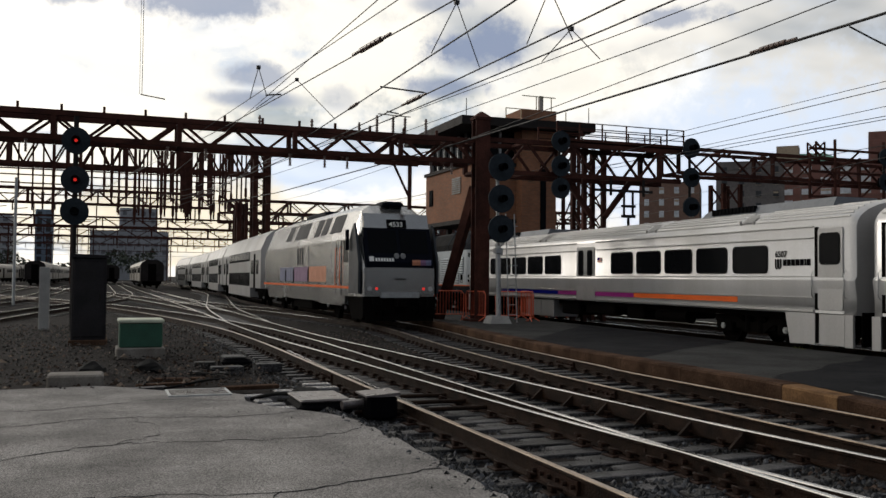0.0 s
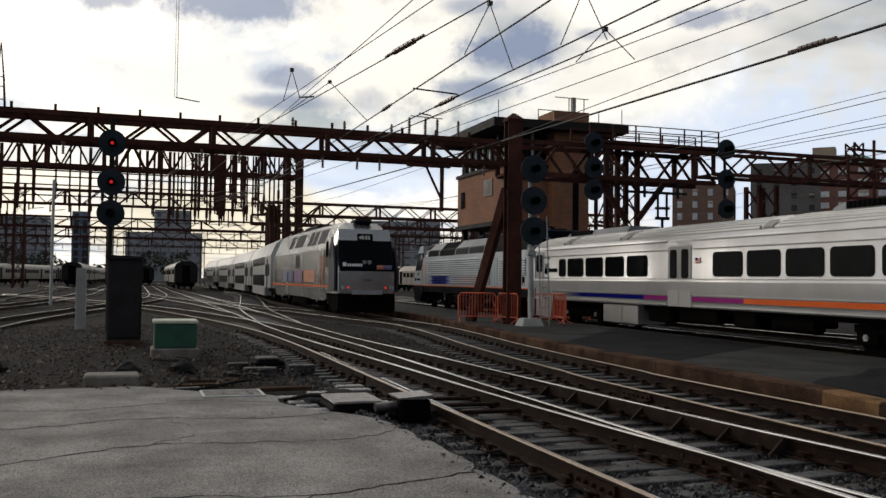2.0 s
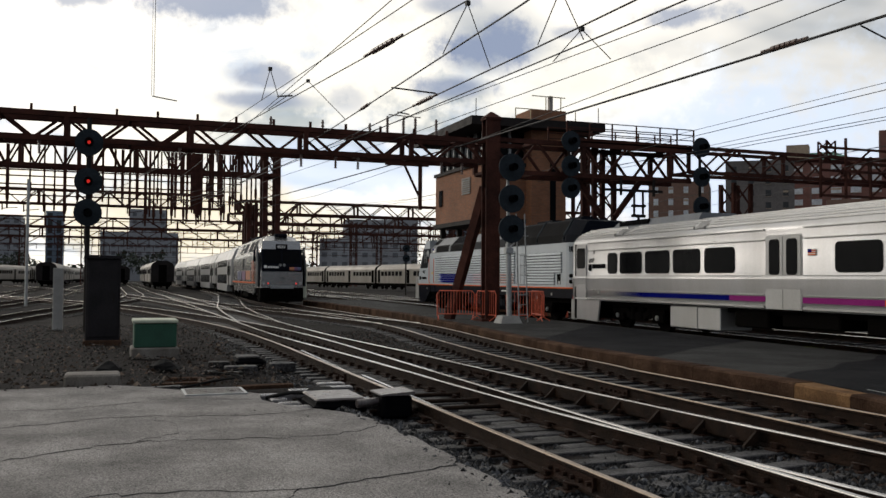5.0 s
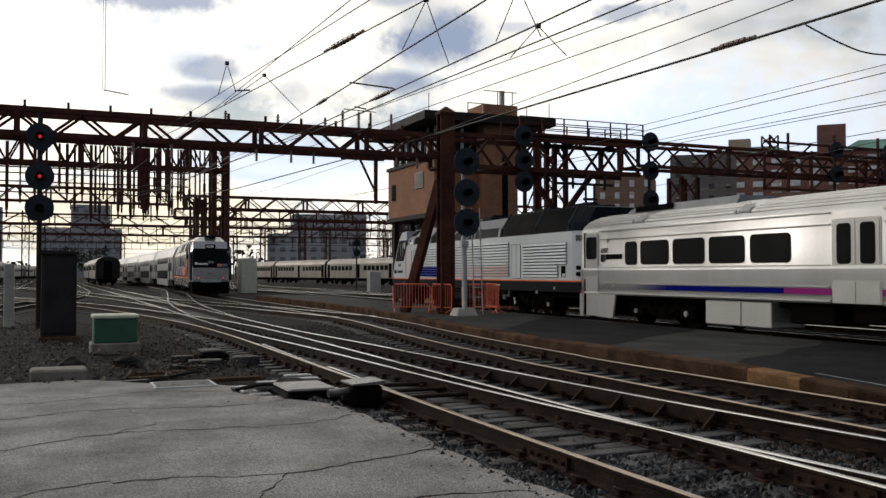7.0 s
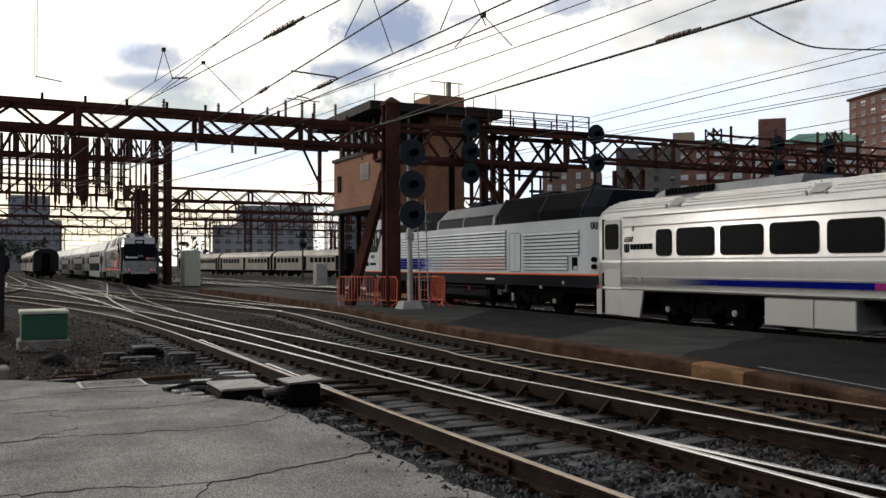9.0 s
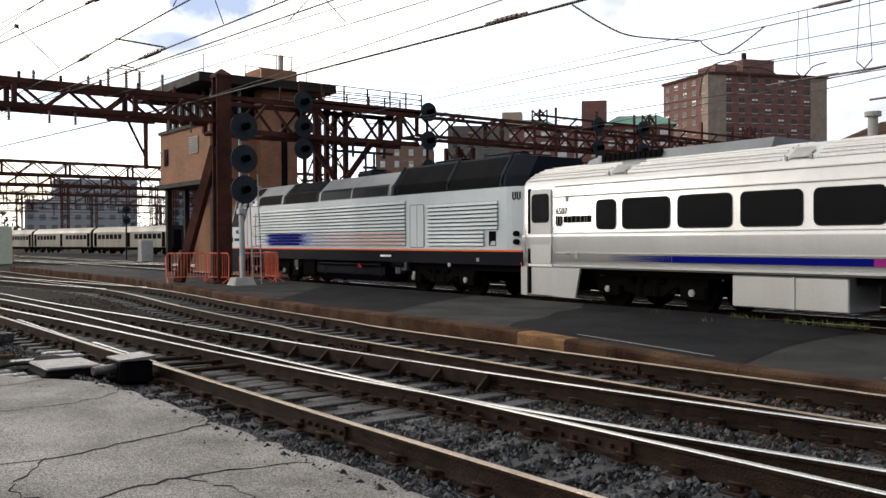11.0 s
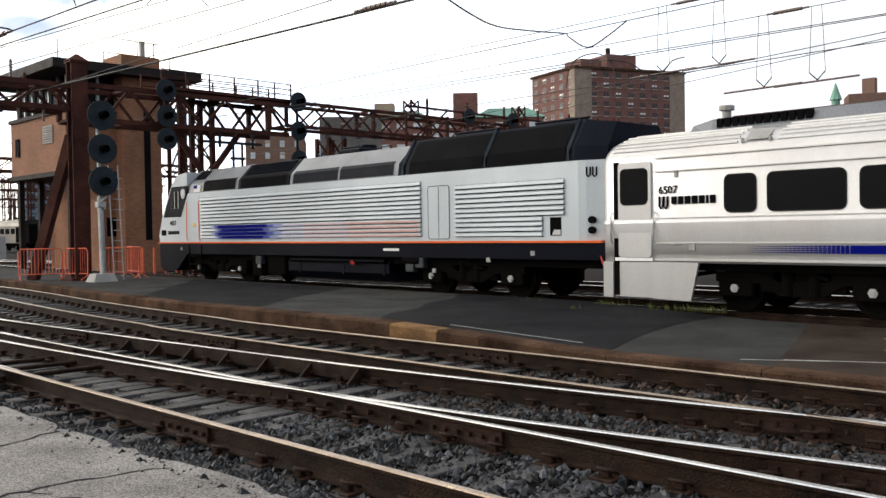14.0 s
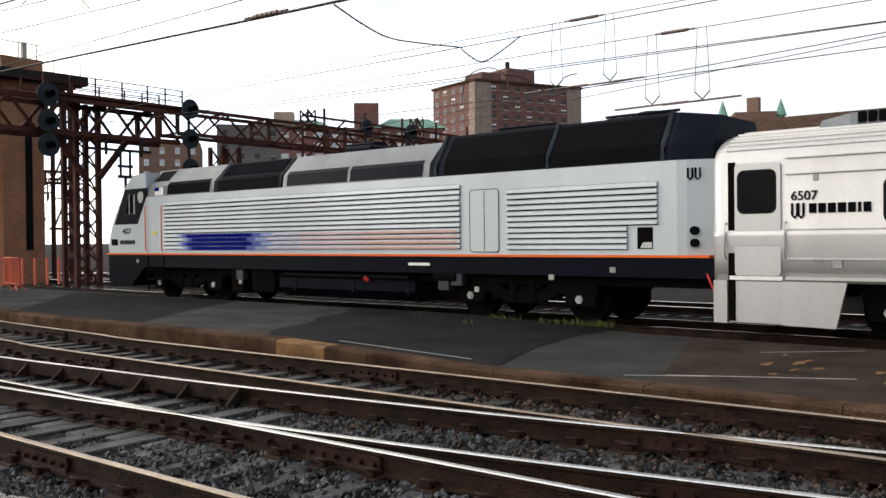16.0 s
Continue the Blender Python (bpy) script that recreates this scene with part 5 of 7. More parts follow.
    for y0, y1, z0, z1 in ((5.75, 6.05, 0.72, 0.98), (6.1, 6.4, 0.62, 0.9), (12.95, 13.25, 0.7, 0.95)):
        part("valve_box", Geo().box(-1.38, -1.2, y0, y1, z0, z1, 0, 0.02), M["slate"], top)
    for y, z in ((1.9, 1.06), (3.3, 0.9), (13.0, 0.6), (17.9, 1.1), (5.3, 0.62)):
        part("data_plate", side_panel([(y, z), (y + 0.12, z), (y + 0.12, z + 0.1), (y, z + 0.1)], -X + 0.02, 0.006), M["concrete"], top)
    part("tank_pipe", Geo().tube((-1.36, 7.2, 0.86), (-1.36, 11.4, 0.86), 0.05), M["black"], top)
    part("red_cap", Geo().tube((-1.38, 8.45, 0.78), (-1.44, 8.5, 0.86), 0.05, 8), M["red_paint"], top)
    part("data_plate", side_panel([(6.6, 1.14), (7.2, 1.14), (7.2, 1.2), (6.6, 1.2)], -X - 0.0, 0.006), M["white"], top)
    u = Geo()
    u.box(-1.15, 1.15, 0.0, 18.6, 0.8, 1.0).box(-1.3, -0.3, 11.8, 12.7, 0.4, 0.98, 0, 0.03).box(-1.34, -0.3, 13.0, 13.5, 0.35, 0.98, 0, 0.03)
    u.box(-0.12, 0.12, -0.35, 0.4, 0.7, 0.92).tube((-1.3, 5.9, 0.9), (-1.3, 6.5, 0.9), 0.12, 10)
    for y in (16.6, 17.4):
        u.beam((-1.38, y, 0.3), (-1.38, y, 1.3), 0.04)
    for z in (0.35, 0.62, 0.9):
        u.box(-1.4, -1.2, 16.6, 17.4, z, z + 0.04)
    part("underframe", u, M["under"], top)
    reshape(top, [(-1, -1.1), (0, -0.1), (1.0, 0.88), (4.42, 4.24), (4.66, 4.46), (5.52, 5.22), (5.75, 5.48), (16.45, 16.75), (16.72, 16.9), (17.32, 17.6), (19.7, 20.12)],
            [(0, 0), (0.3, 0.24), (1.0, 0.97), (1.36, 1.335), (1.5, 1.47), (3.04, 2.86), (3.17, 3.05), (4.4, 4.22)])
    truck(top, 4.05, 1.36, 0.48, 1.06)
    truck(top, 16.05, 1.36, 0.48, 1.06)
    return top


def fade_mats():
    for nm, c in (("grade_a", (0.24, 0.28, 0.48)), ("grade_b", (0.06, 0.08, 0.32)), ("grade_c", (0.42, 0.40, 0.50)), ("grade_d", (0.50, 0.36, 0.40)), ("grade_e", (0.52, 0.33, 0.30))):
        M[nm] = mat("stripe_" + nm, c, 0.55, 0.1, 0.15, 2, 30, 0, spec=0.2)
    M["red_paint"] = mat("red_paint", (0.6, 0.03, 0.02), 0.5, 0, 0.15, 3, 30, 0)
    M["dullblue"] = mat("panel_blue", (0.14, 0.15, 0.25), 0.45, 0.1, 0.2, 2, 30, 0)
    M["dullpurple"] = mat("panel_purple", (0.19, 0.09, 0.19), 0.45, 0.1, 0.2, 2, 30, 0)
    M["dullorange"] = mat("panel_orange", (0.52, 0.20, 0.10), 0.45, 0.1, 0.2, 2, 30, 0)


fade_mats()


def dual_loco():
    """The modern silver locomotive with the raked face; its face looks to -Y and its body runs back along +Y."""
    top = thing("dual_mode_locomotive", "silver and black modern locomotive with red tail lamps lit", "locomotive")
    X, L = 1.47, 20.5
    g = Geo()
    sec = [(-X, 1.05), (-X, 3.0), (-X + 0.1, 3.2), (-X + 0.42, 4.0), (-X + 0.7, 4.2), (X - 0.7, 4.2), (X - 0.42, 4.0), (X - 0.1, 3.2), (X, 3.0), (X, 1.05)]
    g.loft([[(a, y, b) for a, b in sec] for y in (2.3, 18.9)], True, True)
    part("body", g, M["locosilver"], top)
    # the two cabs, the far one the mirror image
    for e in (0, 1):
        def Y(y):
            return y if e == 0 else L - y
        c = Geo()
        rings = []
        for y, k, zt in ((0.0, 0.86, 2.25), (0.06, 0.9, 2.45), (0.55, 0.96, 3.5), (0.75, 0.98, 3.82), (1.3, 1.0, 4.15), (2.3, 1.0, 4.2)):
            sc = (zt - 1.05) / 3.15
            rings.append([(a * k, Y(y), 1.05 + (b - 1.05) * sc) for a, b in sec])
        c.loft(rings, True, True)
        part("cab", c, M["locosilver"], top)
    cab = [o for o in top.children if o.name.startswith("cab")][0]
    # dark wrap beside the face and the windscreen band

    def face(z, x):
        """The y of the raked face at a height."""
        return 0.0 if z < 2.2 else (z - 2.2) * 0.42

    def plate(x0, x1, z0, z1, out, geo=None, taper=0.0):
        geo = geo or Geo()
        out = out + 0.05
        zs_ = [z0, 2.2, z1] if z0 < 2.2 < z1 else [z0, z1]
        geo.loft([[(x0 + (taper if z > 2.3 else 0), face(z, 0) - out, z), (x1 - (taper if z > 2.3 else 0), face(z, 0) - out, z), (x1 - (taper if z > 2.3 else 0), face(z, 0) + 0.1, z), (x0 + (taper if z > 2.3 else 0), face(z, 0) + 0.1, z)] for z in zs_], True, True)
        return geo
    part("mask", plate(-1.24, 1.24, 2.02, 3.36, 0.03), M["locoblack"], cab)
    part("lower_face", plate(-1.27, 1.27, 1.12, 2.0, 0.045), M["locosilver"], cab)
    part("brow", plate(-1.2, 1.2, 3.34, 3.84, 0.05), M["locosilver"], cab)
    for x0, x1 in ((-1.1, -0.06), (0.06, 1.1)):
        part("windscreen", plate(x0, x1, 2.5, 3.27, 0.045), M["glass"], cab)
    part("number_box", plate(-0.36, 0.36, 3.36, 3.64, 0.09), M["black"], cab)
    lettering("running_number", "4533", 0.26, M["white"], cab, Matrix.Translation((-0.29, face(3.40, 0) - 0.15, 3.40)) @ Matrix.Rotation(radians(-23), 4, "X"), "white running number", 0.003)
    hl = Geo()
    for x in (-0.12, 0.12):
        hl.tube((x, 0.09, 2.42), (x, -0.05, 2.40), 0.09, 14)
    part("headlight", hl, M["headlamp"], cab)
    wd = Geo()
    for k in range(7):
        plate(-0.9 + k * 0.1, -0.83 + k * 0.1, 2.22, 2.33, 0.042, wd)
    part("word_bar", wd, M["white"], cab)
    part("emblem", plate(-1.12, -0.95, 2.22, 2.38, 0.04), M["white"], cab)
    sw = Geo()
    plate(0.45, 0.75, 2.1, 2.28, 0.042, sw)
    part("orange_flash", sw, M["dullorange"], cab)
    part("purple_flash", plate(0.75, 0.95, 2.1, 2.28, 0.042), M["dullpurple"], cab)
    part("blue_flash", plate(0.95, 1.15, 2.1, 2.28, 0.042), M["dullblue"], cab)
    for x in (-0.86, 0.86):
        part("tail_lamp", Geo().tube((x, -0.02, 1.32), (x, -0.12, 1.32), 0.045, 14), M["red"], cab, "lit red tail lamp")
        part("marker_lamp", Geo().tube((x * 1.3, -0.02, 1.32), (x * 1.3, -0.11, 1.32), 0.085, 14), M["headlamp"], cab)
    part("step_board", Geo().box(-0.7, 0.7, -0.14, 0.0, 1.02, 1.2), M["galv"], cab)
    part("handle", Geo().path([(-0.18, -0.09, 1.66), (-0.18, -0.14, 1.64), (0.18, -0.14, 1.64), (0.18, -0.09, 1.66)], 0.018), M["black"], cab)
    # dark wrap at the cab flank
    for q in (-1, 1):
        wr = Geo().prism([(0.05, 1.15), (1.35, 1.15), (1.35, 2.9), (1.1, 3.2), (0.75, 3.5), (0.55, 3.3), (0.06, 2.2)], 0, q * 1.45 - 0.04, q * 1.45 + 0.04)
        part("flank_wrap", wr, M["slate"], cab)
    part("mirror", Geo().box(-X - 0.18, -X - 0.05, 1.2, 1.3, 2.6, 3.3, 0, 0.02), M["locoblack"], top)
    # coloured blocks, orange line, dark lower band
    for y0, y1, mt in ((11.6, 15.0, "dullblue"), (8.4, 11.4, "dullpurple"), (5.0, 8.2, "dullorange")):
        part("colour_panel", side_panel([(y0, 1.5), (y1, 1.5), (y1, 2.1), (y0, 2.1)], -X, 0.006), M[mt], top)
    part("orange_line", Geo().box(-X - 0.012, X + 0.012, 0.6, L - 0.6, 1.3, 1.38), M["orange"], top)
    part("skirt", Geo().box(-X + 0.01, X - 0.01, 2.0, 18.5, 0.72, 1.06), M["locosilver"], top)
    for y in (2.5, 3.3, 12.2, 8.3):
        part("panel_seam", Geo().box(-X - 0.01, -X, y - 0.02, y + 0.02, 1.05, 2.95), M["darkroof"], top)
    for y in (9.6, 10.1, 10.6):
        part("side_grille", Geo().box(-X - 0.012, -X, y - 0.12, y + 0.12, 2.2, 2.9), M["darkroof"], top)
    part("cab_door", side_panel([(2.58, 1.1), (3.22, 1.1), (3.22, 3.0), (2.58, 3.0)], -X, 0.012), M["locosilver"], top)
    part("side_glass", side_panel([(1.55, 2.2), (2.2, 2.2), (2.2, 2.95), (1.75, 2.95)], -X, 0.012), M["glass"], top)
    for y in (8.3, 8.38, 11.5, 11.58, 13.4, 13.5):
        part("latch", Geo().box(-X - 0.03, -X, y - 0.015, y + 0.015, 1.45, 2.0), M["darkroof"], top)
    for y0, y1 in ((2.4, 6.2), (14.3, 18.1)):
        part("truck_fairing", Geo().box(-X + 0.0, -X + 0.1, y0, y1, 0.62, 0.8), M["locosilver"], top)
    for y in (2.55, 3.25):
        part("handrail", Geo().path([(-X, y, 1.4), (-X - 0.06, y, 1.45), (-X - 0.06, y, 2.7), (-X, y, 2.75)], 0.016), M["orange"], top)
    # roof louvres and gear
    for y0, y1 in ((3.2, 5.0), (5.6, 6.6), (6.9, 7.9), (9.4, 12.0), (13.0, 14.2)):
        s = Geo()
        s.add([(-X + 0.1 + 0.04 - 0.02, y0, 3.30), (-X + 0.12, y1, 3.30), (-X + 0.395, y1, 3.96), (-X + 0.395, y0, 3.96)], [(0, 1, 2, 3)])
        part("roof_louvre", s, M["darkroof"], top)
    for x0, x1, y0, y1, z0, z1 in ((-0.7, 0.7, 8.5, 12.5, 4.15, 4.42), (-0.5, 0.5, 14, 17, 4.15, 4.36), (-0.35, 0.45, 1.0, 2.0, 4.1, 4.3)):
        part("roof_hatch", Geo().box(x0, x1, y0, y1, z0, z1, 0, 0.06), M["darkroof"], top)
    for x in (-0.45, 0.45):
        part("folded_pantograph", Geo().path([(x, 14.4, 4.34), (x, 14.5, 4.5), (x, 15.6, 4.62), (x, 16.9, 4.5), (x, 17.0, 4.3)], 0.03), M["darkroof"], top)
    u = Geo()
    u.prism([(-0.05, 0.3), (0.25, 0.2), (1.5, 0.25), (2.2, 1.06), (-0.02, 1.06)], 0, -1.33, 1.33)
    u.box(-1.2, 1.2, 2.2, 18.3, 0.7, 1.06).box(-1.3, 1.3, 8.2, 12.3, 0.28, 0.75, 0, 0.05).box(-0.2, 0.2, -0.5, 0.1, 0.7, 0.98).box(-1.25, 1.25, -0.12, 0.0, 0.16, 0.34)
    for x in (-1.0, -0.7, 0.7, 1.0):
        u.path([(x, -0.05, 1.0), (x, -0.2, 0.8), (x * 0.9, -0.22, 0.5), (x * 0.85, -0.08, 0.4)], 0.035)
    part("underframe", u, M["under"], top)
    reshape(top, [(-1, -1), (21, 21)], [(0, 0), (1.05, 1.0), (4.2, 4.34), (4.7, 4.85)])
    truck(top, 4.3, 1.4, 0.55, 1.08)
    truck(top, 16.2, 1.4, 0.55, 1.08)
    return top


def bilevel(label):
    top = thing("double_deck_coach", label, "railway coach", group="double-deck coaches of the departing train")
    X, L = 1.5, 23.4
    g = Geo()
    sec = [(-X, 1.0), (-X, 3.2), (-X + 0.32, 3.95), (-X + 0.7, 4.3), (X - 0.7, 4.3), (X - 0.32, 3.95), (X, 3.2), (X, 1.0)]
    g.loft([[(a, y, b) for a, b in sec] for y in (0.2, L - 0.2)], True, True)
    mid = Geo().box(-X, X, 5.0, L - 5.0, 0.42, 1.0)
    part("body", g, M["coachwhite"], top)
    part("lower_deck", mid, M["coachwhite"], top)
    for z0, z1 in ((1.15, 1.85), (2.75, 3.4)):
        for k in range(7):
            y = 5.6 + k * 1.78
            sx = -X if z1 < 3 else -X + 0.0
            side_window(top, y, y + 1.5, z0, min(z1, 3.17), sx, 0.08)
    for z0, z1 in ((1.08, 1.92), (2.62, 3.19)):
        part("window_band", Geo().box(-X - 0.004, -X + 0.01, 5.3, L - 5.3, z0, z1), M["black"], top, "black window band")
    for y in (1.2, 3.6, L - 4.6, L - 2.2):
        side_window(top, y, y + 1.1, 1.85, 2.6, -X, 0.08)
    for y in (2.6, L - 3.7):
        d = part("door", side_panel([(y, 1.0), (y + 0.8, 1.0), (y + 0.8, 3.0), (y, 3.0)], -X, 0.012), M["under"], top)
    gw = Geo().box(-0.5, 0.5, 0, 0.25, 1.05, 3.3).box(-0.5, 0.5, L - 0.25, L, 1.05, 3.3)
    part("gangway", gw, M["under"], top)
    for y0, y1 in ((0.2, 5.0), (L - 5, L - 0.2)):
        part("underframe", Geo().box(-1.2, 1.2, y0, y1, 0.75, 1.0), M["under"], top)
    truck(top, 2.9, 1.25)
    truck(top, L - 2.9, 1.25)
    return top


# way of the near coach's front end along its line, and of the far locomotive's face along +Y
NEAR_END = [(0, 39.44), (1, 37.50), (2, 35.55), (3, 33.60), (4, 31.64), (5, 29.66), (6, 27.66), (7, 25.65), (8, 23.61), (9, 21.54), (10, 19.43), (11, 17.30), (12, 15.12), (13, 12.90), (14, 10.64), (15, 8.33), (16, 5.96)]
FACE = [(0, 30.4), (0.5, 32.7), (1.0, 35.1), (1.5, 37.6), (2, 40.2), (2.5, 42.9), (3, 45.6), (3.5, 48.3), (6, 61.8), (7, 67.0), (8, 72.2), (9, 77.3), (10, 82.3), (12.5, 95.5), (16, 115)]

near_coach = coach("silver stainless coach with black windows and blue-to-orange stripe")
near_coach_b = copy_thing(near_coach, pose(17.3, 10, 0))
near_loco = diesel()
far_loco = dual_loco()
far_coaches = [bilevel("white and silver double-deck coach with dark window bands")]
for _ in range(3):
    far_coaches.append(copy_thing(far_coaches[0], pose(11.4, 80, 0)))


def motions():
    lean = radians(2.0)

    def near(d):
        """A place d metres along the near running line, which leans two degrees to the right."""
        y = d * math.cos(lean)
        return pose(17.3 + math.tan(lean) * (y - 20), y, 0, 0, 0, -2.0)
    walk(near_coach, [(t, near(d)) for t, d in NEAR_END])
    walk(near_coach_b, [(t, near(d - COACH - 0.5)) for t, d in NEAR_END])
    walk(near_loco, [(t, near(d + 0.2)) for t, d in NEAR_END])
    line = spline(TRACKS["platform"], 0.5)
    xs, ys = [p.x for p in line], [p.y for p in line]

    def along(y0, length):
        x0, x1 = np.interp(y0, ys, xs), np.interp(y0 + length, ys, xs)
        return pose(float(x0), y0, 0, 0, 0, -math.degrees(math.atan2(x1 - x0, length)))
    walk(far_loco, [(t, along(y, 20.5)) for t, y in FACE])
    for k, c in enumerate(far_coaches):
        walk(c, [(t, along(y + 20.7 + k * 23.8, 23.4)) for t, y in FACE])


# ---- overhead structures ----
def truss(parent, y, x0, x1, zb, zt, depth, panel, chord=0.12, brace=0.07, name="truss", mt="steelrust"):
    """A box girder of angle iron across the tracks."""
    n = max(2, round(abs(x1 - x0) / panel))
    xs = [x0 + (x1 - x0) * i / n for i in range(n + 1)]
    g = Geo()
    for yy in (y - depth / 2, y + depth / 2):
        for z in (zb, zt):
            g.beam((x0, yy, z), (x1, yy, z), chord, chord)
        for i in range(n):
            a, b = (zb, zt) if i % 2 else (zt, zb)
            g.beam((xs[i], yy, a), (xs[i + 1], yy, b), brace, brace)
            if i % 4 == 0:
                g.beam((xs[i], yy, zb), (xs[i], yy, zt), brace * 1.8)
    for i in range(n + 1):
        for z in (zb, zt):
            if i % 2 == 0:
                g.beam((xs[i], y - depth / 2, z), (xs[i], y + depth / 2, z), brace)
    return part(name, g, M[mt], parent)


def insulator(parent, x, y, z0, z1, r=0.07):
    g = Geo().tube((x, y, z0), (x, y, z1), r * 0.55, 6)
    n = max(3, int((z1 - z0) / 0.09))
    for k in range(n):
        z = z0 + (z1 - z0) * k / n
        g.tube((x, y, z), (x, y, z + (z1 - z0) / n * 0.7), r, 8, 0, r * 0.5)
    return part("insulator", g, M["porcelain"], parent)


def lattice_post(parent, x, y, z0, z1, w, d, name="lattice_post", mt="steelrust", leg=0.12, step=0.9):
    g = Geo()
    for a in (-1, 1):
        for b in (-1, 1):
            g.beam((x + a * w / 2, y + b * d / 2, z0), (x + a * w / 2, y + b * d / 2, z1), leg)
    n = max(2, int((z1 - z0) / step))
    for k in range(n):
        za, zb = z0 + (z1 - z0) * k / n, z0 + (z1 - z0) * (k + 1) / n
        for b in (-1, 1):
            g.beam((x - w / 2, y + b * d / 2, za), (x + w / 2, y + b * d / 2, zb), 0.05)
            g.beam((x + w / 2, y + b * d / 2, za), (x - w / 2, y + b * d / 2, zb), 0.05)
        for a in (-1, 1):
            g.beam((x + a * w / 2, y - d / 2, za), (x + a * w / 2, y + d / 2, zb), 0.05)
    return part(name, g, M[mt], parent)


GY = 30.6


def near_gantry():
    top = thing("signal_gantry", "rust-brown lattice steel gantry carrying wires and signals across the tracks", "gantry")
    truss(top, GY + 0.55, -24, 13.0, 5.95, 6.72, 1.1, 0.95, 0.17, 0.085)
    # heavy built-up post with a pyramid cap
    p = Geo()
    x, y = 13.25, GY
    p.box(x - 0.28, x + 0.28, y - 0.22, y - 0.16, 0.1, 7.55).box(x - 0.28, x + 0.28, y + 0.16, y + 0.22, 0.1, 7.55)
    p.box(x - 0.12, x + 0.12, y - 0.2, y + 0.2, 0.1, 7.5)
    p.box(x - 0.32, x + 0.32, y - 0.26, y + 0.26, 7.5, 7.58)
    p.loft([[(x - 0.34, y - 0.28, 7.58), (x + 0.34, y - 0.28, 7.58), (x + 0.34, y + 0.28, 7.58), (x - 0.34, y + 0.28, 7.58)], [(x - 0.04, y - 0.04, 7.82), (x + 0.04, y - 0.04, 7.82), (x + 0.04, y + 0.04, 7.82), (x - 0.04, y + 0.04, 7.82)]], True, True)
    for k in range(24):
        for q in (-0.2, 0.2):
            p.box(x + q - 0.02, x + q + 0.02, y - 0.235, y - 0.21, 0.4 + k * 0.3, 0.44 + k * 0.3)
    p.box(x - 0.5, x + 0.5, y - 0.4, y + 0.4, 0.05, 0.2)
    part("post", p, M["steelrust"], top)
    b = Geo()
    b.beam((x - 0.12, GY + 0.25, 5.05), (x - 0.95, GY + 1.75, 0.1), 0.26, 0.34)
    part("raking_brace", b, M["steelrust"], top)
    # small finials, insulators and drop arms on the girder
    for xx in np.arange(-6, 12.6, 1.25):
        part("finial", Geo().box(xx - 0.04, xx + 0.04, GY - 0.05, GY + 0.03, 6.75, 7.0), M["steelrust"], top)
    for xx in (5.2, 7.0, 8.7, 9.35, 9.95, 10.4, 11.2):
        insulator(top, xx, GY + 0.3, 6.8, 7.15 if xx < 9 else 7.45)
    for a, b, w in (((9.2, 5.72), (10.8, 5.72), 0.12), ((9.9, 5.7), (10.45, 4.6), 0.07), ((10.5, 5.7), (10.5, 4.1), 0.12), ((9.3, 7.45), (10.5, 7.42), 0.03)):
        part("drop_arm", Geo().beam((a[0], GY, a[1]), (b[0], GY, b[1]), w), M["steelrust"], top)
    for xx in (6.2, 7.4, 8.2, 11.3, 12.1, 3.4, 2.2, -0.5, -2):
        insulator(top, xx, GY, 5.45, 5.9, 0.06)
    # gantry on towards the right, with the walkway over the running lines
    truss(top, GY + 1.2, 13.4, 22.3, 5.7, 6.9, 1.4, 1.0, 0.17, 0.09, "walkway_girder")
    truss(top, GY + 1.2, 22.3, 88, 6.1, 7.1, 1.2, 1.2, 0.14, 0.07, "long_girder")
    wk = Geo().box(16.9, 22.4, GY + 0.4, GY + 2.0, 7.05, 7.16)
    for xx in (16.6, 17.6, 18.6, 19.7, 20.8, 21.6, 22.4):
        for yy in (GY + 0.4, GY + 2.0):
            wk.beam((xx, yy, 7.1), (xx, yy, 7.78), 0.05)
    for z in (7.34, 7.56, 7.78):
        wk.beam((16.6, GY + 0.4, z), (22.4, GY + 0.4, z), 0.035).beam((16.6, GY + 2.0, z), (22.4, GY + 2.0, z), 0.035)
    part("walkway", wk, M["steelrust"], top)
    lattice_post(top, 18.9, GY + 2.0, 0, 7.1, 0.9, 0.9, "lattice_leg", "steelrust", 0.18, 0.8)
    lattice_post(top, 26.5, GY + 3.0, 0, 6.0, 0.9, 0.9, "lattice_leg", "steelrust", 0.16, 0.9)
    kn = Geo().beam((19.2, GY + 1.2, 4.2), (20.4, GY + 1.2, 5.7), 0.16, 0.2).beam((18.6, GY + 1.2, 4.2), (17.4, GY + 1.2, 5.7), 0.16, 0.2)
    part("knee_brace", kn, M["steelrust"], top)
    dr = Geo().beam((18.3, GY + 0.4, 5.2), (20.9, GY + 0.4, 5.2), 0.1).beam((19.0, GY + 0.4, 5.7), (19.0, GY + 0.4, 5.0), 0.08).beam((20.5, GY + 0.4, 5.7), (20.5, GY + 0.4, 5.0), 0.08)
    dr.beam((19.5, GY + 0.4, 4.6), (20.1, GY + 0.4, 4.6), 0.14, 0.1).beam((19.6, GY + 0.4, 5.2), (19.6, GY + 0.4, 4.2), 0.07).beam((20.0, GY + 0.4, 5.2), (20.0, GY + 0.4, 4.2), 0.07).beam((19.5, GY + 0.4, 4.2), (20.1, GY + 0.4, 4.2), 0.12)
    dr.beam((19.8, GY + 0.4, 4.2), (19.8, GY + 0.4, 3.7), 0.08)
    part("wire_hanger", dr, M["darksteel"], top)
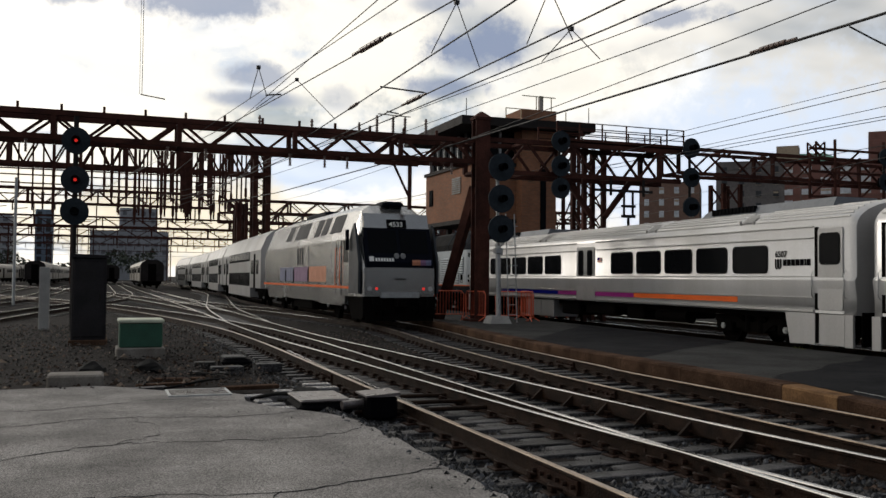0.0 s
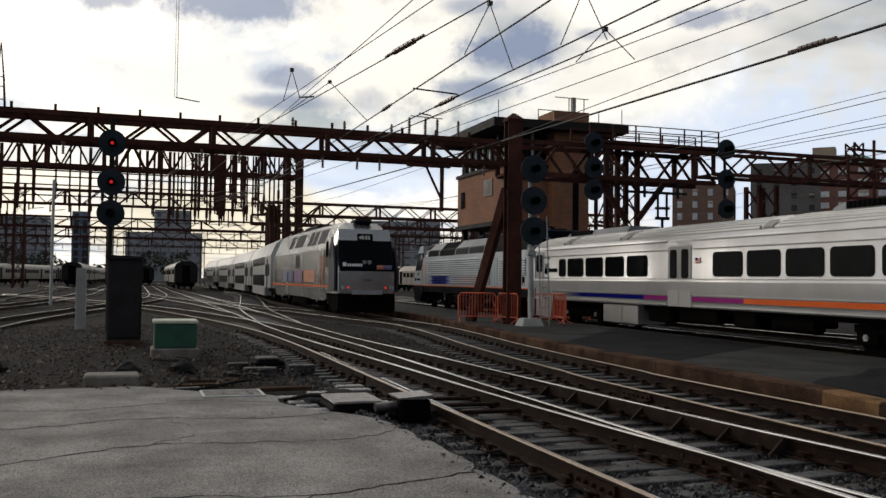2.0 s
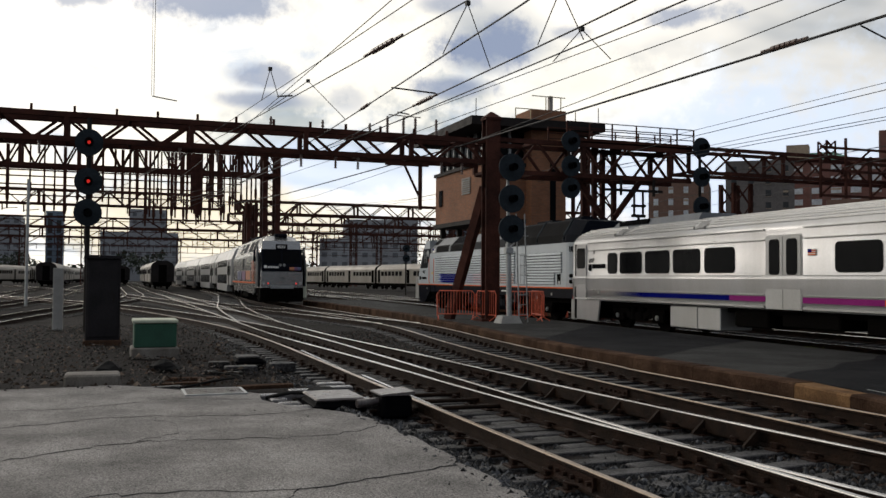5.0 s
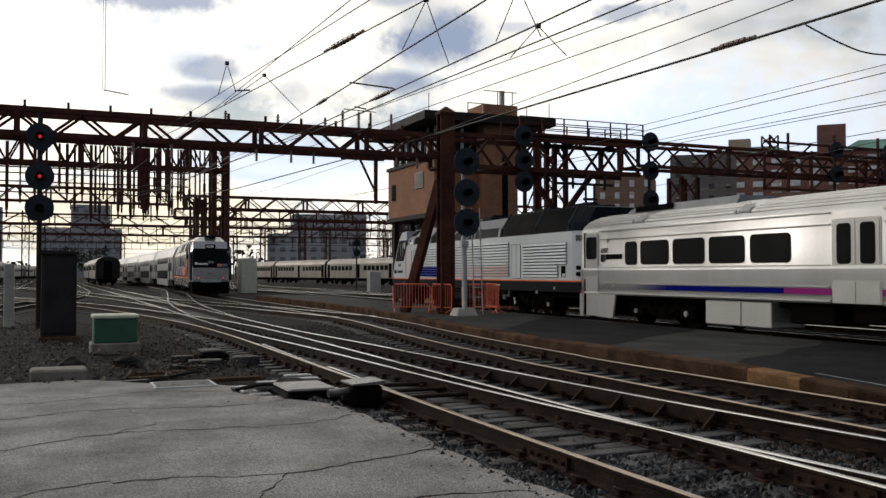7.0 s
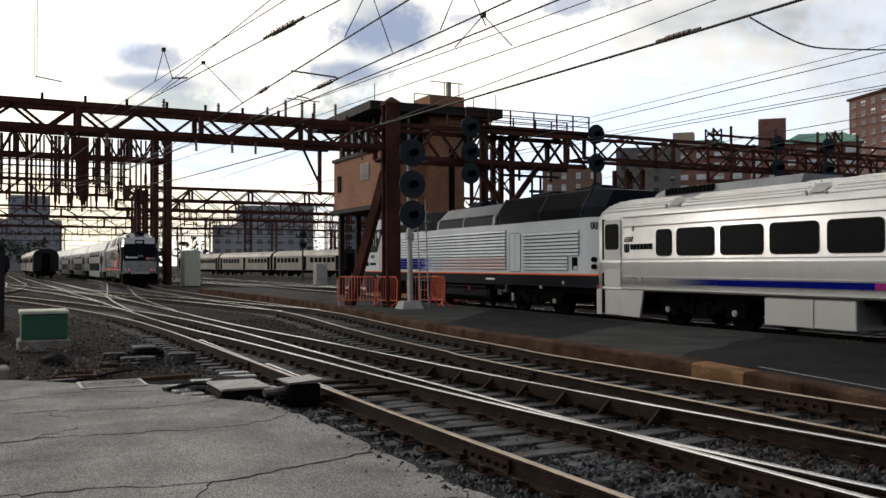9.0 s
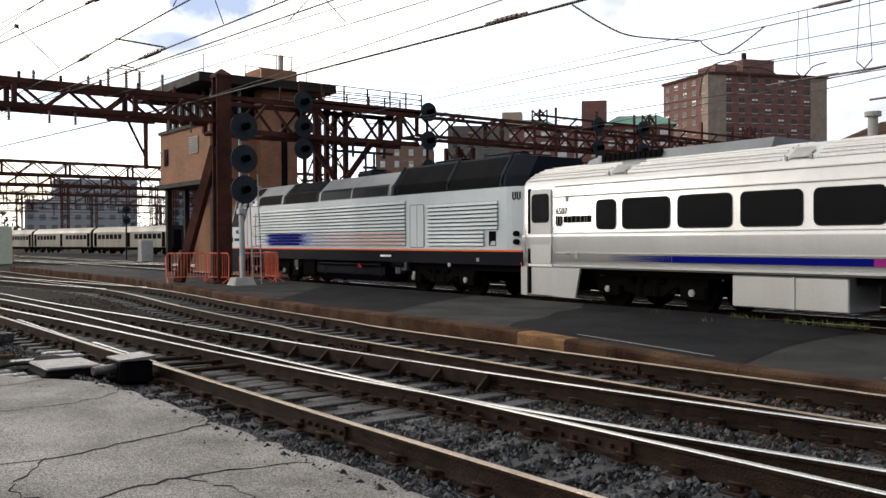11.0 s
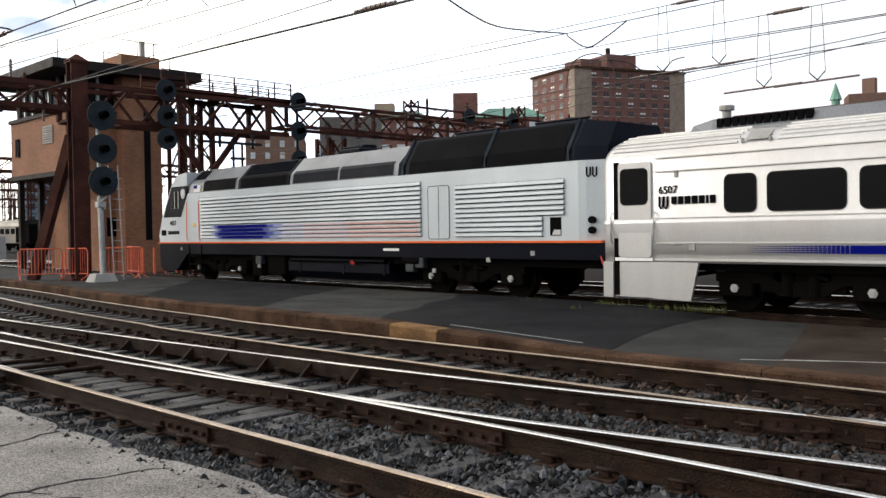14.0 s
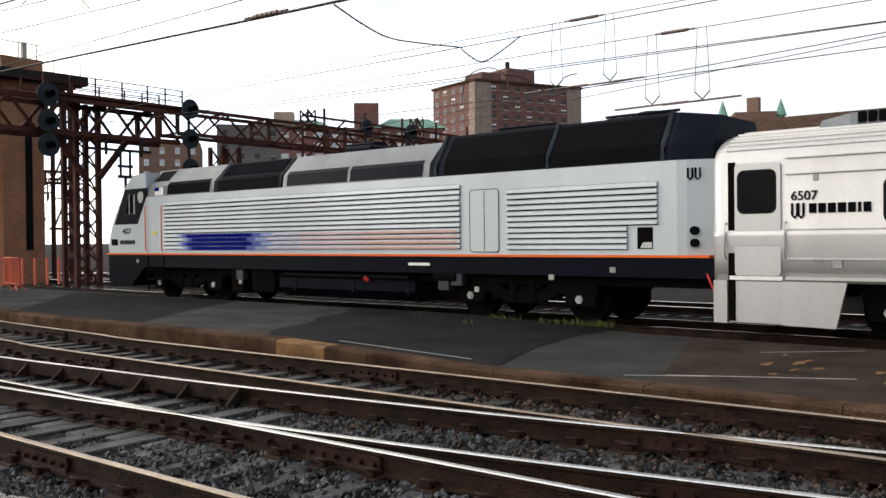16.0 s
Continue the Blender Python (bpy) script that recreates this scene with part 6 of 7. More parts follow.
    for xx in (30, 38, 47, 57, 68):
        lattice_post(top, xx, GY + 1.2, 7.1, 7.9 + (xx % 3) * 0.2, 0.5, 0.5, "girder_mast", "steelrust", 0.06, 0.5)
    fr = Geo()
    for xx in np.arange(29.0, 50.0, 1.4):
        fr.beam((xx, GY + 0.5, 5.3), (xx, GY + 0.5, 7.6 + 0.5 * math.sin(xx * 2.3)), 0.09)
    for z in (5.4, 6.5, 7.5):
        fr.beam((29, GY + 0.5, z), (50, GY + 0.5, z), 0.1)
    for xx in np.arange(29.0, 48.0, 2.8):
        fr.beam((xx, GY + 0.5, 5.4), (xx + 2.8, GY + 0.5, 7.5), 0.07)
    part("staging", fr, M["steelrust"], top, "rusty signal staging with uprights")
    sp = Geo()
    for a, b in ((-1, -1), (1, -1), (1, 1), (-1, 1)):
        sp.beam((-3.9 + a * 0.16, GY + 0.5 + b * 0.16, 6.7), (-3.9 + a * 0.1, GY + 0.5 + b * 0.1, 7.8), 0.035).beam((-3.9 + a * 0.1, GY + 0.5 + b * 0.1, 7.8), (-3.9, GY + 0.5, 8.9), 0.03)
    for z in (7.1, 7.5, 7.8):
        sp.beam((-4.03, GY + 0.36, z), (-3.77, GY + 0.36, z), 0.03)
    part("spire", sp, M["steelrust"], top)
    return top


near_gantry()


def signal_head(parent, x, y, z, lit=False, r=0.42):
    """A round searchlight target facing -Y, with its lens hood."""
    g = Geo()
    n = 24
    g.tube((x, y, z), (x, y - 0.05, z), r, n)
    h = part("target", g, M["target"], parent)
    hood = Geo()
    ring = []
    for yy, k in ((y - 0.05, 0.13), (y - 0.32, 0.12)):
        ring.append([(x + k * math.cos(a), yy, z + k * math.sin(a)) for a in [2 * math.pi * i / 12 for i in range(12)]])
    hood.loft(ring, False, False, 0, True)
    part("hood", hood, M["black"], h)
    part("lens", Geo().tube((x, y - 0.05, z), (x, y - 0.075, z), 0.05 if lit else 0.075, 12), M["red"] if lit else M["glass"], h)
    part("case", Geo().box(x - 0.2, x + 0.2, y, y + 0.3, z - 0.22, z + 0.22, 0, 0.04), M["black"], h)


def mast_signal():
    top = thing("colour_light_signal", "three dark round signal targets on a pale post", "signal", group="railway signals")
    x, y = 13.2, 28.9
    part("foot", Geo().loft([[(x - 0.42, y - 0.35, 0.08), (x + 0.42, y - 0.35, 0.08), (x + 0.42, y + 0.35, 0.08), (x - 0.42, y + 0.35, 0.08)], [(x - 0.3, y - 0.25, 0.38), (x + 0.3, y - 0.25, 0.38), (x + 0.3, y + 0.25, 0.38), (x - 0.3, y + 0.25, 0.38)]], True, True), M["concrete"], top)
    part("mast", Geo().tube((x + 0.05, y, 0.3), (x + 0.0, y, 2.9), 0.095, 12).tube((x, y, 2.9), (x, y + 0.1, 5.9), 0.06, 10), M["galv"], top)
    part("bracket", Geo().path([(x, y - 0.1, 3.2), (x + 0.15, y - 0.15, 2.9), (x - 0.1, y - 0.12, 2.7), (x + 0.12, y - 0.1, 2.5)], 0.04).box(x - 0.14, x + 0.14, y - 0.14, y + 0.1, 2.55, 2.75, 0, 0.02), M["galv"], top)
    for z in (5.55, 4.45, 3.4):
        signal_head(top, x + 0.02, y - 0.2, z, False, 0.49)
    ld = Geo()
    for a in (0.62, 0.95):
        ld.tube((x + a, y + 0.4, 0.1), (x + a - 0.05, y + 0.6, 4.0), 0.022, 6)
    for k in range(10):
        ld.tube((x + 0.62, y + 0.4, 0.4 + k * 0.35), (x + 0.95, y + 0.4, 0.4 + k * 0.35), 0.014, 5)
    part("ladder", ld, M["galv"], top)


mast_signal()


def gantry_signal():
    top = thing("gantry_signal", "column of round signal targets, two showing red", "signal", group="railway signals")
    x, y = -0.55, GY - 0.4
    part("mast", Geo().tube((x, y + 0.1, -0.1), (x, y + 0.1, 6.6), 0.08, 10), M["darksteel"], top)
    for z, lit in ((5.82, True), (4.6, True), (3.62, False)):
        signal_head(top, x, y, z, lit, 0.42)
    # smaller signals by the tower
    for xx, zs in ((16.6, (6.95, 6.0, 5.15)), (22.55, (7.05, 5.85, 4.65)), (32.9, (7.25, 6.15)), (36.2, (7.3, 6.2))):
        s = thing("gantry_signal", "dark round signal targets fixed to the steel gantry", "signal", group="railway signals")
        part("mast", Geo().tube((xx, GY + 0.2, zs[-1] - 0.3), (xx, GY + 0.2, zs[0] + 0.3), 0.06, 8), M["darksteel"], s)
        for z in zs:
            signal_head(s, xx, GY + 0.1, z, False, 0.40)


gantry_signal()


def rear_gantries():
    rnd = random.Random(11)
    top = thing("catenary_gantry", "dark lattice gantry with a row of hanging drop pipes", "gantry", group="gantries across the yard")
    Y = 84
    truss(top, Y, -62, 14.6, 11.0, 13.3, 2.2, 1.15, 0.3, 0.15)
    lattice_post(top, 13.9, Y, -0.1, 13.6, 1.15, 1.5, "lattice_leg", "steelrust", 0.46, 0.8)
    lattice_post(top, 12.2, Y, -0.1, 8.4, 0.7, 1.5, "lattice_leg", "steelrust", 0.3, 0.8)
    lattice_post(top, -27, Y, -0.1, 13.6, 1.5, 1.5, "lattice_leg", "steelrust", 0.26, 1.3)
    for xx in (-22, -18, -14, -10.5, -8, -6.3, -4.4, -3.6, -1.5, 0.4, 1.0, 2.2, 2.9, 3.6, 4.2, 4.8, 5.4, 5.9, 6.4, 6.8, 7.2, 7.6, 8.1, 8.6, 9.1, 9.6, 10.1, 10.6, 11.6, 12.4, -12.6, -9.2, -5.2, -2.6, -0.6, 1.6, 3.25, 3.9, 5.1, 6.1, 7.0, 7.4, 8.35, 9.35, 10.35, 11.1, 12.0):
        g = Geo()
        zl = 7.8 + rnd.uniform(-0.9, 1.7)
        g.beam((xx, Y - 1.2, zl), (xx, Y - 1.2, 12.6), rnd.choice((0.14, 0.2, 0.26)))
        g.tube((xx, Y - 1.2, zl - 0.9), (xx, Y - 1.2, zl), 0.09, 6)
        g.tube((xx, Y - 1.2, zl - 0.25), (xx, Y - 1.2, zl + 0.55), 0.13, 8)
        part("drop_pipe", g, M["steelrust"], top)
    for z in (8.4, 9.3, 10.0, 10.5):
        part("cross_tie", Geo().beam((-38, Y - 1.2, z), (11, Y - 1.2, z), 0.11), M["steelrust"], top)
    part("knee_brace", Geo().beam((13.0, Y, 6.4), (10.6, Y, 8.9), 0.22), M["steelrust"], top)
    part("knee_brace", Geo().beam((14.7, Y, 6.4), (16.6, Y, 8.6), 0.2), M["steelrust"], top)
    for Y, x0, x1, zb, zt, pn in ((122, 16, 70, 10.2, 11.8, 2.0), (132, -70, 15, 11.3, 13.2, 2.2), (150, 18, 80, 10.4, 12.0, 2.4), (185, -95, 84, 11.0, 12.8, 3.0), (235, -110, 100, 11.2, 13.2, 3.4), (300, -140, 120, 11.4, 13.6, 4.0)):
        t = thing("catenary_gantry", "distant dark lattice gantry over the yard tracks", "gantry", group="gantries across the yard")
        truss(t, Y, x0, x1, zb, zt, 2.0, pn, 0.24, 0.14)
        k = x0 + 3
        while k < x1:
            if min(abs(k - q) for q in (11.4, 5.3, 2.4, 16.0, 39)) > 3.0:
                lattice_post(t, k, Y, -0.1, zt + 0.6, 1.2, 1.2, "lattice_leg", "steelrust", 0.2, 1.8)
            k += 17.5
        d = Geo()
        for xx in np.arange(x0 + 2, x1, 2.6):
            zl = zb - rnd.uniform(0.8, 3.4)
            d.beam((xx, Y, zl), (xx, Y, zb), 0.17)
            if rnd.random() < 0.6:
                d.beam((xx, Y, zl + 0.2), (xx + 1.9, Y, zl + 0.4), 0.1)
        tagged(part("drop_arm", d, M["steelrust"], t), kind="stuff")
        for dz in (2.2, 3.6):
            part("cross_tie", Geo().beam((x0, Y, zb - dz), (x1, Y, zb - dz + 0.1), 0.09), M["steelrust"], t)


rear_gantries()


# ---- the signal tower ----
def tower():
    top = thing("signal_tower", "red-brick signal tower with jutting upper storey and flat roof", "building")
    part("base", Geo().box(19.2, 22.2, 42.3, 48.0, -0.2, 4.7), M["brick"], top)
    part("upper_storey", Geo().box(17.6, 22.2, 42.0, 48.8, 4.7, 7.5), M["brick"], top)
    part("soffit_beam", Geo().box(17.5, 22.3, 41.9, 48.9, 4.5, 4.72), M["darksteel"], top)
    part("control_room", Geo().box(17.9, 22.2, 42.2, 48.6, 7.5, 9.2), M["glass"], top, "dark strip of control room windows")
    part("sill_band", Geo().box(17.5, 22.25, 41.92, 48.88, 7.42, 7.6), M["darksteel"], top)
    for yy in np.arange(42.4, 48.7, 1.0):
        part("mullion", Geo().box(17.78, 17.92, yy - 0.06, yy + 0.06, 7.55, 9.2), M["galv"], top)
    for xx in np.arange(18.2, 22.2, 1.0):
        part("mullion", Geo().box(xx - 0.06, xx + 0.06, 42.06, 42.22, 7.55, 9.2), M["galv"], top)
    sh = Geo().box(20.05, 22.0, 41.3, 43.2, -0.2, 10.3)
    part("stair_shaft", sh, M["brick"], top, "taller brick stair shaft")
    part("shaft_window", Geo().box(21.1, 21.42, 41.26, 41.4, 1.4, 7.6), M["glass"], top)
    rf = Geo()
    rf.loft([[(16.5, 40.6, z), (23.9, 40.6, z + 0.05), (23.9, 49.6, z + 0.05), (16.5, 49.6, z)] for z in (9.2, 9.62)], True, True)
    part("roof", rf, M["darksteel"], top)
    v = Geo()
    for k in range(8):
        v.box(17.54, 17.62, 43.4, 44.6, 6.1 + k * 0.11, 6.17 + k * 0.11)
    part("louvre", v, M["concrete"], top)
    part("side_window", Geo().box(17.54, 17.62, 47.6, 48.1, 5.7, 6.6), M["glass"], top)
    part("side_window", Geo().box(19.6, 20.1, 42.24, 42.32, 1.6, 2.5), M["glass"], top)
    rl = Geo()
    for xx in np.arange(19.2, 22.6, 0.85):
        hz = 10.3 if 20.1 < xx < 21.95 else 9.62
        rl.beam((xx, 41.4, hz), (xx, 41.4, hz + 0.7), 0.04)
    rl.beam((20.1, 41.4, 11.0), (22.0, 41.4, 11.0), 0.04).beam((19.2, 41.4, 10.3), (20.6, 41.4, 10.3), 0.04)
    part("roof_rail", rl, M["yellowrail"], top)
    part("roof_vent", Geo().box(21.2, 21.4, 41.6, 41.8, 10.3, 11.1), M["concrete"], top)
    for xx in (16.8, 23.6):
        part("aerial", Geo().beam((xx, 40.8, 9.6), (xx, 40.8, 10.5), 0.03), M["darksteel"], top)
    for xx, yy in ((17.9, 42.3), (17.9, 48.4), (18.9, 48.4)):
        part("column", Geo().beam((xx, yy, -0.2), (xx, yy, 4.55), 0.26), M["darksteel"], top)
    st = Geo()
    for xx in (22.8, 23.7):
        st.beam((xx, 42, -0.2), (xx, 42, 9.2), 0.16)
    for z in (2.4, 4.8, 7.2):
        st.beam((22.6, 42, z), (23.8, 42, z), 0.12).beam((22.8, 42, z), (23.7, 42, z + 2.0), 0.07)
    part("steel_frame", st, M["steelrust"], top)


tower()


def barriers():
    """Orange crowd-control barriers round the foot of the gantry post."""
    for (xa, ya), (xb, yb) in (((11.5, 31.6), (12.9, 31.2)), ((12.9, 31.15), (13.2, 29.9)), ((13.55, 29.9), (14.9, 29.6)), ((14.95, 29.6), (15.3, 31.4))):
        d = Vector((xb - xa, yb - ya, 0))
        ln = d.length
        t = thing("crowd_barrier", "orange steel crowd barrier round the gantry foot", "barrier", pose(xa, ya, 0.13, 0, 0, math.degrees(math.atan2(d.y, d.x))), "orange barriers")
        f = Geo().path([(0.05, 0, 0.15), (0.03, 0, 0.95), (0.12, 0, 1.08), (ln - 0.12, 0, 1.08), (ln - 0.03, 0, 0.95), (ln - 0.05, 0, 0.15)], 0.022, 6)
        f.tube((0.03, 0, 0.22), (ln - 0.03, 0, 0.22), 0.018, 6)
        part("frame", f, M["barrier"], t)
        for k in range(1, int(ln / 0.11)):
            part("bar", Geo().tube((k * 0.11, 0, 0.22), (k * 0.11, 0, 1.07), 0.009, 4), M["barrier"], t)
        for a in (0.08, ln - 0.08):
            part("foot", Geo().path([(a, -0.25, 0.02), (a, 0, 0.16), (a, 0.25, 0.02)], 0.02), M["barrier"], t)


barriers()


# ---- trackside boxes ----
def cabinets():
    t = thing("relay_cabinet", "tall black steel relay cabinet on gravel", "cabinet")
    x, y = -0.02, 24.6
    part("body", Geo().box(x - 0.42, x + 0.42, y - 0.0, y + 1.1, -0.02, 2.1, 0, 0.03), M["cabinetpaint"], t)
    part("roof", Geo().prism([(x - 0.48, 2.1), (x + 0.48, 2.1), (x + 0.44, 2.16), (x - 0.44, 2.2)], 1, y - 0.07, y + 1.2), M["cabinetpaint"], t)
    part("plinth", Geo().box(x - 0.46, x + 0.46, y - 0.08, y + 1.2, -0.2, 0.02, 0, 0.02), M["oldconcrete"], t)
    d = part("door", Geo().box(x - 0.36, x + 0.36, y - 0.025, y, 0.1, 2.0, 0, 0.01), M["cabinetpaint"], t)
    part("handle", Geo().box(x + 0.24, x + 0.28, y - 0.06, y - 0.02, 1.0, 1.2), M["darksteel"], d)
    t = thing("grey_locker", "narrow weathered grey steel post locker", "cabinet")
    part("body", Geo().box(-1.56, -1.26, 31.3, 31.65, -0.1, 1.9, 0, 0.02), M["concrete"], t)
    t = thing("junction_box", "dark green junction box with faded top on a concrete plinth", "cabinet")
    x, y = 1.08, 20.4
    part("body", Geo().box(x - 0.44, x + 0.44, y, y + 0.9, 0.12, 0.64, 0, 0.02), M["green"], t)
    part("lid", Geo().box(x - 0.47, x + 0.47, y - 0.03, y + 0.93, 0.64, 0.72, 0, 0.02), M["greentop"], t, "faded pale green lid")
    part("plinth", Geo().box(x - 0.5, x + 0.5, y - 0.06, y + 0.98, -0.2, 0.12, 0, 0.03), M["weathered"], t)
    t = thing("concrete_trough", "low weathered concrete cable trough block", "block")
    part("block", Geo().box(-0.5, 0.32, 15.0, 15.6, -0.2, 0.12, 0, 0.03), M["weathered"], t)
    # grate in the asphalt
    t = thing("drain_grate", "pale galvanised steel drain grate set in the asphalt edge", "grate")
    part("frame", Geo().box(1.16, 2.04, 13.25, 13.29, -0.06, -0.02).box(1.16, 2.04, 13.96, 14.0, -0.06, -0.02).box(1.16, 1.2, 13.29, 13.96, -0.06, -0.02).box(2.0, 2.04, 13.29, 13.96, -0.06, -0.02), M["galv"], t)
    for k in range(16):
        yy = 13.31 + k * 0.041
        part("bar", Geo().box(1.2, 2.0, yy, yy + 0.02, -0.055, -0.022), M["rubbed"], t)
    # switch machine beside the near rail
    t = thing("switch_machine", "black cast point machine with rods beside the near rail", "switch machine")
    part("case", Geo().box(2.70, 3.42, 11.75, 12.75, -0.2, 0.0, 0, 0.06), M["black"], t)
    part("cover", Geo().box(2.72, 3.40, 11.78, 12.72, 0.0, 0.045, 0, 0.02), M["rubbed"], t, "rubbed grey cover plate")
    part("motor_housing", Geo().box(2.9, 3.3, 12.75, 13.35, -0.2, 0.03, 0, 0.05), M["black"], t)
    part("gear_box", Geo().box(3.5, 3.92, 11.35, 11.85, -0.2, 0.11, 0, 0.04), M["black"], t)
    part("gear_lid", Geo().prism([(3.48, 0.11), (3.94, 0.11), (3.94, 0.16), (3.48, 0.13)], 1, 11.33, 11.87), M["rubbed"], t)
    part("crank", Geo().tube((3.2, 11.5, 0.0), (3.52, 11.55, 0.02), 0.055, 8), M["rubbed"], t)
    for x, y, w in ((2.2, 13.3, 0.5), (2.75, 13.75, 0.45), (2.35, 12.35, 0.3), (2.42, 11.95, 0.36), (2.3, 12.75, 0.24), (3.35, 13.1, 0.3), (3.0, 13.5, 0.34), (3.45, 12.5, 0.25), (3.3, 14.0, 0.5), (3.35, 14.5, 0.45)):
        part("foot_plank", Geo().box(x, x + w, y, y + 0.24, -0.2, -0.075, 0, 0.015), M["wetwood"], t)
    for yy in (11.6, 12.3, 13.0):
        part("rod", Geo().tube((3.4, yy, -0.12), (5.45, yy, -0.12), 0.03, 8), M["railside"], t)
    part("cable", Geo().path(spline([(2.3, 13.2, -0.1), (2.6, 12.9, 0.0), (2.85, 12.6, 0.02)], 0.1), 0.03), M["rubber"], t)
    t = thing("switch_machine", "smaller black point machine with pale planks further along", "switch machine")
    part("case", Geo().box(2.5, 3.1, 18.2, 18.9, -0.2, 0.02, 0, 0.05), M["black"], t)
    part("cover", Geo().box(2.55, 3.0, 18.25, 18.85, 0.02, 0.07, 0, 0.03), M["tie"], t)
    for x, y, w in ((2.0, 18.3, 0.4), (3.1, 17.7, 0.5), (2.2, 17.3, 0.6)):
        part("foot_plank", Geo().box(x, x + w, y, y + 0.26, -0.2, -0.03, 0, 0.015), M["tie"], t)
    # loose boards, cables and scrap on the gravel
    rnd = random.Random(21)
    for x, y, ln, a in ((1.3, 15.3, 1.0, 8), (1.5, 16.0, 0.9, -6), (2.5, 14.6, 0.9, 5), (0.9, 14.8, 0.7, 14), (2.1, 16.9, 0.7, -30)):
        t = thing("loose_board", "weathered loose board lying on the gravel", "board", pose(x, y, -0.1, 0, 0, a), "loose boards")
        part("plank", Geo().box(-ln / 2, ln / 2, -0.09, 0.09, -0.03, 0.03, 0, 0.008), M["oldconcrete"] if ln > 0.8 else M["tie"], t)
    for x, y in ((0.15, 17.2), (1.1, 17.4), (-2.2, 18.4)):
        t = thing("scrap_bag", "crumpled black bag of scrap on gravel", "scrap", pose(x, y, -0.1), "scrap")
        g = Geo()
        n = 8
        rings = []
        for k in range(5):
            z = k * 0.06
            rr = (0.24, 0.28, 0.22, 0.14, 0.04)[k]
            rings.append([(rr * math.cos(6.283 * i / n) * rnd.uniform(0.7, 1.3), rr * math.sin(6.283 * i / n) * rnd.uniform(0.7, 1.2), z) for i in range(n)])
        g.loft(rings, True, True, 0)
        part("bag", g, M["rubber"], t)
    t = thing("cable", "loose black cable trailing over the gravel", "cable")
    part("strand", Geo().path(spline([(1.2, 14.6, -0.08), (1.8, 15.0, -0.02), (2.3, 15.8, -0.06), (1.9, 16.6, -0.04), (2.6, 17.2, -0.08)], 0.15), 0.02), M["rubber"], t)
    t = thing("signal_post", "far pale signal post with a dark head in the yard", "signal", group="railway signals")
    part("mast", Geo().tube((-4.6, 60, -0.2), (-4.6, 60, 7.5), 0.09, 8), M["galv"], t)
    t = thing("signal_post", "dark round signal on a slim post in the yard", "signal", group="railway signals")
    part("mast", Geo().tube((31, 96, -0.2), (31, 96, 5.2), 0.09, 8), M["darksteel"], t)
    for z in (5.0, 3.9):
        signal_head(t, 31, 95.9, z, False, 0.42)
    t = thing("equipment_hut", "pale green-grey equipment cabinet beside the gantry leg", "cabinet")
    part("body", Geo().box(15.6, 17.0, 82, 84, -0.2, 3.0, 0, 0.05), M["greentop"], t)
    t = thing("concrete_pier", "square concrete block beside the yard track", "block")
    part("block", Geo().box(28.5, 29.6, 84, 85, -0.2, 1.8, 0, 0.04), M["concrete"], t)
    # orange posts by the tower
    for k in range(5):
        t = thing("marker_post", "orange plastic marker post by the tower", "post", pose(19.0 + k * 0.55, 38.6, -0.2), "marker posts")
        part("tube", Geo().tube((0, 0, 0), (0, 0, 1.25), 0.06, 8), M["barrier"], t)
        part("base", Geo().tube((0, 0, 0), (0, 0, 0.06), 0.16, 10), M["rubber"], t)


cabinets()


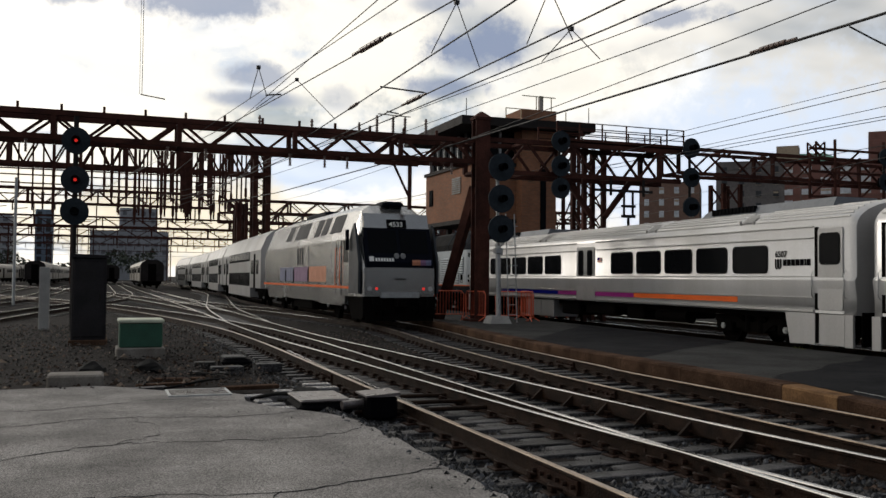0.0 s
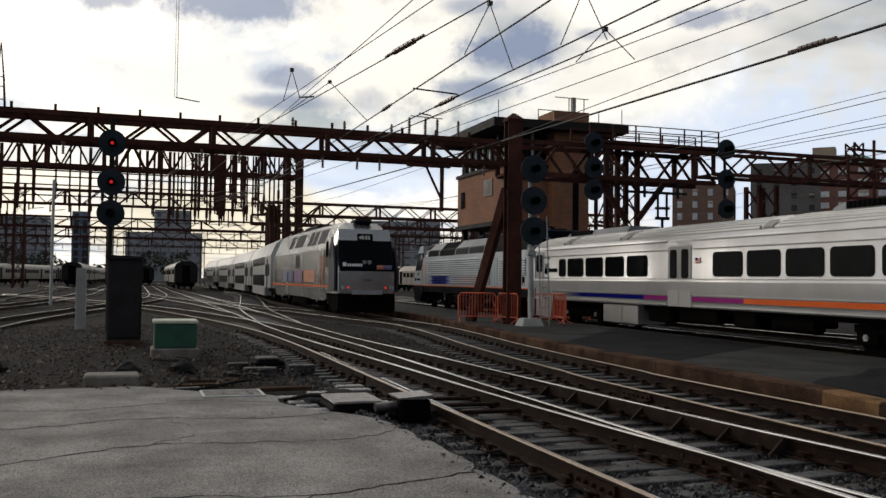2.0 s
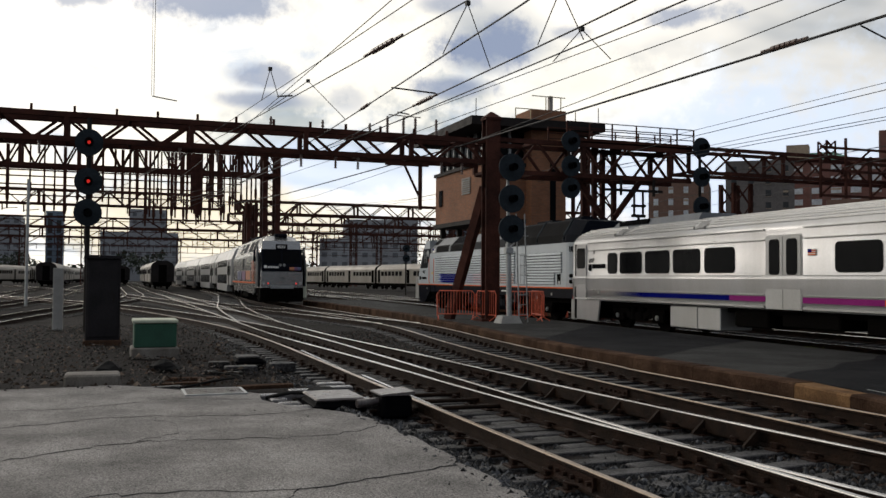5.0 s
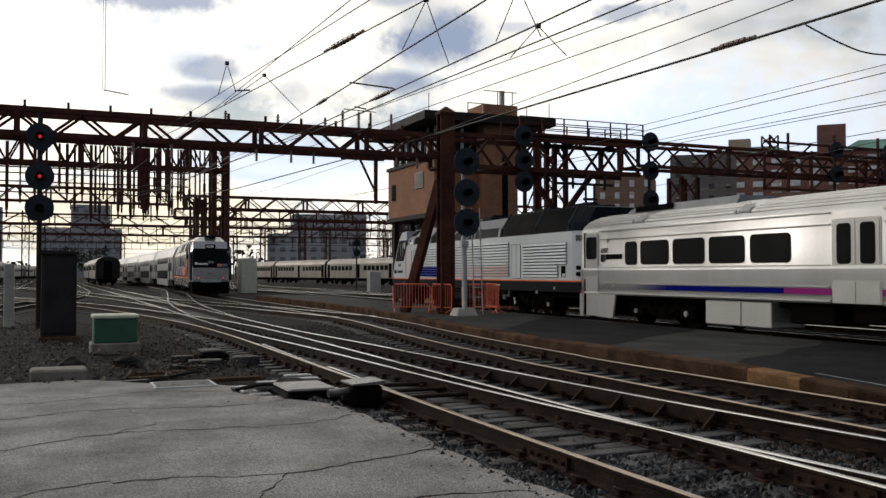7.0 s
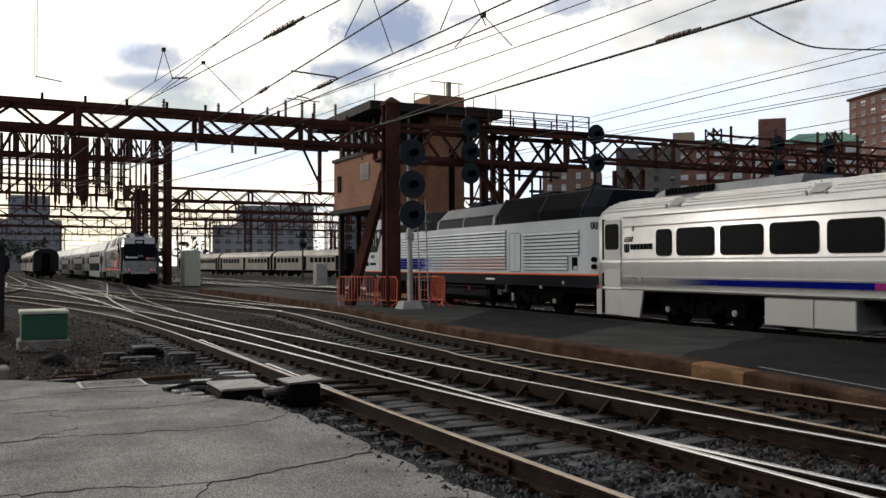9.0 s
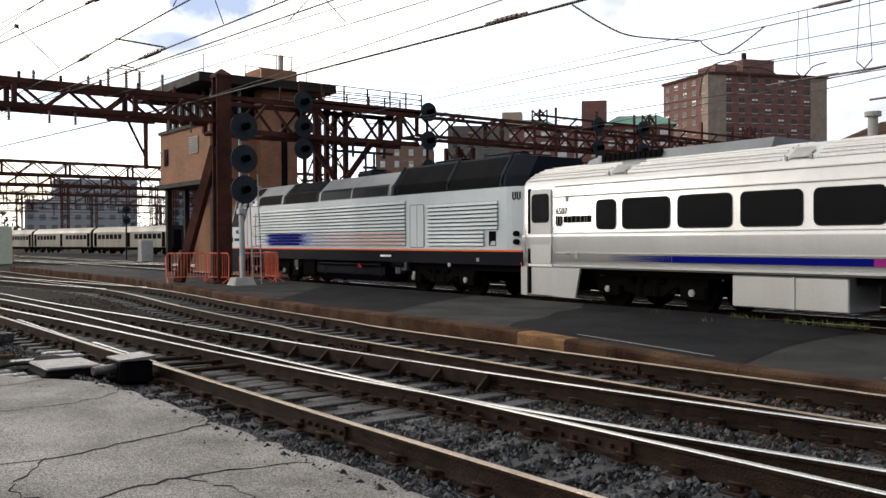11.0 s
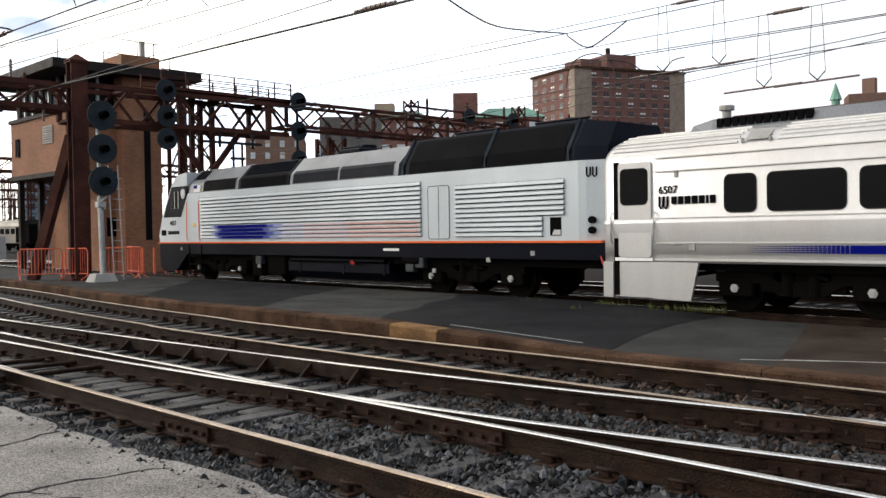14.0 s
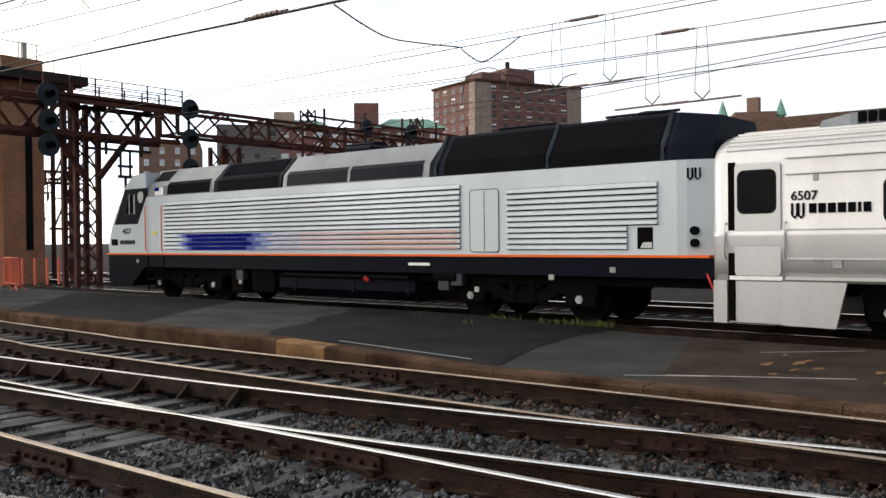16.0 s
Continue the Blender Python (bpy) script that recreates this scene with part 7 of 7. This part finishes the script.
# ---- overhead line ----
def wires():
    """Contact and carrier wires, given by their x at y = 30 and at y = 0."""
    rows = [(12.1, 13.9, 6.5, 0.030), (12.1, 11.6, 6.5, 0.012), (9.4, 11.8, 6.5, 0.011), (8.0, 11.2, 6.5, 0.010), (8.1, 10.2, 6.5, 0.017), (7.75, 9.1, 6.5, 0.018),
            (6.8, 6.8, 6.5, 0.018), (3.9, 7.6, 6.5, 0.014), (3.4, 6.4, 6.5, 0.010), (4.1, 5.1, 6.5, 0.010), (18.5, 17.9, 6.5, 0.012), (20.6, 22.6, 6.5, 0.012), (20.9, 22.2, 6.42, 0.012),
            (29.2, 22.3, 6.5, 0.013), (25.8, 24.8, 6.45, 0.014), (31.9, 22.3, 6.5, 0.012)]
    for xa, xb, z, r in rows:
        w = thing("overhead_wire", "thin dark overhead line wire above the tracks", "wire", group="overhead wires")
        far, near = Vector((xa + (xa - xb) * 54 / 30, 84, z + 1.5)), Vector((xb - (xa - xb), -30, z))
        g = Geo()
        mid = Vector((xa, 30, z))
        g.path([near, Vector((xb, 0, z - 0.04)), Vector(((xa + xb) / 2, 15, z - 0.06)), mid, mid.lerp(far, 0.5) - Vector((0, 0, 0.3)), far], r, 5)
        part("strand", g, M["wire"], w)

    def x_of(k, y):
        return rows[k][1] + (rows[k][0] - rows[k][1]) * y / 30

    def ins(k, y, ln, r=0.06):
        t = thing("line_insulator", "ribbed dark section insulator hung in the wire", "insulator", group="line insulators")
        z = rows[k][2]
        g = Geo()
        for j in range(9):
            a, b = y + ln * j / 9, y + ln * (j + 0.75) / 9
            rr = r * (0.6 if j in (0, 1, 7, 8) else 1.0)
            g.tube((x_of(k, a), a, z - 0.02), (x_of(k, b), b, z - 0.02), rr, 8)
        part("body", g, M["porcelain"], t)
    ins(0, 14.2, 1.3)
    ins(7, 17.0, 2.0)
    ins(5, 22.2, 1.8)
    ins(6, 24.0, 1.2, 0.05)

    def hanger(k, j, y, up=0.9, spread=0.35):
        """Two droppers from a carrier point down to two wires."""
        t = thing("dropper", "thin wire dropper between overhead lines", "wire", group="droppers")
        x = (x_of(k, y) + x_of(j, y)) / 2
        z = rows[k][2]
        part("strand", Geo().tube((x, y, z + up), (x_of(k, y), y - spread, z), 0.012, 5), M["wire"], t)
        part("strand", Geo().tube((x, y, z + up), (x_of(j, y), y + spread, z), 0.012, 5), M["wire"], t)
        part("clamp", Geo().box(x - 0.05, x + 0.05, y - 0.05, y + 0.05, z + up - 0.04, z + up + 0.05), M["wire"], t)
    hanger(6, 5, 18.6, 1.3, 0.4)
    hanger(9, 8, 24.5, 0.8)
    hanger(4, 5, 16.4, 1.1)
    hanger(7, 6, 26.5, 1.0)
    hanger(2, 3, 17.6, 0.7)
    # pull-off bars between neighbouring wires
    for a, b, y in ((6, 5, 22.0), (7, 9, 24.0), (5, 4, 25.2)):
        t = thing("pull_off", "short steel registration arm between wires", "wire", group="droppers")
        part("bar", Geo().tube((x_of(a, y), y, rows[a][2] + 0.02), (x_of(b, y + 0.3), y + 0.3, rows[b][2] + 0.03), 0.022, 6), M["wire"], t)
    t = thing("dropper", "long thin dropper with a contact bar below its carrier wire", "wire", group="droppers")
    part("strand", Geo().tube((1.5, 34, 8.12), (1.5, 34, 14.0), 0.012, 5), M["wire"], t)
    part("strand", Geo().tube((1.42, 34, 8.15), (1.42, 34, 14.0), 0.008, 5), M["wire"], t)
    part("bar", Geo().tube((1.45, 34, 8.14), (2.3, 34, 8.03), 0.022, 6), M["wire"], t)
    part("carrier", Geo().tube((-6.0, 34, 14.0), (9.0, 34, 14.0), 0.015, 5), M["wire"], t)
    # slack jumper loops near the right-hand running lines
    def loop(pts, r=0.017):
        t = thing("jumper_cable", "slack black jumper cable looping between wires", "cable", group="jumper cables")
        part("strand", Geo().path(spline(pts, 0.15), r, 6), M["wire"], t)
    loop([(13.4, 13.2, 6.5), (14.2, 13.1, 6.2), (15.0, 13.1, 6.07), (16.6, 13.5, 6.27), (18.17, 13.58, 6.44)])
    loop([(18.17, 13.58, 6.44), (17.8, 13.2, 6.22), (17.7, 12.63, 5.89), (17.7, 12.15, 6.02), (18.14, 11.8, 6.446)])
    loop([(21.6, 16.2, 5.75), (21.6, 16.05, 6.35), (21.6, 15.65, 6.6), (21.6, 15.06, 6.6), (21.6, 14.6, 6.3), (21.6, 14.5, 5.8)])
    loop([(21.57, 14.7, 6.36), (21.9, 14.2, 6.25), (22.3, 13.8, 5.9), (23.5, 14.1, 6.2), (23.5, 13.8, 6.45), (23.5, 13.4, 6.5)])
    # carrier wires above the section hangers, with their insulators
    for x, z, ya, yb in ((24.5, 8.36, 13.25, 14.2), (24.5, 7.52, 10.4, 11.2)):
        w = thing("overhead_wire", "thin dark carrier wire holding the section hangers", "wire", group="overhead wires")
        part("strand", Geo().path([(x, -25, z), (x, 12, z - 0.01), (x, 40, z), (x + 1.5, 84, z + 0.6)], 0.012, 5), M["wire"], w)
        t = thing("line_insulator", "ribbed dark section insulator hung in the wire", "insulator", group="line insulators")
        part("body", Geo().tube((x, ya, z - 0.01), (x, yb, z - 0.01), 0.05, 8).tube((x, ya - 0.2, z - 0.01), (x, yb + 0.2, z - 0.01), 0.028, 6), M["porcelain"], t)
    # V-shaped hangers with contact bars over the far right lines
    for x, y, z in ((24.5, 14.7, 6.36), (24.5, 12.85, 6.36), (24.5, 11.5, 5.52), (24.5, 10.0, 5.52)):
        t = thing("section_hanger", "V-shaped wire hanger holding a contact bar", "hanger", group="section hangers")
        for q in (-0.22, 0.22):
            part("strand", Geo().tube((x, y + q * 0.6, z + 2.0), (x, y + q, z + 0.22), 0.009, 5), M["wire"], t)
            part("strand", Geo().tube((x, y + q, z + 0.22), (x, y, z), 0.018, 5), M["wire"], t)
        part("contact_bar", Geo().tube((x, y - 1.1, z - 0.02), (x, y + 1.2, z - 0.05), 0.03, 6), M["porcelain"], t)


wires()


# ---- buildings round the yard ----
def facade_block(name, label, plan, z1, floor, bay, mt, win=(1.1, 1.3), trim=None, z0=-0.5, first=1, pane="farglass"):
    """A block on a plan of corners; windows are let into the faces that look to the yard."""
    top = thing(name, label, "building")
    part("wall", Geo().prism(plan, 2, z0, z1), M[mt], top)
    for a, b in zip(plan, plan[1:] + plan[:1]):
        a, b = Vector((*a, 0)), Vector((*b, 0))
        d = (b - a)
        ln = d.length
        d.normalize()
        out = Vector((d.y, -d.x, 0))
        mid = (a + b) / 2
        if out.dot(-mid) < 0:
            out = -out
        if out.dot(-mid.normalized()) < 0.12:
            continue
        k = max(1, int(ln / bay))
        floors = int((z1 - z0) / floor)
        g = Geo()
        f = Geo()
        for i in range(k):
            c = a + d * (ln * (i + 0.5) / k)
            for j in range(first, floors):
                z = z1 - j * floor + 0.1
                if z < 3:
                    continue
                for q in ((-0.62, 0.62) if win[0] < bay * 0.3 else (0,)):
                    p = c + d * q
                    s = d * win[0] / 2
                    o = out * 0.06
                    g.add([p - s + o + Vector((0, 0, z)), p + s + o + Vector((0, 0, z)), p + s + o + Vector((0, 0, z + win[1])), p - s + o + Vector((0, 0, z + win[1]))], [(0, 1, 2, 3)])
                    f.beam(p - s * 1.1 + o * 2 + Vector((0, 0, z - 0.05)), p + s * 1.1 + o * 2 + Vector((0, 0, z - 0.05)), 0.16, 0.09)
                    if (i * 7 + j * 5) % 4 == 0:
                        f.beam(p - s * 0.9 + o * 1.3 + Vector((0, 0, z + win[1] * 0.72)), p + s * 0.9 + o * 1.3 + Vector((0, 0, z + win[1] * 0.72)), 0.06, win[1] * 0.35)
        tagged(part("window", g, M[pane], top), kind="stuff")
        tagged(part("sill", f, M[trim or "white"], top), kind="stuff")
    return top


M["farglass"] = mat("far_glass", (0.02, 0.022, 0.026), 0.35, 0, 0.6, 0.4, 2, 0)


def town():
    apt = facade_block("apartment_building", "brown brick high-rise apartment block with rows of small windows", [(273.7, 202.2), (318.2, 183), (326, 209.7), (281.7, 228.9)], 61.8, 3.6, 5.2, "aptbrick", (1.0, 1.9), "white")
    part("corner_strip", Geo().prism([(273.3, 202.0), (280.0, 199.1), (280.5, 201.5), (274.6, 205.6)], 2, 0, 61.9), M["aptlight"], apt, "paler corner brickwork")
    part("corner_strip", Geo().prism([(312.0, 185.3), (318.4, 182.5), (318.6, 184.5), (313, 186.5)], 2, 0, 61.9), M["aptlight"], apt, "paler corner brickwork")
    part("roof_house", Geo().prism([(279, 203), (287, 199.5), (290, 210), (282, 213)], 2, 61.8, 65.5), M["aptbrick"], apt)
    part("roof_house", Geo().prism([(290, 199), (302, 194), (306, 206), (294, 211)], 2, 61.8, 68), M["aptbrick"], apt)
    part("parapet", Geo().prism([(272.9, 201.8), (318.6, 182.0), (326.9, 209.9), (281.5, 229.8)], 2, 61.2, 62.1), M["oldconcrete"], apt)
    part("chimney", Geo().tube((292, 200, 66), (292, 200, 70.5), 0.9, 8), M["darksteel"], apt)
    for z in np.arange(4.3, 60, 3.6):
        part("floor_band", Geo().prism([(273.5, 202.1), (318.35, 182.75), (318.5, 183.2), (273.9, 202.8)], 2, float(z), float(z) + 0.16), M["aptlight"], apt)
    # long brick block with copper roofs
    g = facade_block("brick_block", "long brick apartment block with green copper roofs", [(168, 200), (204.4, 162.6), (219, 177), (183, 214)], 34.0, 3.0, 4.4, "aptbrick", (1.3, 1.5), "tan", pane="skyglass")
    for pl, z in (([(167, 200), (182, 184.5), (197, 199), (182, 214.5)], 36.6), ([(190, 176), (205, 161.5), (220, 177), (205, 191)], 37.0)):
        c = Vector((sum(p[0] for p in pl) / 4, sum(p[1] for p in pl) / 4, 0))
        r = Geo().loft([[(*p, 33.9) for p in pl], [tuple(Vector((*p, 0)).lerp(c, 0.45).xy) + (z,) for p in pl]], True, True)
        part("copper_roof", r, M["copper"], g, "weathered green copper roof")
    part("stair_tower", Geo().prism([(186.6, 180.6), (191.5, 175.6), (196, 180), (191, 185)], 2, 30, 41), M["aptbrick"], g)
    part("stair_tower", Geo().prism([(171, 197), (175, 193), (179, 197), (175, 201)], 2, 30, 38.4), M["tan"], g)
    facade_block("tall_block", "dark brown apartment block behind the gantry", [(120, 185), (131, 176.7), (143, 192), (132, 200)], 25.0, 2.8, 3.4, "brownfacade", (1.1, 1.5), "tan", pane="skyglass")
    facade_block("tall_block", "brown brick apartment block with pale window rows", [(134, 174.5), (146, 165.5), (158, 181), (146, 190)], 29.5, 2.8, 3.4, "greybrown", (1.2, 1.4), "tan")
    facade_block("tall_block", "low brown brick apartment block near the copper roofs", [(150, 160), (178, 134), (190, 147), (162, 173)], 20.0, 2.8, 3.4, "brownfacade", (1.2, 1.4), "tan")
    # churchlike brick house with copper turrets, seen over the coach roofs
    h = facade_block("brick_hall", "dark brick hall with two small copper turrets", [(187.5, 75), (195, 61), (208, 68), (200, 82)], 25.5, 4, 6, "brownfacade", (1.2, 2.0), "tan")
    part("gable", Geo().prism([(189.5, 71.5), (193.5, 64), (200, 67.5), (196, 75)], 2, 25.5, 28.2), M["brownfacade"], h)
    for x, y in ((190.5, 74.5), (195.5, 63.8)):
        part("turret", Geo().tube((x, y, 24.5), (x, y, 27.4), 0.9, 8).tube((x, y, 27.4), (x, y, 31), 1.3, 8, 0, 0.05, False), M["copper"], h, "green copper turret")
    part("chimney", Geo().box(192.5, 194, 67.5, 70, 28, 31.4), M["brownfacade"], h)
    sh = thing("terminal_shed", "long brown-roofed train shed beyond the coaches", "building")
    part("roof", Geo().prism([(110, 14.0), (110, 5.0), (135, 5.0), (135, 16.5), (122, 17.5)], 1, 5, 62), M["oldconcrete"], sh)
    part("wall", Geo().box(112, 134, 6, 61, -0.2, 6), M["brownfacade"], sh)
    part("roof_vent", Geo().tube((112, 58, 14), (112, 58, 17), 0.6, 10).tube((112, 58, 17), (112, 58, 17.6), 1.0, 10), M["concrete"], sh)
    # skyline at the head of the yard
    facade_block("office_tower", "grey stepped office tower at the head of the yard", [(7.5, 400), (22.5, 400), (22.5, 418), (7.5, 418)], 30, 3.2, 3.2, "greyfacade", (1.6, 1.6), "greyfacade", pane="hazeglass")
    facade_block("office_wing", "lower wing of the grey office tower", [(-4, 398), (27, 398), (27, 420), (-4, 420)], 20, 3.2, 3.2, "greyfacade", (1.6, 1.6), "greyfacade", pane="hazeglass")
    facade_block("grey_block", "long grey office building beyond the yard", [(-58, 402), (-34, 402), (-34, 420), (-58, 420)], 26, 3.2, 3.4, "greyfacade", (1.8, 1.6), "greyfacade", pane="hazeglass")
    facade_block("glass_tower", "slender blue glass tower far off", [(-26, 420), (-19, 420), (-19, 430), (-26, 430)], 29.5, 3.2, 2.4, "bluefacade", (1.9, 2.2), "bluefacade")
    facade_block("grey_block", "long grey office building beyond the yard", [(95, 380), (125, 372), (128, 390), (98, 398)], 27, 3.2, 3.2, "greyfacade", (1.8, 1.6), "greyfacade", pane="hazeglass")
    facade_block("grey_block", "grey warehouse beyond the yard tracks", [(66, 300), (92, 292), (96, 310), (70, 318)], 15, 3.2, 3.2, "greyfacade", (1.8, 1.6), "greyfacade", pane="hazeglass")
    facade_block("blue_block", "blue-grey glazed office block behind the tower", [(112, 300), (140, 290), (145, 310), (118, 320)], 20, 3.2, 3.0, "bluefacade", (2.2, 2.0), "bluefacade")
    # low dark wood along the yard's far edge
    rnd = np.random.RandomState(3)
    v, f = [], []
    for i in range(5200):
        side = i % 3
        x = rnd.uniform(-130, 20) if side else rnd.uniform(30, 190)
        y = 370 + rnd.uniform(-14, 14) + (abs(x - 20) * 0.02)
        hgt = 7.5 + 3.5 * math.sin(x * 0.11) + 2 * math.sin(x * 0.37)
        z = rnd.uniform(0.2, 1.0) ** 0.7 * hgt
        p = np.array((x, y, z)) + rnd.uniform(-1, 1, (3, 3)) * 1.2
        v += p.tolist()
        f.append((3 * i, 3 * i + 1, 3 * i + 2))
    me = bpy.data.meshes.new("far_trees")
    me.from_pydata(v, [], f)
    me.materials.append(mat("far_leaves", (0.03, 0.04, 0.025), 0.9, 0, 0.4, 0.2, 2, 0))
    tagged(new("far_trees", me), "dark belt of trees along the far edge of the yard", "trees", kind="stuff")


town()


def stored_coach():
    """A plain silver coach of the stored trains; its length runs along +Y."""
    top = thing("stored_coach", "silver commuter coach standing in the yard", "railway coach", group="stored coaches")
    X, L = 1.5, 22.4
    sec = [(-X, 0.95), (-X, 3.0), (-X + 0.2, 3.4), (-0.7, 3.75), (0.7, 3.75), (X - 0.2, 3.4), (X, 3.0), (X, 0.95)]
    part("body", Geo().loft([[(a, y, b) for a, b in sec] for y in (0.2, L - 0.2)], True, True), M["storedsteel"], top)
    for s in (-1, 1):
        for y in (1.6, 2.9, 4.2, 5.5, 6.8, 8.1, 13.0, 14.3, 15.6, 16.9, 18.2, 19.5):
            part("window", Geo().box(s * X - 0.012, s * X + 0.012, y, y + 1.0, 2.05, 2.7), M["glass"], top)
        for y in (0.5, 10.4, 20.9):
            part("door", Geo().box(s * X - 0.012, s * X + 0.012, y, y + 0.9, 1.0, 2.9), M["under"], top)
    # end face darker than the sides
    part("end_panel", Geo().loft([[(a * 0.97, y, b) for a, b in sec] for y in (0.16, 0.24)], True, True), M["darksteel"], top, "dark end panel")
    part("end_door", Geo().box(-0.5, 0.5, 0.12, 0.22, 1.0, 3.2), M["under"], top)
    part("underframe", Geo().box(-1.2, 1.2, 0.5, L - 0.5, 0.55, 0.96), M["under"], top)
    truck(top, 3.4, 1.2)
    truck(top, L - 3.4, 1.2)
    return top


def stored_trains():
    first = stored_coach()

    def row(x, y, ang, n, skip=0):
        nonlocal first
        for k in range(n):
            d = k * 22.9
            m = pose(x - d * math.sin(radians(ang)), y + d * math.cos(radians(ang)), 0, 0, 0, ang)
            if first is not None:
                first.matrix_basis = m
                proto.append(first)
                first = None
            else:
                copy_thing(proto[0], m)
    proto = []
    row(42.7, 112, 7, 3)
    row(-26, 168, -11.5, 5)
    row(2.4, 192, 0, 2)
    row(6.6, 124, 0, 2)
    row(-9, 150, 0, 3)


stored_trains()

motions()
